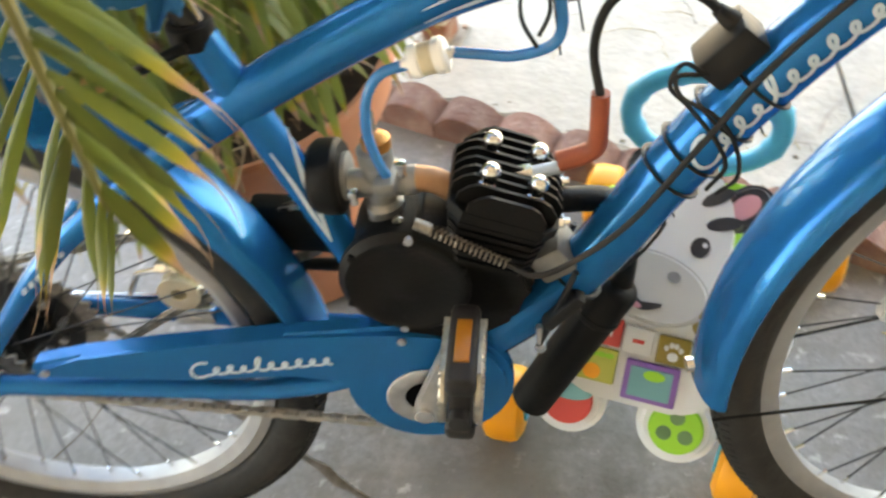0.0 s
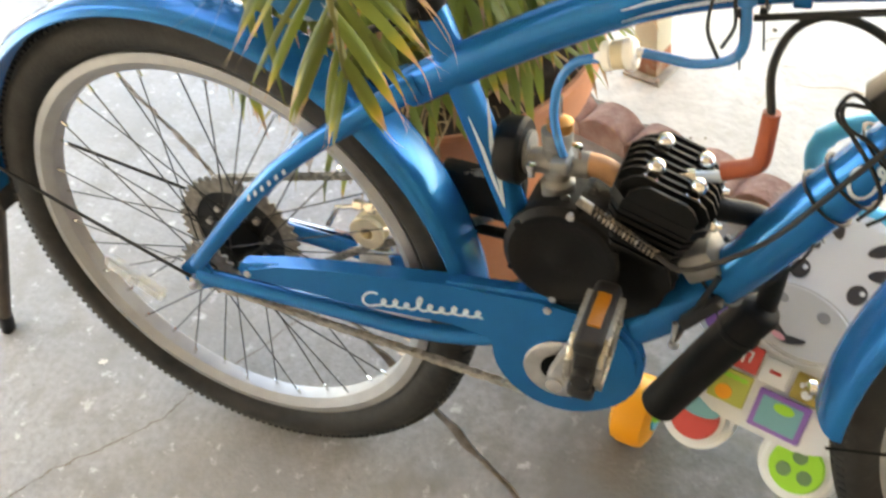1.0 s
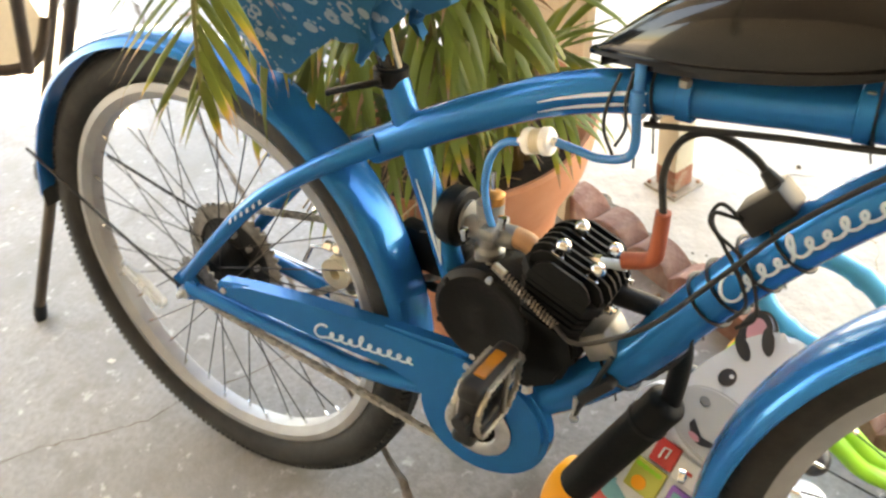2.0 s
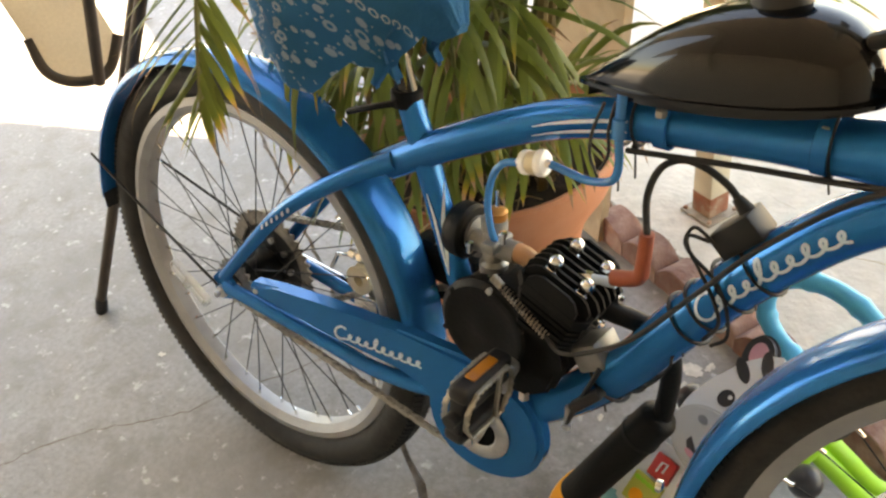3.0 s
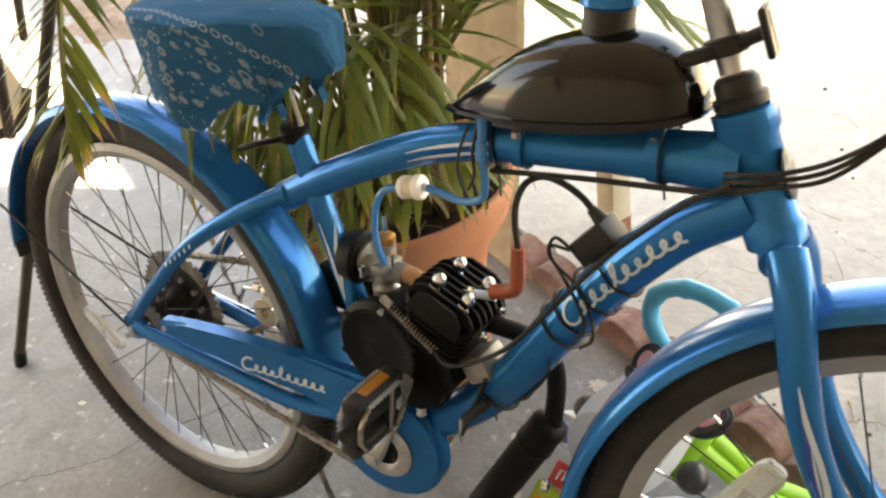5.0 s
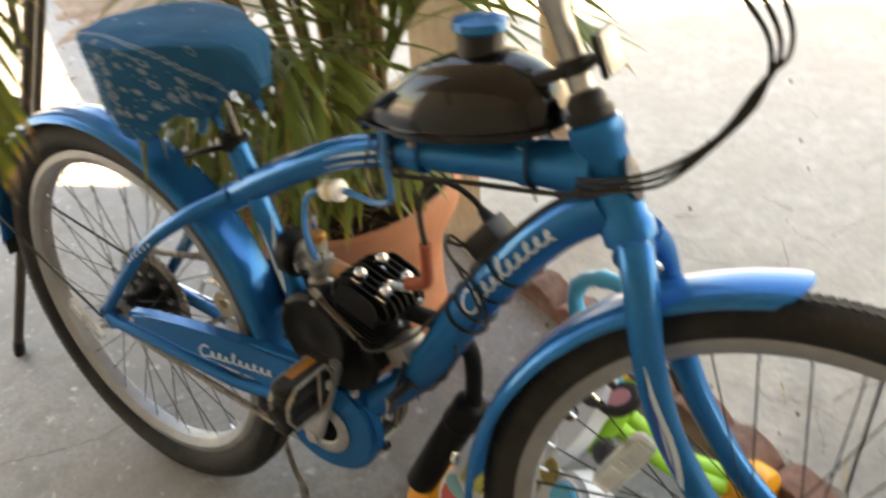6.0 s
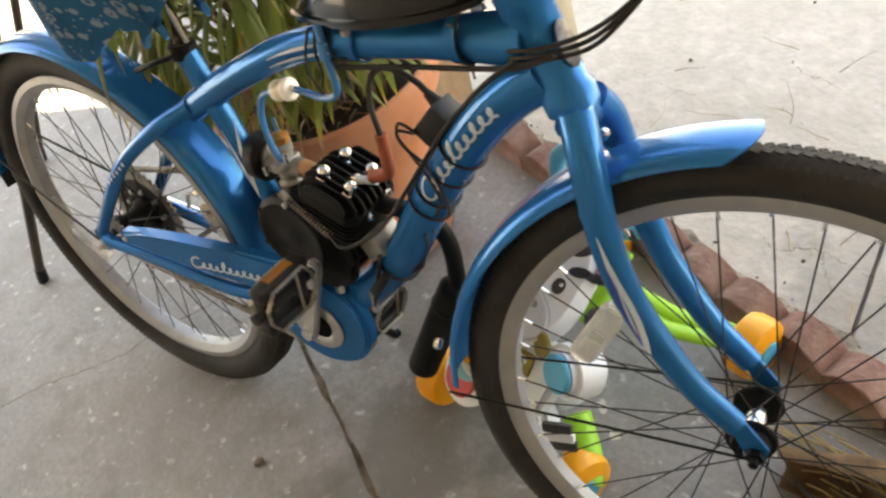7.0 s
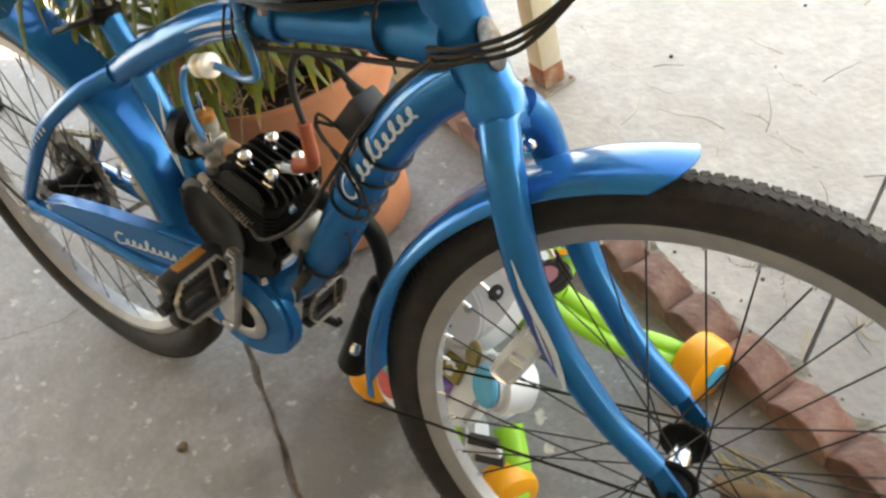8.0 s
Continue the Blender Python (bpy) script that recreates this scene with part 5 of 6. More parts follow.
# plain white bars standing for the lettering along the top tube, and on the stay
tl = on_tube(TOP, 0.0245)
for k in range(8):
    x = 0.640 + 0.0135 * k
    z = 0.7690 + 0.125 * (x - 0.64)
    part("decal", strip([(x - 0.0045, z - 0.001), (x, z), (x + 0.0045, z + 0.001)], [0.0015, 0.0015, 0.0015], tl), WHITE, bike, "white lettering bar")
sl = on_tube([(0.25, -0.038, 0.594), (0.16, -0.054, 0.533), (0.08, -0.058, 0.453)], 0.0110)
for k in range(6):
    t = k / 5
    x, z = 0.122 + 0.050 * t, 0.499 + 0.038 * t
    part("decal", strip([(x - 0.002, z - 0.002), (x, z), (x + 0.002, z + 0.002)], [0.003, 0.003, 0.003], sl), WHITE, bike, "small white lettering bar")
# loose wire loops below the down tube and long tie tails at the tank
for k in range(3):
    o = 0.004 * k
    part("wire_loop", tube([(0.672, -0.022 + o, 0.515), (0.668 - o, -0.014 + o, 0.496), (0.655 - o, -0.010 + o, 0.470 - o), (0.636, -0.010 + o, 0.448 - o), (0.618 + o, -0.014, 0.443), (0.606, -0.020, 0.448)], 0.0015, 6), RUBBER, bike)
for pts in ([(0.575, -0.020, 0.757), (0.568, -0.026, 0.730), (0.567, -0.026, 0.706), (0.576, -0.024, 0.684)], [(0.586, -0.020, 0.760), (0.584, -0.026, 0.735), (0.586, -0.026, 0.712), (0.578, -0.025, 0.693)]):
    part("tie_tail", tube(pts, 0.0016, 6, 6), PLASTIC, bike)


# ---- edging, pot, palm and the things of the yard ----
def edging_mesh(seed):
    """One scalloped edging brick: a humped top that runs straight from its front face to its back."""
    rnd = random.Random(seed)
    bm = bmesh.new()
    w, d = 0.0518, 0.029
    peak, tall = rnd.uniform(-0.10, 0.12), rnd.uniform(0.023, 0.028)
    rows = []
    for j in range(7):
        v = (-1, -0.93, -0.5, 0, 0.5, 0.93, 1)[j]
        row = []
        for i in range(13):
            u = -1 + 2 * i / 12
            q = (u - peak) / (0.97 - peak if u > peak else 0.97 + peak)
            z = 0.031 + tall * max(0, 1 - abs(q) ** 2.7) - (0.0022 if j in (0, 6) else 0)
            z += 0.0022 * noise.noise(Vector((u * 1.6 + seed * 7, v * 1.6, seed))) + 0.0012 * noise.noise(Vector((u * 7 + seed * 7, v * 7, seed)))
            row.append(bm.verts.new((u * w, v * d + 0.0016 * noise.noise(Vector((u * 3, seed * 3.3, v))), z)))
        rows.append(row)
    for a, b in zip(rows, rows[1:]):
        for i in range(12):
            bm.faces.new((a[i], a[i + 1], b[i + 1], b[i]))
    rim = rows[0] + [r[-1] for r in rows[1:]] + rows[-1][-2::-1] + [r[0] for r in rows[-2:0:-1]]
    low = [bm.verts.new((p.co.x, p.co.y * 1.04, -0.01)) for p in rim]
    for k in range(len(rim)):
        j = (k + 1) % len(rim)
        bm.faces.new((rim[k], low[k], low[j], rim[j]))
    bm.faces.new(low)
    bmesh.ops.recalc_face_normals(bm, faces=bm.faces)
    me = bpy.data.meshes.new("edging_brick")
    bm.to_mesh(me)
    bm.free()
    me.shade_smooth()
    me.set_sharp_from_angle(angle=radians(38))
    me.materials.append(BRICK)
    return me


EDGING = [edging_mesh(k) for k in range(4)]
for k in range(-6, 22):
    c = EDGE_A + EDGE_D * (0.028 + 0.1045 * k) + EDGE_N * (-0.013 + 0.005 * noise.noise(Vector((k * 1.3, 0, 0))))
    ob = new("edging_brick", EDGING[k % 4])
    ob.matrix_world = pose(c.x, c.y, 0.001, 3 * noise.noise(Vector((k * 2.1, 5, 0))), 0, math.degrees(math.atan2(EDGE_D.y, EDGE_D.x)) + 4 * noise.noise(Vector((k * 1.7, 9, 0))))
    tagged(ob, "scalloped red clay edging brick along the patio", "brick", "edging bricks")

POT = Vector((0.175, 0.431, 0))
bm = lathe(bmesh.new(), [(0.002, 0.004), (0.117, 0.004), (0.124, 0.012), (0.128, 0.08), (0.131, 0.15), (0.139, 0.22), (0.151, 0.27), (0.174, 0.312), (0.192, 0.342), (0.203, 0.380), (0.209, 0.406), (0.210, 0.414), (0.206, 0.419), (0.198, 0.416), (0.192, 0.385), (0.182, 0.352), (0.140, 0.28), (0.11, 0.10), (0.002, 0.09)], "Z", (0, 0, 0), 72)
pot = thing("flower_pot", pose(POT.x, POT.y, 0.0), "large round terracotta flower pot holding a palm", "pot")
part("pot_wall", bm, TERRA, pot)
bm = bmesh.new()
rows = []
for i in range(13):
    r = 0.188 * i / 12
    rows.append([bm.verts.new((r * math.cos(a), r * math.sin(a), 0.352 + 0.012 * noise.noise(Vector((r * 30 * math.cos(a), r * 30 * math.sin(a), 2))))) for a in (2 * math.pi * k / 40 for k in range(40))])
for a, b in zip(rows[1:], rows[2:]):
    for k in range(40):
        bm.faces.new((a[k], a[(k + 1) % 40], b[(k + 1) % 40], b[k]))
part("soil", bm, SOIL, pot, "dark dry potting soil")


def leaf_material(name, green, dry):
    m = bpy.data.materials.new(name)
    m.use_nodes = True
    nt = m.node_tree
    b = nt.nodes["Principled BSDF"]
    b.inputs["Roughness"].default_value = 0.42
    at = nt.nodes.new("ShaderNodeAttribute")
    at.attribute_name = "along"
    geo = nt.nodes.new("ShaderNodeNewGeometry")
    add = nt.nodes.new("ShaderNodeMath")
    add.operation = "MULTIPLY_ADD"
    add.inputs[1].default_value, add.inputs[2].default_value = 0.34, -0.17
    nt.links.new(geo.outputs["Random Per Island"], add.inputs[0])
    su = nt.nodes.new("ShaderNodeMath")
    su.operation = "ADD"
    nt.links.new(at.outputs["Fac"], su.inputs[0])
    nt.links.new(add.outputs["Value"], su.inputs[1])
    ramp = nt.nodes.new("ShaderNodeValToRGB")
    e = ramp.color_ramp.elements
    e[0].position, e[0].color = 0.0, (*green, 1)
    e[1].position, e[1].color = 1.0, (0.34, 0.22, 0.15, 1)
    for pos, col in ((dry - 0.16, green), (dry - 0.06, (0.24, 0.22, 0.03)), (dry, (0.36, 0.24, 0.07)), (dry + 0.05, (0.31, 0.19, 0.125))):
        n = e.new(min(0.99, pos))
        n.color = (*col, 1)
    nt.links.new(su.outputs["Value"], ramp.inputs["Fac"])
    hs = nt.nodes.new("ShaderNodeHueSaturation")
    mr = nt.nodes.new("ShaderNodeMapRange")
    mr.inputs["To Min"].default_value, mr.inputs["To Max"].default_value = 0.6, 1.35
    nt.links.new(geo.outputs["Random Per Island"], mr.inputs["Value"])
    nt.links.new(mr.outputs["Result"], hs.inputs["Value"])
    nt.links.new(ramp.outputs["Color"], hs.inputs["Color"])
    nt.links.new(hs.outputs["Color"], b.inputs["Base Color"])
    tr = nt.nodes.new("ShaderNodeBsdfTranslucent")
    nt.links.new(hs.outputs["Color"], tr.inputs["Color"])
    mx = nt.nodes.new("ShaderNodeMixShader")
    mx.inputs["Fac"].default_value = 0.5
    nt.links.new(b.outputs["BSDF"], mx.inputs[1])
    nt.links.new(tr.outputs["BSDF"], mx.inputs[2])
    nt.links.new(mx.outputs["Shader"], nt.nodes["Material Output"].inputs["Surface"])
    return m


LEAF = leaf_material("palm_leaf", (0.160, 0.215, 0.055), 0.97)
LEAF_DRY = leaf_material("palm_leaf_drying", (0.115, 0.150, 0.030), 0.74)
STALK = material("palm_stalk", (0.16, 0.17, 0.05), 0.5, 0, 0.35, 25)
CANE = material("palm_cane", (0.24, 0.17, 0.07), 0.6, 0, 0.4, 18, bump=0.3)
STRAW = material("dry_straw", (0.36, 0.25, 0.14), 0.85, 0, 0.45, 40)


def leaflets(bm, layer, base, way, side, length, width, droop, rnd, wither=0.0):
    """One folded, drooping leaflet from base along way; a withered one ends in a thin curled thread."""
    n = 12 if wither else 7
    twist = Vector((rnd.uniform(-1, 1), rnd.uniform(-1, 1), rnd.uniform(-0.6, 1.0))) * wither
    down = Vector((0, 0, -1))
    p, d = base.copy(), way.normalized()
    rows = []
    curl = rnd.uniform(-0.25, 0.25)
    for i in range(n + 1):
        t = i / n
        w = width * (0.35 + 0.65 * math.sin(min(1, t * 2.6) * math.pi / 2)) * (1 - t ** 2.4)
        if wither and t > 0.58:
            w *= max(0.16, 1 - (t - 0.58) * 5)
        across = d.cross(down)
        across = across.normalized() if across.length > 1e-3 else side
        up = across.cross(d).normalized()
        across = (across * math.cos(curl * t * 2) + up * math.sin(curl * t * 2))
        row = [bm.verts.new(p + across * w * 0.5 + up * w * 0.16), bm.verts.new(p), bm.verts.new(p - across * w * 0.5 + up * w * 0.16)]
        for v in row:
            v[layer] = t
        rows.append(row)
        p = p + d * (length / n)
        if wither and t > 0.6:
            d = (d + twist * 0.35).normalized()
        d = (d + down * droop * (0.4 + t) / n * 2.2).normalized()
    for a, b in zip(rows, rows[1:]):
        for k in range(2):
            bm.faces.new((a[k], a[k + 1], b[k + 1], b[k]))


def frond(parent, line, pairs, length, mat, rnd, start=0.22, width=0.021, droop=0.9, spread=58, wither=0.0):
    """A palm frond: a stalk along line with a leaflet to each side."""
    pts = spline(line, 12)
    part("frond_stalk", sweep(bmesh.new(), pts, lambda t: 0.0055 * (1 - 0.8 * t) + 0.0006, 6), STALK, parent)
    bm = bmesh.new()
    layer = bm.verts.layers.float.new("along")
    n = len(pts) - 1
    for k in range(pairs):
        t = start + (1 - start) * (k + 0.5) / pairs
        f = t * n
        i = min(n - 1, int(f))
        p = pts[i].lerp(pts[i + 1], f - i)
        d = (pts[i + 1] - pts[i]).normalized()
        side = d.cross(Vector((0, 0, 1)))
        side = side.normalized() if side.length > 0.05 else Vector((1, 0, 0))
        lift = side.cross(d).normalized()
        u = (t - start) / (1 - start)
        size = length * (0.55 + 0.45 * math.sin(math.pi * min(1, 0.18 + u * 0.9))) * rnd.uniform(0.85, 1.1) * (1 - 0.35 * max(0, u - 0.75) * 4 * 0.6)
        for s in (-1, 1):
            a = radians(spread * (1 - 0.55 * u) + rnd.uniform(-7, 7))
            way = d * math.cos(a) + side * s * math.sin(a) + lift * rnd.uniform(0.05, 0.4)
            leaflets(bm, layer, p + d * rnd.uniform(-0.006, 0.006), way, side, size, width * rnd.uniform(0.8, 1.15), droop * rnd.uniform(0.6, 1.2), rnd, wither)
    part("frond_leaf", bm, mat, parent)


palm = thing("palm", pose(0, 0, 0), "bushy green areca palm with browning tips in a clay pot", "palm")
rnd = random.Random(11)
for k in range(16):
    a, r = rnd.uniform(0, 6.28), rnd.uniform(0.01, 0.10)
    b = POT + Vector((r * math.cos(a), r * math.sin(a), 0.315))
    h = rnd.uniform(0.25, 0.6)
    part("cane", tube([b, b + Vector((0.02 * math.cos(a), 0.02 * math.sin(a), h * 0.5)), b + Vector((0.06 * math.cos(a), 0.06 * math.sin(a), h))], lambda t: 0.009 - 0.003 * t, 8, 4), CANE, palm)
for k in range(23):
    a = 2.399 * k + rnd.uniform(-0.14, 0.14)
    L = rnd.uniform(0.55, 0.95)
    el = radians(rnd.uniform(56, 84) if k % 3 else rnd.uniform(36, 54))
    hd = Vector((math.cos(a), math.sin(a), 0))
    if hd.x < -0.2:                       # few reach far behind the saddle
        hd = Vector((hd.x * 0.35, abs(hd.y) + 0.2, 0)).normalized()
        el = max(el, radians(66))
    if hd.y < 0.15:                       # the side towards the bicycle grows up and back
        hd = Vector((hd.x, abs(hd.y) * 0.4 + 0.12, 0)).normalized()
        L *= 0.80
        el = max(el, radians(64))
    if hd.x > 0.1:
        hd = Vector((0.1 + 0.5 * (hd.x - 0.1), hd.y, 0)).normalized() * 0.85
        L *= 0.8
    b = POT + hd * 0.05 + Vector((0, 0, 0.32 + rnd.uniform(0.0, 0.30)))
    q1 = b + hd * L * 0.45 * math.cos(el) + Vector((0, 0, L * 0.50 * math.sin(el)))
    q2 = b + hd * L * 0.95 * math.cos(el * 0.85) + Vector((0, 0, L * 0.80 * math.sin(el)))
    q3 = q2 + hd * L * 0.30 + Vector((0, 0, -L * rnd.uniform(0.05, 0.22)))
    frond(palm, [b, q1, q2, q3], 13, rnd.uniform(0.20, 0.30), LEAF, rnd, 0.24, 0.0190, rnd.uniform(0.04, 0.30), 60)
for k in range(8):                        # fronds that spread towards the post
    a = radians(8 + 11 * k + rnd.uniform(-4, 4))
    hd = Vector((math.cos(a), math.sin(a), 0))
    L = rnd.uniform(0.50, 0.72)
    b = POT + hd * 0.05 + Vector((0, 0, 0.36 + rnd.uniform(0.0, 0.15)))
    frond(palm, [b, b + hd * L * 0.10 + Vector((0, 0, L * 0.5)), b + hd * L * 0.30 + Vector((0, 0, L * 0.86)), b + hd * L * 0.58 + Vector((0, 0, L * 0.92))], 13, rnd.uniform(0.20, 0.28), LEAF, rnd, 0.30, 0.0180, rnd.uniform(0.05, 0.30), 62)
for k in range(5):                        # low leaves hanging round the rim
    a = radians(-160 + 17 * k + rnd.uniform(-6, 6))
    hd = Vector((math.cos(a), math.sin(a), 0))
    b = POT + hd * 0.07 + Vector((0, 0, 0.36 + rnd.uniform(0, 0.12)))
    frond(palm, [b, b + hd * 0.06 + Vector((0, 0, 0.12)), b + hd * 0.13 + Vector((0, 0, 0.14)), b + hd * 0.19 + Vector((0, 0, 0.06))], 5, rnd.uniform(0.16, 0.22), LEAF if k % 3 else LEAF_DRY, rnd, 0.35, 0.017, 1.2, 44)
for k in range(6):                        # short drooping fronds over the rim
    a = radians(195 + 29 * k + rnd.uniform(-6, 6))
    hd = Vector((math.cos(a), math.sin(a), 0)) * (1.0 if k < 4 else 0.6)
    b = POT + hd * 0.05 + Vector((0, 0, 0.42 + rnd.uniform(0, 0.22)))
    L = rnd.uniform(0.15, 0.23)
    frond(palm, [b, b + hd * L * 0.4 + Vector((0, 0, 0.13)), b + hd * L * 0.8 + Vector((0, 0, 0.15)), b + hd * L * 1.05 + Vector((0, 0, 0.07))], 7, rnd.uniform(0.15, 0.21), LEAF if k % 4 else LEAF_DRY, rnd, 0.30, 0.0165, 1.1, 48)
for k in range(5):                        # arching fronds whose leaflets hang before the pot
    a = radians(235 + 22 * k + rnd.uniform(-5, 5))
    hd = Vector((math.cos(a), math.sin(a), 0))
    b = POT + hd * 0.03 + Vector((0, 0, 0.50 + rnd.uniform(0, 0.10)))
    L = rnd.uniform(0.20, 0.25) * (1.0 if k < 4 else 0.8)
    frond(palm, [b, b + hd * L * 0.35 + Vector((0, 0, 0.16)), b + hd * L * 0.8 + Vector((0, 0, 0.17)), b + hd * L * 1.1 + Vector((0, 0, 0.04))], 8, rnd.uniform(0.17, 0.22), LEAF, rnd, 0.40, 0.0150, 1.7, 40)
# the long frond that arches over the saddle towards the camera, and two behind it
frond(palm, [(0.15, 0.42, 0.40), (0.20, 0.34, 0.90), (0.29, 0.20, 1.13), (0.36, 0.06, 1.15), (0.402, -0.05, 1.07), (0.426, -0.105, 0.99), (0.444, -0.145, 0.925), (0.456, -0.170, 0.88)], 23, 0.104, LEAF_DRY, rnd, 0.60, 0.0062, 0.50, 60, 0.8)
frond(palm, [(0.12, 0.46, 0.40), (-0.08, 0.42, 0.90), (-0.30, 0.34, 1.08), (-0.50, 0.26, 1.02), (-0.62, 0.20, 0.86)], 24, 0.24, LEAF, rnd, 0.35, 0.021, 1.1, 55)
frond(palm, [(0.12, 0.48, 0.40), (-0.10, 0.52, 0.95), (-0.38, 0.52, 1.16), (-0.66, 0.48, 1.08), (-0.85, 0.45, 0.86)], 24, 0.24, LEAF, rnd, 0.35, 0.021, 1.1, 55)
for k in range(9):                        # fronds that lean out over the near rim
    a = radians(-112 + 15 * k + rnd.uniform(-5, 5))
    hd = Vector((math.cos(a), math.sin(a), 0))
    b = POT + hd * 0.075 + Vector((0, 0, 0.37 + rnd.uniform(0, 0.05)))
    frond(palm, [b, b + hd * 0.035 + Vector((0, 0, 0.10)), b + hd * 0.085 + Vector((0, 0, 0.15)), b + hd * 0.135 + Vector((0, 0, 0.12))], 6, rnd.uniform(0.13, 0.19), LEAF if k % 4 else LEAF_DRY, rnd, 0.25, 0.0145, 1.1, 50)
# dry roots and straw on the soil
bm = bmesh.new()
for k in range(160):
    a, r = rnd.uniform(0, 6.28), rnd.uniform(0.02, 0.12)
    p = POT + Vector((r * math.cos(a), r * math.sin(a), 0.356 + rnd.uniform(0, 0.02)))
    d = Vector((rnd.uniform(-1, 1), rnd.uniform(-1, 1), rnd.uniform(-0.1, 0.6))).normalized() * rnd.uniform(0.02, 0.055)
    sweep(bm, [p, p + d * 0.5 + Vector((0, 0, 0.008)), p + d], 0.0012, 4, caps=False)
for k in range(70):                       # withered strands that hang over the near rim
    a = radians(rnd.uniform(-175, -60))
    hd = Vector((math.cos(a), math.sin(a), 0))
    p = POT + hd * rnd.uniform(0.11, 0.17) + Vector((0, 0, 0.37 + rnd.uniform(0, 0.10)))
    q = Vector((rnd.uniform(-0.05, 0.05), rnd.uniform(-0.05, 0.05), 0))
    sweep(bm, spline([p, p + hd * 0.04 + q * 0.5 + Vector((0, 0, rnd.uniform(0.0, 0.05))), p + hd * 0.085 + q + Vector((0, 0, rnd.uniform(-0.05, 0.02)))], 4), 0.0013, 4, caps=False)
tagged(mesh_object("dry_straw", bm, STRAW), "tangle of dry palm straw on the pot's soil", "straw", kind="stuff")

# the steel post of the patio roof on its bolted base plate
post = thing("roof_post", pose(0.338, 0.906, 0.0, 0, 0, -20), "cream painted square steel post with a rusty foot", "post")
part("post_shaft", boxed((0.050, 0.050, 2.50), Matrix.Translation((0, 0, 1.256)), 0.003), POSTPAINT, post)
part("base_plate", boxed((0.084, 0.084, 0.006), Matrix.Translation((0, 0, 0.003)), 0.002), PLATE, post, "weathered steel base plate")
part("rust_band", boxed((0.0515, 0.0515, 0.05), Matrix.Translation((0, 0, 0.031)), 0.003), RUST, post, "rust-red band at the foot")
for x in (-1, 1):
    for y in (-1, 1):
        part("anchor_bolt", lathe(bmesh.new(), [(0.0045, 0.006), (0.0045, 0.011), (0.001, 0.012)], "Z", (x * 0.034, y * 0.034, 0), 6), RUST, post)
# a tall board that leans back over the edging behind the pot
lean = Vector((0.078, 0.104, 1)).normalized()
run = (Vector((EDGE_D.x, EDGE_D.y, 0)) - lean * lean.dot(Vector((EDGE_D.x, EDGE_D.y, 0)))).normalized()
face = lean.cross(run)
foot = Vector((0.198, 0.712, 0.003))
bd = thing("wooden_board", Matrix(((run.x, face.x, lean.x, foot.x), (run.y, face.y, lean.y, foot.y), (run.z, face.z, lean.z, foot.z), (0, 0, 0, 1))), "tall weathered tan board leaning behind the potted palm", "board")
bm = bmesh.new()
cols = []
for i in range(22):                       # worn long edges
    z = 1.05 * i / 21
    cols.append([bm.verts.new((x + 0.0035 * noise.noise(Vector((z * 9, x * 20, 1.5))), y, z)) for x, y in ((-0.24, -0.009), (0.0, -0.009), (0.0, 0.009), (-0.24, 0.009))])
for a, b in zip(cols, cols[1:]):
    for k in range(4):
        bm.faces.new((a[k], a[(k + 1) % 4], b[(k + 1) % 4], b[k]))
bm.faces.new(cols[0][::-1])
bm.faces.new(cols[-1])
part("board", bm, WOOD, bd, smooth=False)

# folding chair: slanted dark steel poles that cross, a curved front rail and a pale sling
chair = thing("folding_chair", pose(0, 0, 0), "dark steel folding chair with a pale sling seat", "chair")
POLE = Vector((0.366, 0.293, 0.883))
foot = Vector((-0.590, 0.004, 0.010))
for off in (Vector((0, 0, 0)), Vector((-0.42, 0.30, 0))):
    part("chair_pole", sweep(bmesh.new(), [foot + off, foot + off + POLE * 1.12], 0.0105, 10), DARKSTEEL, chair)
    part("pole_foot", sweep(bmesh.new(), [foot + off - Vector((0, 0, 0.01)), foot + off + POLE * 0.03], 0.0125, 10), PLASTIC, chair)
    part("cross_pole", sweep(bmesh.new(), [Vector((-0.530, 0.185, 0.47)) + off, Vector((-0.457, 0.203, 0.66)) + off, Vector((-0.36, 0.228, 0.915)) + off], 0.0105, 10), DARKSTEEL, chair)
part("seat_rail", tube([(-0.607, 0.130, 0.570), (-0.592, 0.126, 0.512), (-0.567, 0.150, 0.482), (-0.545, 0.192, 0.472), (-0.539, 0.224, 0.485), (-0.54, 0.26, 0.53)], 0.010, 10), DARKSTEEL, chair)
bm = bmesh.new()
lo = spline([(-0.609, 0.134, 0.568), (-0.594, 0.130, 0.515), (-0.569, 0.154, 0.488), (-0.548, 0.194, 0.478), (-0.542, 0.222, 0.49), (-0.543, 0.255, 0.53)], 6)
rows = []
for i in range(9):
    t = i / 8
    rows.append([bm.verts.new(Vector((p.x - 0.06 * t, p.y + 0.02 * t, p.z + (1.02 - p.z) * t)) + Vector((-0.015, -0.02, 0)) * math.sin(math.pi * t)) for p in lo])
for a, b in zip(rows, rows[1:]):
    for k in range(len(lo) - 1):
        bm.faces.new((a[k], a[k + 1], b[k + 1], b[k]))
bmesh.ops.solidify(bm, geom=bm.faces[:], thickness=0.003)
part("sling", bm, SLING, chair, "pale woven sling")

# dry twigs, straw and a pebble or two on the yard
def twig(name, pts, r, mat, label, category, group):
    return tagged(mesh_object(name, tube(pts, lambda t: r * (1.1 - 0.7 * t), 5, 4), mat), label, category, group)


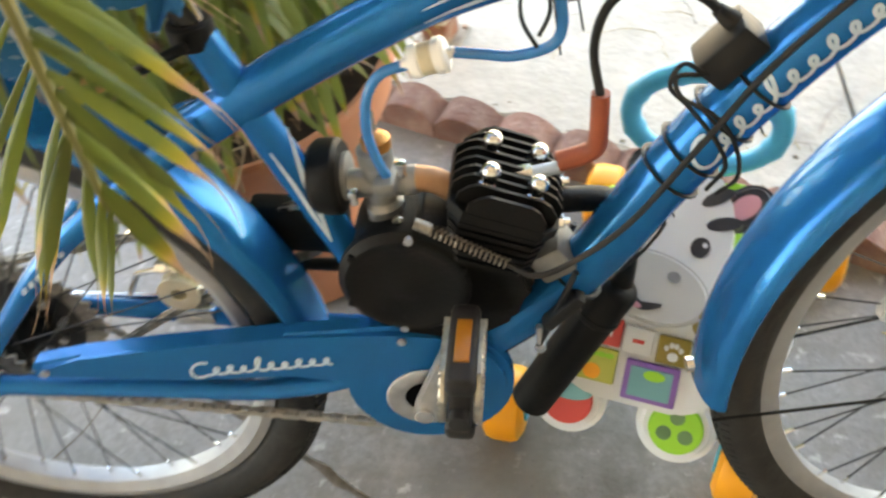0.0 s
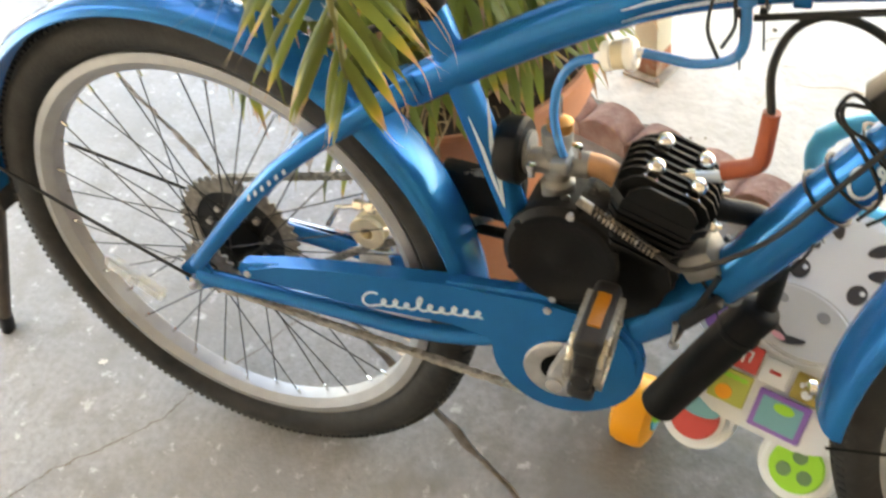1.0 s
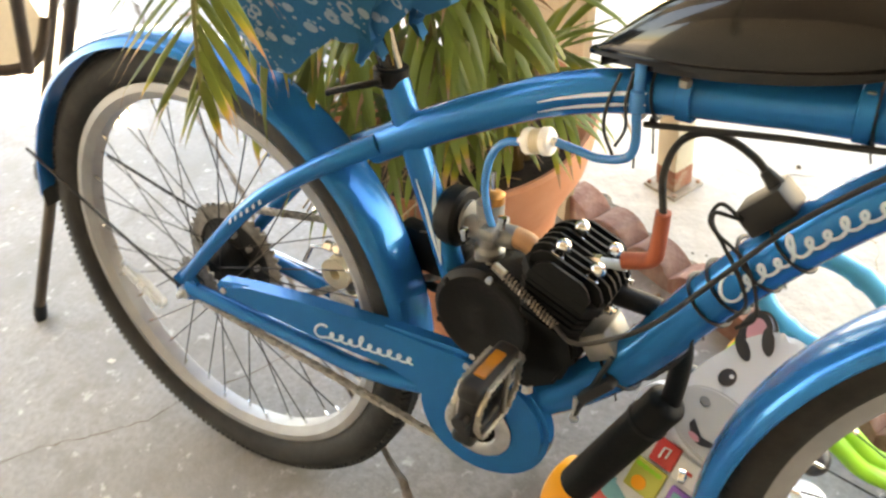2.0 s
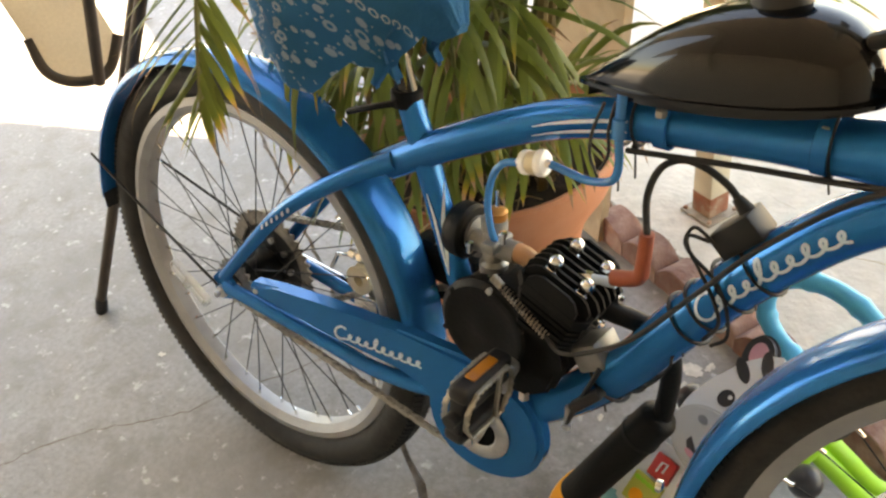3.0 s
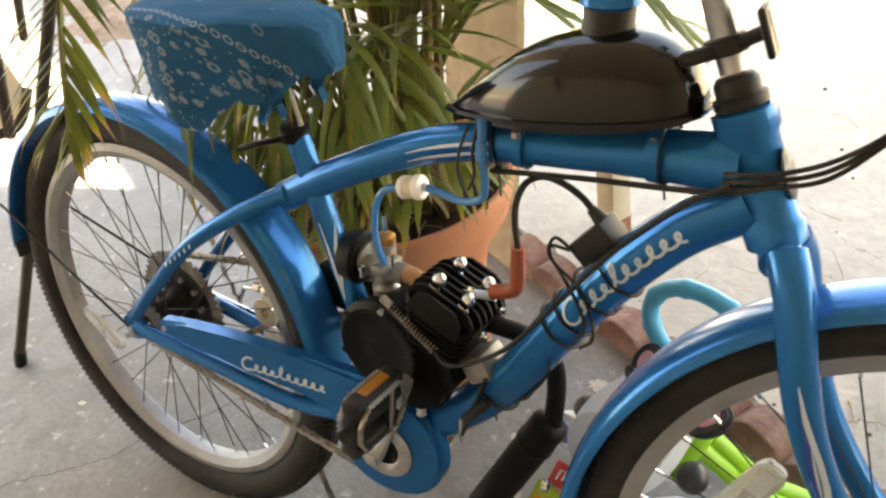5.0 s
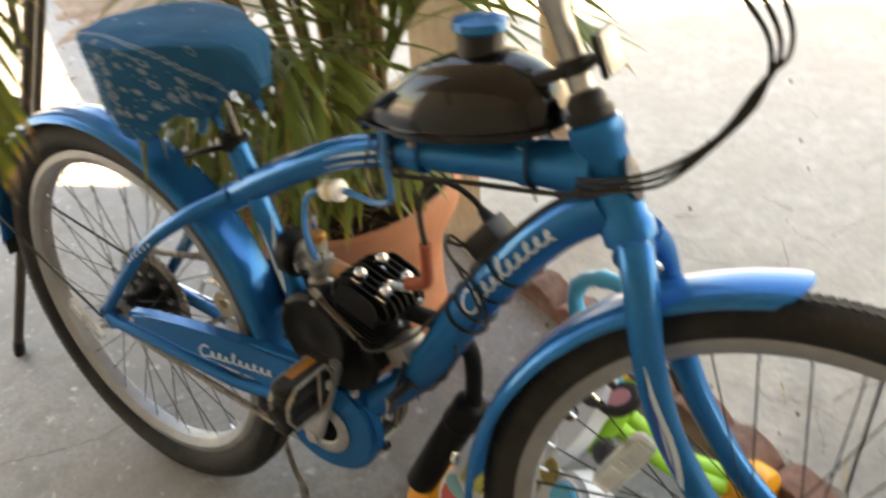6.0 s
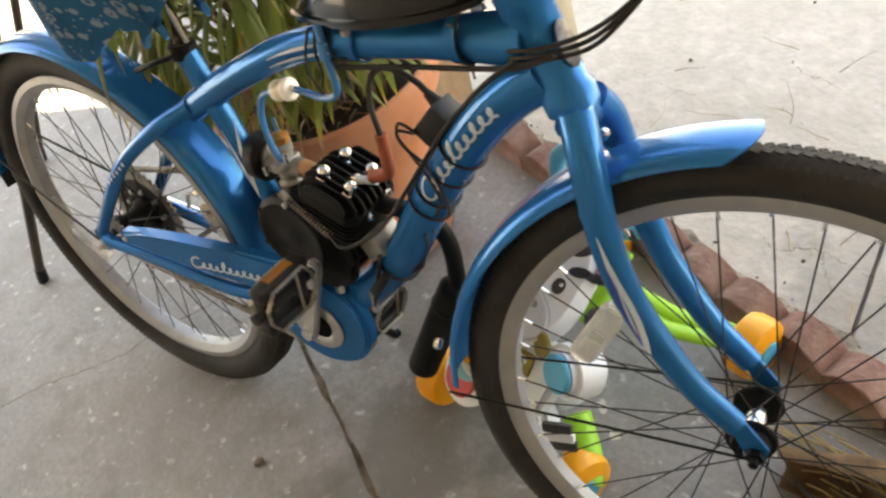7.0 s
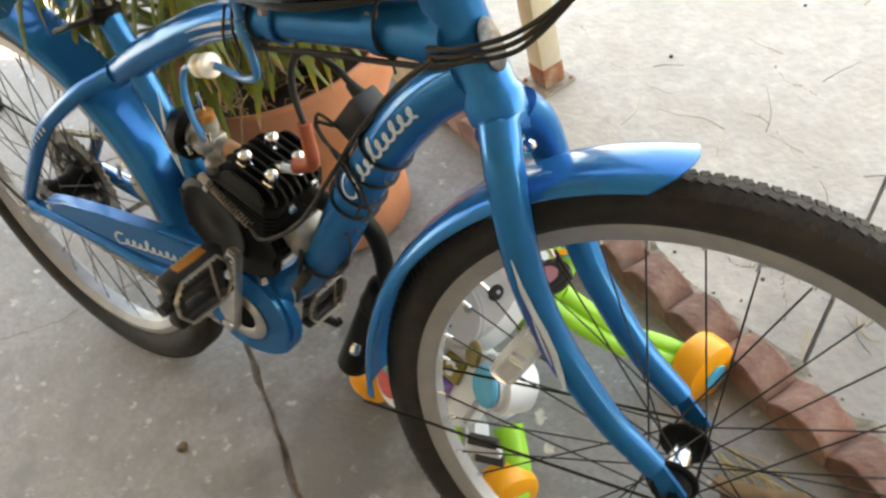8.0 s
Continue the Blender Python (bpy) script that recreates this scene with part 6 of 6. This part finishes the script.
rnd = random.Random(5)
for x, y in ((0.777, 0.974), (0.766, 0.946), (0.845, 0.900), (0.931, 0.645), (1.089, 0.56), (0.55, 1.03), (0.661, 0.901), (0.95, 0.80), (0.70, 1.15), (1.03, 0.88), (0.86, 1.12), (0.55, 0.90), (1.12, 0.62), (0.74, 0.86), (0.48, 1.30), (0.85, 1.38), (0.62, 1.55), (1.0, 0.70)):
    a, L = rnd.uniform(0, 3.14), rnd.uniform(0.03, 0.075)
    d = Vector((math.cos(a), math.sin(a), 0)) * L
    c = Vector((x, y, 0.0025))
    straw = rnd.random() < 0.5
    twig("dry_twig", [c - d, c - d * 0.3 + Vector((d.y, -d.x, 0)) * rnd.uniform(-0.14, 0.14) + Vector((0, 0, 0.002)), c + d * 0.4 + Vector((d.y, -d.x, 0)) * rnd.uniform(-0.14, 0.14), c + d], 0.0007, STRAWPALE if straw else TWIG, "thin dry palm straw lying on the concrete" if straw else "thin brown twig lying on the concrete", "twig", "dry twigs")
for x, y, r in ((0.540, 1.061, 0.005), (0.555, 1.67, 0.006), (0.668, 1.406, 0.005), (0.47, 1.33, 0.004), (0.82, 0.72, 0.003), (0.93, 0.60, 0.004), (0.44, 0.60, 0.005), (0.72, 1.3, 0.004), (0.263, -0.114, 0.010)):
    bm = ball(bmesh.new(), r, None, 8, 6)
    for v in bm.verts:
        v.co = v.co * (1 + 0.35 * noise.noise(v.co * 150 + Vector((x * 9, y, 0))))
        v.co.z *= 0.55
    ob = mesh_object("pebble", bm, TWIG)
    ob.matrix_world = pose(x, y, r * 0.42)
    tagged(ob, "small dark pebble on the concrete", "pebble", "pebbles")
# yellow straws by the edging and crumbs along the yard slab's broken rim
for line in (((0.884, 0.655), (0.893, 0.640), (0.900, 0.622), (0.908, 0.612)), ((1.026, 0.540), (1.030, 0.520), (1.033, 0.500), (1.041, 0.482)), ((1.078, 0.590), (1.090, 0.570), (1.104, 0.560), (1.120, 0.562)), ((1.130, 0.660), (1.140, 0.640), (1.132, 0.622), (1.118, 0.612))):
    twig("dry_twig", [(x, y, 0.0025) for x, y in line], 0.0014, STRAWPALE, "curled yellow palm straw lying on the concrete", "twig", "dry twigs")
bm = bmesh.new()
for k in range(150):
    p = EDGE_A + EDGE_D * rnd.uniform(0.10, 1.35) + EDGE_N * (0.022 + abs(rnd.gauss(0, 0.020)))
    r = rnd.uniform(0.0012, 0.0042)
    ball(bm, r, pose(p.x, p.y, r * 0.45, rnd.uniform(0, 40), 0, rnd.uniform(0, 360)) @ Matrix.Diagonal((1.0, rnd.uniform(0.5, 0.9), 0.6, 1)), 5, 4)
tagged(mesh_object("concrete_crumbs", bm, EDGESOIL, False), "loose concrete crumbs along the brick edging", "crumbs", kind="stuff")
# two curled, dried palm sheaths against the edging
def palm_sheath(m, length, radius, a0, a1, seed):
    bm = bmesh.new()
    rows = []
    for i in range(21):
        t = i / 20
        row = []
        for k in range(15):
            a = radians(a0 + (a1 - a0) * k / 14)
            r = radius * (0.55 + 0.5 * math.sin((0.12 + 0.8 * t) * math.pi)) * (1 + 0.16 * noise.noise(Vector((t * 5, k * 0.35, seed))))
            x = (t - 0.5) * length + 0.022 * noise.noise(Vector((k * 0.6, seed, 1))) * abs(2 * t - 1)
            row.append(bm.verts.new((x, r * math.cos(a), r * math.sin(a) + radius * 0.95)))
        rows.append(row)
    for a, b in zip(rows, rows[1:]):
        for k in range(14):
            bm.faces.new((a[k], a[k + 1], b[k + 1], b[k]))
    bmesh.ops.solidify(bm, geom=bm.faces[:], thickness=0.003)
    ob = mesh_object("palm_sheath", bm, HUSK)
    ob.matrix_world = m
    tagged(ob, "curled brown dried palm sheath beside the edging", "palm sheath", "palm sheaths")


palm_sheath(pose(1.155, 0.218, 0.016, 0, -8, 2), 0.25, 0.040, -125, 95, 2)
palm_sheath(pose(1.165, 0.150, 0.001, 0, 0, 4), 0.20, 0.030, -120, 60, 9)
bm = bmesh.new()
for k in range(26):
    p = Vector((1.085 + rnd.uniform(-0.09, 0.10), 0.262 + rnd.uniform(-0.05, 0.04), 0.004 + rnd.uniform(0, 0.02)))
    d = Vector((rnd.uniform(0.5, 1), rnd.uniform(-0.5, 0.2), rnd.uniform(-0.02, 0.10))).normalized() * rnd.uniform(0.05, 0.14)
    sweep(bm, [p, p + d * 0.5 + Vector((0, 0, 0.008)), p + d], 0.0016, 4)
tagged(mesh_object("dry_fibres", bm, STRAWPALE), "loose dry palm fibres on the concrete", "fibres", kind="stuff")

# flakes of old white paint on the slab
for k, (x, y, r) in enumerate(((0.506, 0.500, 0.020), (0.515, 0.457, 0.016), (0.530, 0.52, 0.010), (0.750, 0.220, 0.013), (0.789, 0.182, 0.010), (-0.365, 0.0, 0.008), (0.60, 0.42, 0.006), (0.43, 0.33, 0.007))):
    bm = bmesh.new()
    pts = [bm.verts.new((r * (1 + 0.75 * noise.noise(Vector((3 * math.cos(a), 3 * math.sin(a), k * 3.7)))) * math.cos(a), 0.7 * r * (1 + 0.75 * noise.noise(Vector((3 * math.cos(a), 3 * math.sin(a), k * 5.1)))) * math.sin(a), 0.0)) for a in (2 * math.pi * j / 22 for j in range(22))]
    f = bm.faces.new(pts)
    ext = bmesh.ops.extrude_face_region(bm, geom=[f])
    bmesh.ops.translate(bm, vec=(0, 0, 0.0008), verts=[g for g in ext["geom"] if isinstance(g, bmesh.types.BMVert)])
    ob = mesh_object("paint_flake", bm, FLAKE, False)
    ob.matrix_world = pose(x, y, 0.0003, 0, 0, 40 * k)
    tagged(ob, "flake of old white paint on the concrete", "paint flake", "paint flakes")

# a bed of bare dry earth beyond the chair, with a few leaves on it
EARTH = material("dry_earth", (0.30, 0.225, 0.16), 0.95, 0, 0.4, 22, bump=1.0, bump_scale=40, stain=(0.19, 0.135, 0.095), stain_scale=5)
rnd = random.Random(21)
bm = bmesh.new()
rim = []
for k in range(60):
    a = 2 * math.pi * k / 60
    w = 1 + 0.22 * noise.noise(Vector((math.cos(a) * 3, math.sin(a) * 3, 4.4)))
    rim.append(Vector((-2.05 + 0.95 * w * math.cos(a), 1.62 + 0.66 * w * math.sin(a), 0)))
mid = bm.verts.new((-2.05, 1.62, 0.03))
rows = [[bm.verts.new(mid.co.lerp(p, t) + Vector((0, 0, -0.03 * t * t + (0.012 * noise.noise(p * t * 9 + Vector((0, 0, t * 5))) if t < 1 else -0.002)))) for p in rim] for t in (0.25, 0.5, 0.75, 0.9, 1.0)]
for k in range(60):
    j = (k + 1) % 60
    bm.faces.new((mid, rows[0][k], rows[0][j]))
    for a, b in zip(rows, rows[1:]):
        bm.faces.new((a[k], b[k], b[j], a[j]))
tagged(mesh_object("earth_bed", bm, EARTH), "bare brown earth bed beyond the patio chair", "earth", kind="structure")
LITTER = material("leaf_litter", (0.24, 0.15, 0.08), 0.85, 0, 0.5, 40)
bm = bmesh.new()
for k in range(150):
    x, y = -2.05 + rnd.uniform(-0.95, 0.95), 1.62 + rnd.uniform(-0.68, 0.68)
    a, L, wd = rnd.uniform(0, 6.28), rnd.uniform(0.02, 0.06), rnd.uniform(0.005, 0.012)
    d, n = Vector((math.cos(a), math.sin(a), 0)), Vector((-math.sin(a), math.cos(a), 0))
    c, lift = Vector((x, y, 0.004 + 0.03 * max(0, 1 - ((x + 2.05) / 0.95) ** 2 - ((y - 1.62) / 0.66) ** 2))), rnd.uniform(0.0, 0.008)
    mid = [bm.verts.new(c + d * L * t + n * wd * s * (1 - (2 * t - 1) ** 2) ** 0.5 + Vector((0, 0, lift * (t * (1 - t) * 4) + abs(s) * wd * 0.2))) for t in (0.02, 0.3, 0.65, 0.98) for s in (-1, 0, 1)]
    for i in range(3):
        for j in range(2):
            bm.faces.new((mid[i * 3 + j], mid[i * 3 + j + 1], mid[i * 3 + j + 4], mid[i * 3 + j + 3]))
tagged(mesh_object("leaf_litter", bm, LITTER), "brown dry leaf litter on the bare earth", "leaves", kind="stuff")


# ---- the push walker toy ----
TM = Matrix(((0.971, 0.240, 0, 0.69), (-0.240, 0.971, 0, 0.12), (0, 0, 1, 0), (0, 0, 0, 1)))   # x to its side, y to its back
toy = thing("push_walker", TM, "white plastic toddler push walker with orange wheels", "toy")
CU = -0.021


def oval(rx, rz, depth, m, bm=None, seg=36, bevel=0.0):
    bm = bm or bmesh.new()
    a = [bm.verts.new((rx * math.cos(t), 0, rz * math.sin(t))) for t in (2 * math.pi * k / seg for k in range(seg))]
    f = bm.faces.new(a)
    ext = bmesh.ops.extrude_face_region(bm, geom=[f])
    vs = [g for g in ext["geom"] if isinstance(g, bmesh.types.BMVert)]
    bmesh.ops.translate(bm, vec=(0, depth, 0), verts=vs)
    if bevel:
        bmesh.ops.bevel(bm, geom=[e for e in bm.edges if abs(e.verts[0].co.y - e.verts[1].co.y) < 1e-6], offset=bevel, segments=3, affect="EDGES")
    bmesh.ops.transform(bm, matrix=m, verts=bm.verts)
    return bm


def facing(u, v, z, tilt=0, turn=0, roll=0):
    """A pose whose -y side faces the front, leaned back by tilt."""
    return pose(u, v, z, -tilt, 0, turn) @ Matrix.Rotation(radians(roll), 4, "Y")


HEADT = 62
hm = facing(-0.028, 0.124, 0.286, HEADT, -13) @ Matrix.Translation((0.007, 0.014, -0.003))
head_bm = bmesh.new()
pts = []
for k in range(48):
    t = 2 * math.pi * k / 48
    x, z = math.cos(t), math.sin(t)
    pts.append((x * (0.064 + 0.016 * max(0, -z + 0.25)), z * 0.094 - 0.005))
prism(head_bm, pts, -0.014, 0.020)
bmesh.ops.bevel(head_bm, geom=[e for e in head_bm.edges if abs(e.verts[0].co.y - e.verts[1].co.y) < 1e-6], offset=0.010, segments=4, affect="EDGES")
bmesh.ops.transform(head_bm, matrix=hm, verts=head_bm.verts)
panel = part("head_panel", head_bm, TOYWHITE, toy, "pale grey-white rounded plastic panel")
part("muzzle_patch", oval(0.066, 0.040, 0.010, hm @ Matrix.Translation((0.002, -0.0190, -0.057)), bevel=0.004), TOYGREY, panel, "grey oval patch")
for x, z, rx, rz, mat in ((-0.033, -0.003, 0.0105, 0.0115, TOYDARK), (0.034, 0.003, 0.0105, 0.0115, TOYDARK), (-0.028, -0.042, 0.0075, 0.005, TOYSHADE), (0.022, -0.038, 0.0075, 0.006, TOYSHADE)):
    spot = part("dark_spot", oval(rx, rz, 0.004, hm @ Matrix.Translation((x, -0.0212 if z < -0.02 else -0.0165, z))), mat, panel)
    if mat is TOYDARK:
        part("light_dot", oval(0.0028, 0.0028, 0.002, hm @ Matrix.Translation((x + 0.004, -0.0178, z + 0.004))), TOYWHITE, spot)
curve = [(-0.022 + 0.044 * k / 12, -0.074 - 0.011 * math.sin(math.pi * k / 12)) for k in range(13)]
bm = bmesh.new()
prism(bm, curve + [(0.022, -0.070), (0.0, -0.076), (-0.022, -0.066)], -0.0212, -0.0185)
bmesh.ops.transform(bm, matrix=hm, verts=bm.verts)
slot = part("curved_mark", bm, TOYDARK, panel, "dark curved mark with a pink patch")
part("pink_patch", oval(0.0085, 0.0035, 0.002, hm @ Matrix.Translation((-0.006, -0.0224, -0.0815))), TOYPINK, slot)
for x, z, r in ((0.030, 0.061, -44), (0.047, 0.036, -27), (-0.030, 0.061, 44), (-0.047, 0.036, 27)):
    part("dark_stripe", oval(0.0185, 0.0075, 0.026, hm @ Matrix.Translation((x, -0.0155, z)) @ Matrix.Rotation(radians(r), 4, "Y")), TOYDARK, panel)
for s in (-1, 1):
    ear = part("ear", oval(0.024, 0.032, 0.016, hm @ Matrix.Translation((s * 0.058, 0.004, 0.064)) @ Matrix.Rotation(radians(s * 35), 4, "Y"), bevel=0.005), TOYDARK, toy, "black and pink rounded ear")
    part("ear_patch", oval(0.012, 0.018, 0.003, hm @ Matrix.Translation((s * 0.058, 0.002, 0.064)) @ Matrix.Rotation(radians(s * 35), 4, "Y")), TOYPINK, ear)
# chest board with its buttons
bm2 = facing(-0.027, 0.020, 0.200, 48)
bm = bmesh.new()
pts = [(-0.075, 0.050), (0.075, 0.050), (0.092, 0.0), (0.085, -0.050), (0.05, -0.065), (-0.05, -0.065), (-0.085, -0.050), (-0.092, 0.0)]
prism(bm, pts, -0.004, 0.030)
bmesh.ops.bevel(bm, geom=bm.edges[:], offset=0.006, segments=2, affect="EDGES")
bmesh.ops.transform(bm, matrix=bm2, verts=bm.verts)
board = part("button_board", bm, TOYWHITE, toy)
for x, z, w, h, mat, lab in ((-0.040, 0.016, 0.032, 0.032, TOYRED, "red music button"), (-0.005, 0.013, 0.032, 0.030, TOYWHITE, "white button"), (0.034, 0.010, 0.036, 0.032, TOYOLIVE, "olive green button"), (-0.046, -0.024, 0.044, 0.040, TOYPICT, "yellow-green picture page"), (0.016, -0.032, 0.060, 0.046, TOYPURPLE, "purple framed picture flap")):
    p = boxed((w, 0.008, h), bm2 @ Matrix.Translation((x, -0.007, z)), 0.002)
    b = part("button", p, mat, board, lab)
    if mat is TOYPURPLE:
        part("flap_picture", boxed((w * 0.78, 0.002, h * 0.74), bm2 @ Matrix.Translation((x, -0.0118, z))), TOYTEAL, b)
        part("flap_patch", oval(0.012, 0.006, 0.002, bm2 @ Matrix.Translation((x + 0.003, -0.0135, z + 0.010))), TOYGREEN, b)
    if mat is TOYPICT:
        part("round_patch", oval(0.010, 0.009, 0.002, bm2 @ Matrix.Translation((x - 0.004, -0.0125, z - 0.008))), TOYORANGE, b)
        for i in range(4):
            part("leaf_patch", oval(0.005, 0.003, 0.002, bm2 @ Matrix.Translation((x - 0.014 + 0.009 * i, -0.0125, z + 0.013))), TOYGREEN, b)
    if mat is TOYRED:
        part("note_mark", sweep(bmesh.new(), [bm2 @ Vector((x - 0.004, -0.0122, z - 0.007)), bm2 @ Vector((x - 0.003, -0.0122, z + 0.007)), bm2 @ Vector((x + 0.005, -0.0122, z + 0.009)), bm2 @ Vector((x + 0.004, -0.0122, z - 0.004))], 0.0014, 6), TOYWHITE, b)
    if mat is TOYOLIVE:
        for i in range(4):
            part("pad_mark", oval(0.0026, 0.0032, 0.002, bm2 @ Matrix.Translation((x - 0.008 + 0.0052 * i, -0.0128, z + 0.003 + 0.004 * (i in (1, 2))))), TOYWHITE, b)
        part("pad_mark", oval(0.006, 0.005, 0.002, bm2 @ Matrix.Translation((x, -0.0128, z - 0.006))), TOYWHITE, b)
    if mat is TOYWHITE:
        part("dash_mark", boxed((0.013, 0.002, 0.004), bm2 @ Matrix.Translation((x, -0.0118, z))), TOYRED, b)
# two round activity drums at the feet
for u, v, z, mat in ((0.026, -0.030, 0.132, TOYGREEN), (-0.102, -0.026, 0.130, TOYRED)):
    dmx = facing(u, v, z, 45)
    drum = part("activity_drum", oval(0.046, 0.046, 0.045, dmx, bevel=0.009), TOYWHITE, toy, "white round activity drum")
    part("drum_face", oval(0.031, 0.031, 0.006, dmx @ Matrix.Translation((0, -0.006, 0)), bevel=0.002), mat, drum)
    if mat is TOYGREEN:
        for k in range(3):
            a = radians(90 + 120 * k)
            part("drum_bead", oval(0.0085, 0.0085, 0.003, dmx @ Matrix.Translation((0.014 * math.cos(a), -0.0068, 0.014 * math.sin(a)))), TOYBEAD, drum)
    else:
        part("drum_half", oval(0.030, 0.015, 0.003, dmx @ Matrix.Translation((0.0, -0.008, 0.016))), TOYTEAL, drum)
for i in range(3):
    part("dark_band", boxed((0.040, 0.010, 0.012), facing(0.090, -0.010, 0.115 + 0.024 * i, 35, 30)), TOYDARK if i != 1 else TOYWHITE, toy)
# the side drum with a blue face
dm2 = facing(0.078, 0.028, 0.238, 32, -14)
drum = part("side_drum", oval(0.039, 0.039, 0.058, dm2, bevel=0.009), TOYWHITE, toy, "white side drum")
part("drum_face", oval(0.027, 0.027, 0.008, dm2 @ Matrix.Translation((0, -0.007, 0)), bevel=0.002), TOYCYAN, drum)
part("drum_face", oval(0.016, 0.020, 0.006, dm2 @ Matrix.Translation((-0.045, -0.004, 0.012)), bevel=0.002), TOYOLIVE, drum)
dm3 = facing(-0.120, 0.075, 0.208, 40, 16)
drum = part("side_drum", oval(0.030, 0.034, 0.050, dm3, bevel=0.009), TOYWHITE, toy, "white side drum")
part("drum_face", oval(0.021, 0.024, 0.008, dm3 @ Matrix.Translation((0, -0.007, 0)), bevel=0.002), TOYPURPLE, drum)
part("drum_bead", oval(0.009, 0.009, 0.004, dm3 @ Matrix.Translation((0.003, -0.010, -0.006))), TOYORANGE, drum)
# body bridge, legs and wheels
part("body", tube([(-0.12, 0.03, 0.09), (-0.05, 0.05, 0.15), (CU, 0.06, 0.17), (0.025, 0.06, 0.155), (0.055, 0.05, 0.12)], 0.030, 14), TOYWHITE, toy)
for s, u1, v1 in ((-1, -0.140, 0.330), (1, 0.165, 0.300)):
    u0 = CU + s * 0.066
    for o in (-0.0125, 0.0125):
        part("leg_rail", tube([(u0, 0.180 + o, 0.238), (u0 + (u1 - u0) * 0.20, 0.198 + o, 0.200), (u0 + (u1 - u0) * 0.42, v1 - 0.066 + o, 0.135), (u0 + (u1 - u0) * 0.74, v1 - 0.024 + o, 0.092), (u1 - s * 0.006, v1 + o * 0.6, 0.064)], 0.0125, 12, 8, 0.75), TOYGREEN, toy, "lime green leg")
    part("foot_arm", tube([(CU + s * 0.09, 0.04, 0.11), (CU + s * 0.13, 0.01, 0.07), (CU + s * 0.150, -0.018, 0.055)], 0.022, 12, 6, 0.7), TOYGREEN, toy, "lime green foot")
for u, v, turn in ((-0.186, -0.018, 6), (0.108, -0.020, -6), (0.171, 0.310, 0), (-0.142, 0.340, 0)):
    w = part("toy_wheel", lathe(bmesh.new(), [(0.002, -0.026), (0.036, -0.026), (0.047, -0.020), (0.050, -0.012), (0.050, 0.012), (0.047, 0.020), (0.036, 0.026), (0.002, 0.026)], "X", (0, 0, 0), 32), TOYORANGE, toy, "chunky orange plastic wheel", local=pose(u, v, 0.051, 0, 0, turn))
    for s in (-1, 1):
        part("wheel_cap", lathe(bmesh.new(), [(0.020, s * 0.0255), (0.020, s * 0.029), (0.001, s * 0.030)], "X", (0, 0, 0), 24), TOYCYAN, w)
# handle: a ribbed blue ring behind the head
ring = []
for k in range(49):
    t = 2 * math.pi * k / 48
    ring.append((-0.012 + 0.083 * math.cos(t), 0.245 + 0.010 * math.sin(t), 0.346 + 0.062 * math.sin(t)))
part("handle", sweep(bmesh.new(), ring, lambda t: 0.0120 + 0.0022 * math.exp(-((t * 8) % 1 - 0.5) ** 2 * 90) , 14), TOYCYAN, toy, "sky blue plastic ring handle")
for s in (-1, 1):
    part("handle_arm", tube([(CU + s * 0.05, 0.12, 0.22), (CU + s * 0.06, 0.17, 0.245), (-0.018 + s * 0.05, 0.222, 0.268)], 0.016, 10), TOYGREEN, toy)
    part("pivot", ball(bmesh.new(), 0.021, Matrix.Translation((CU + s * 0.085, 0.125, 0.235)), 16, 10), TOYDARK, toy)
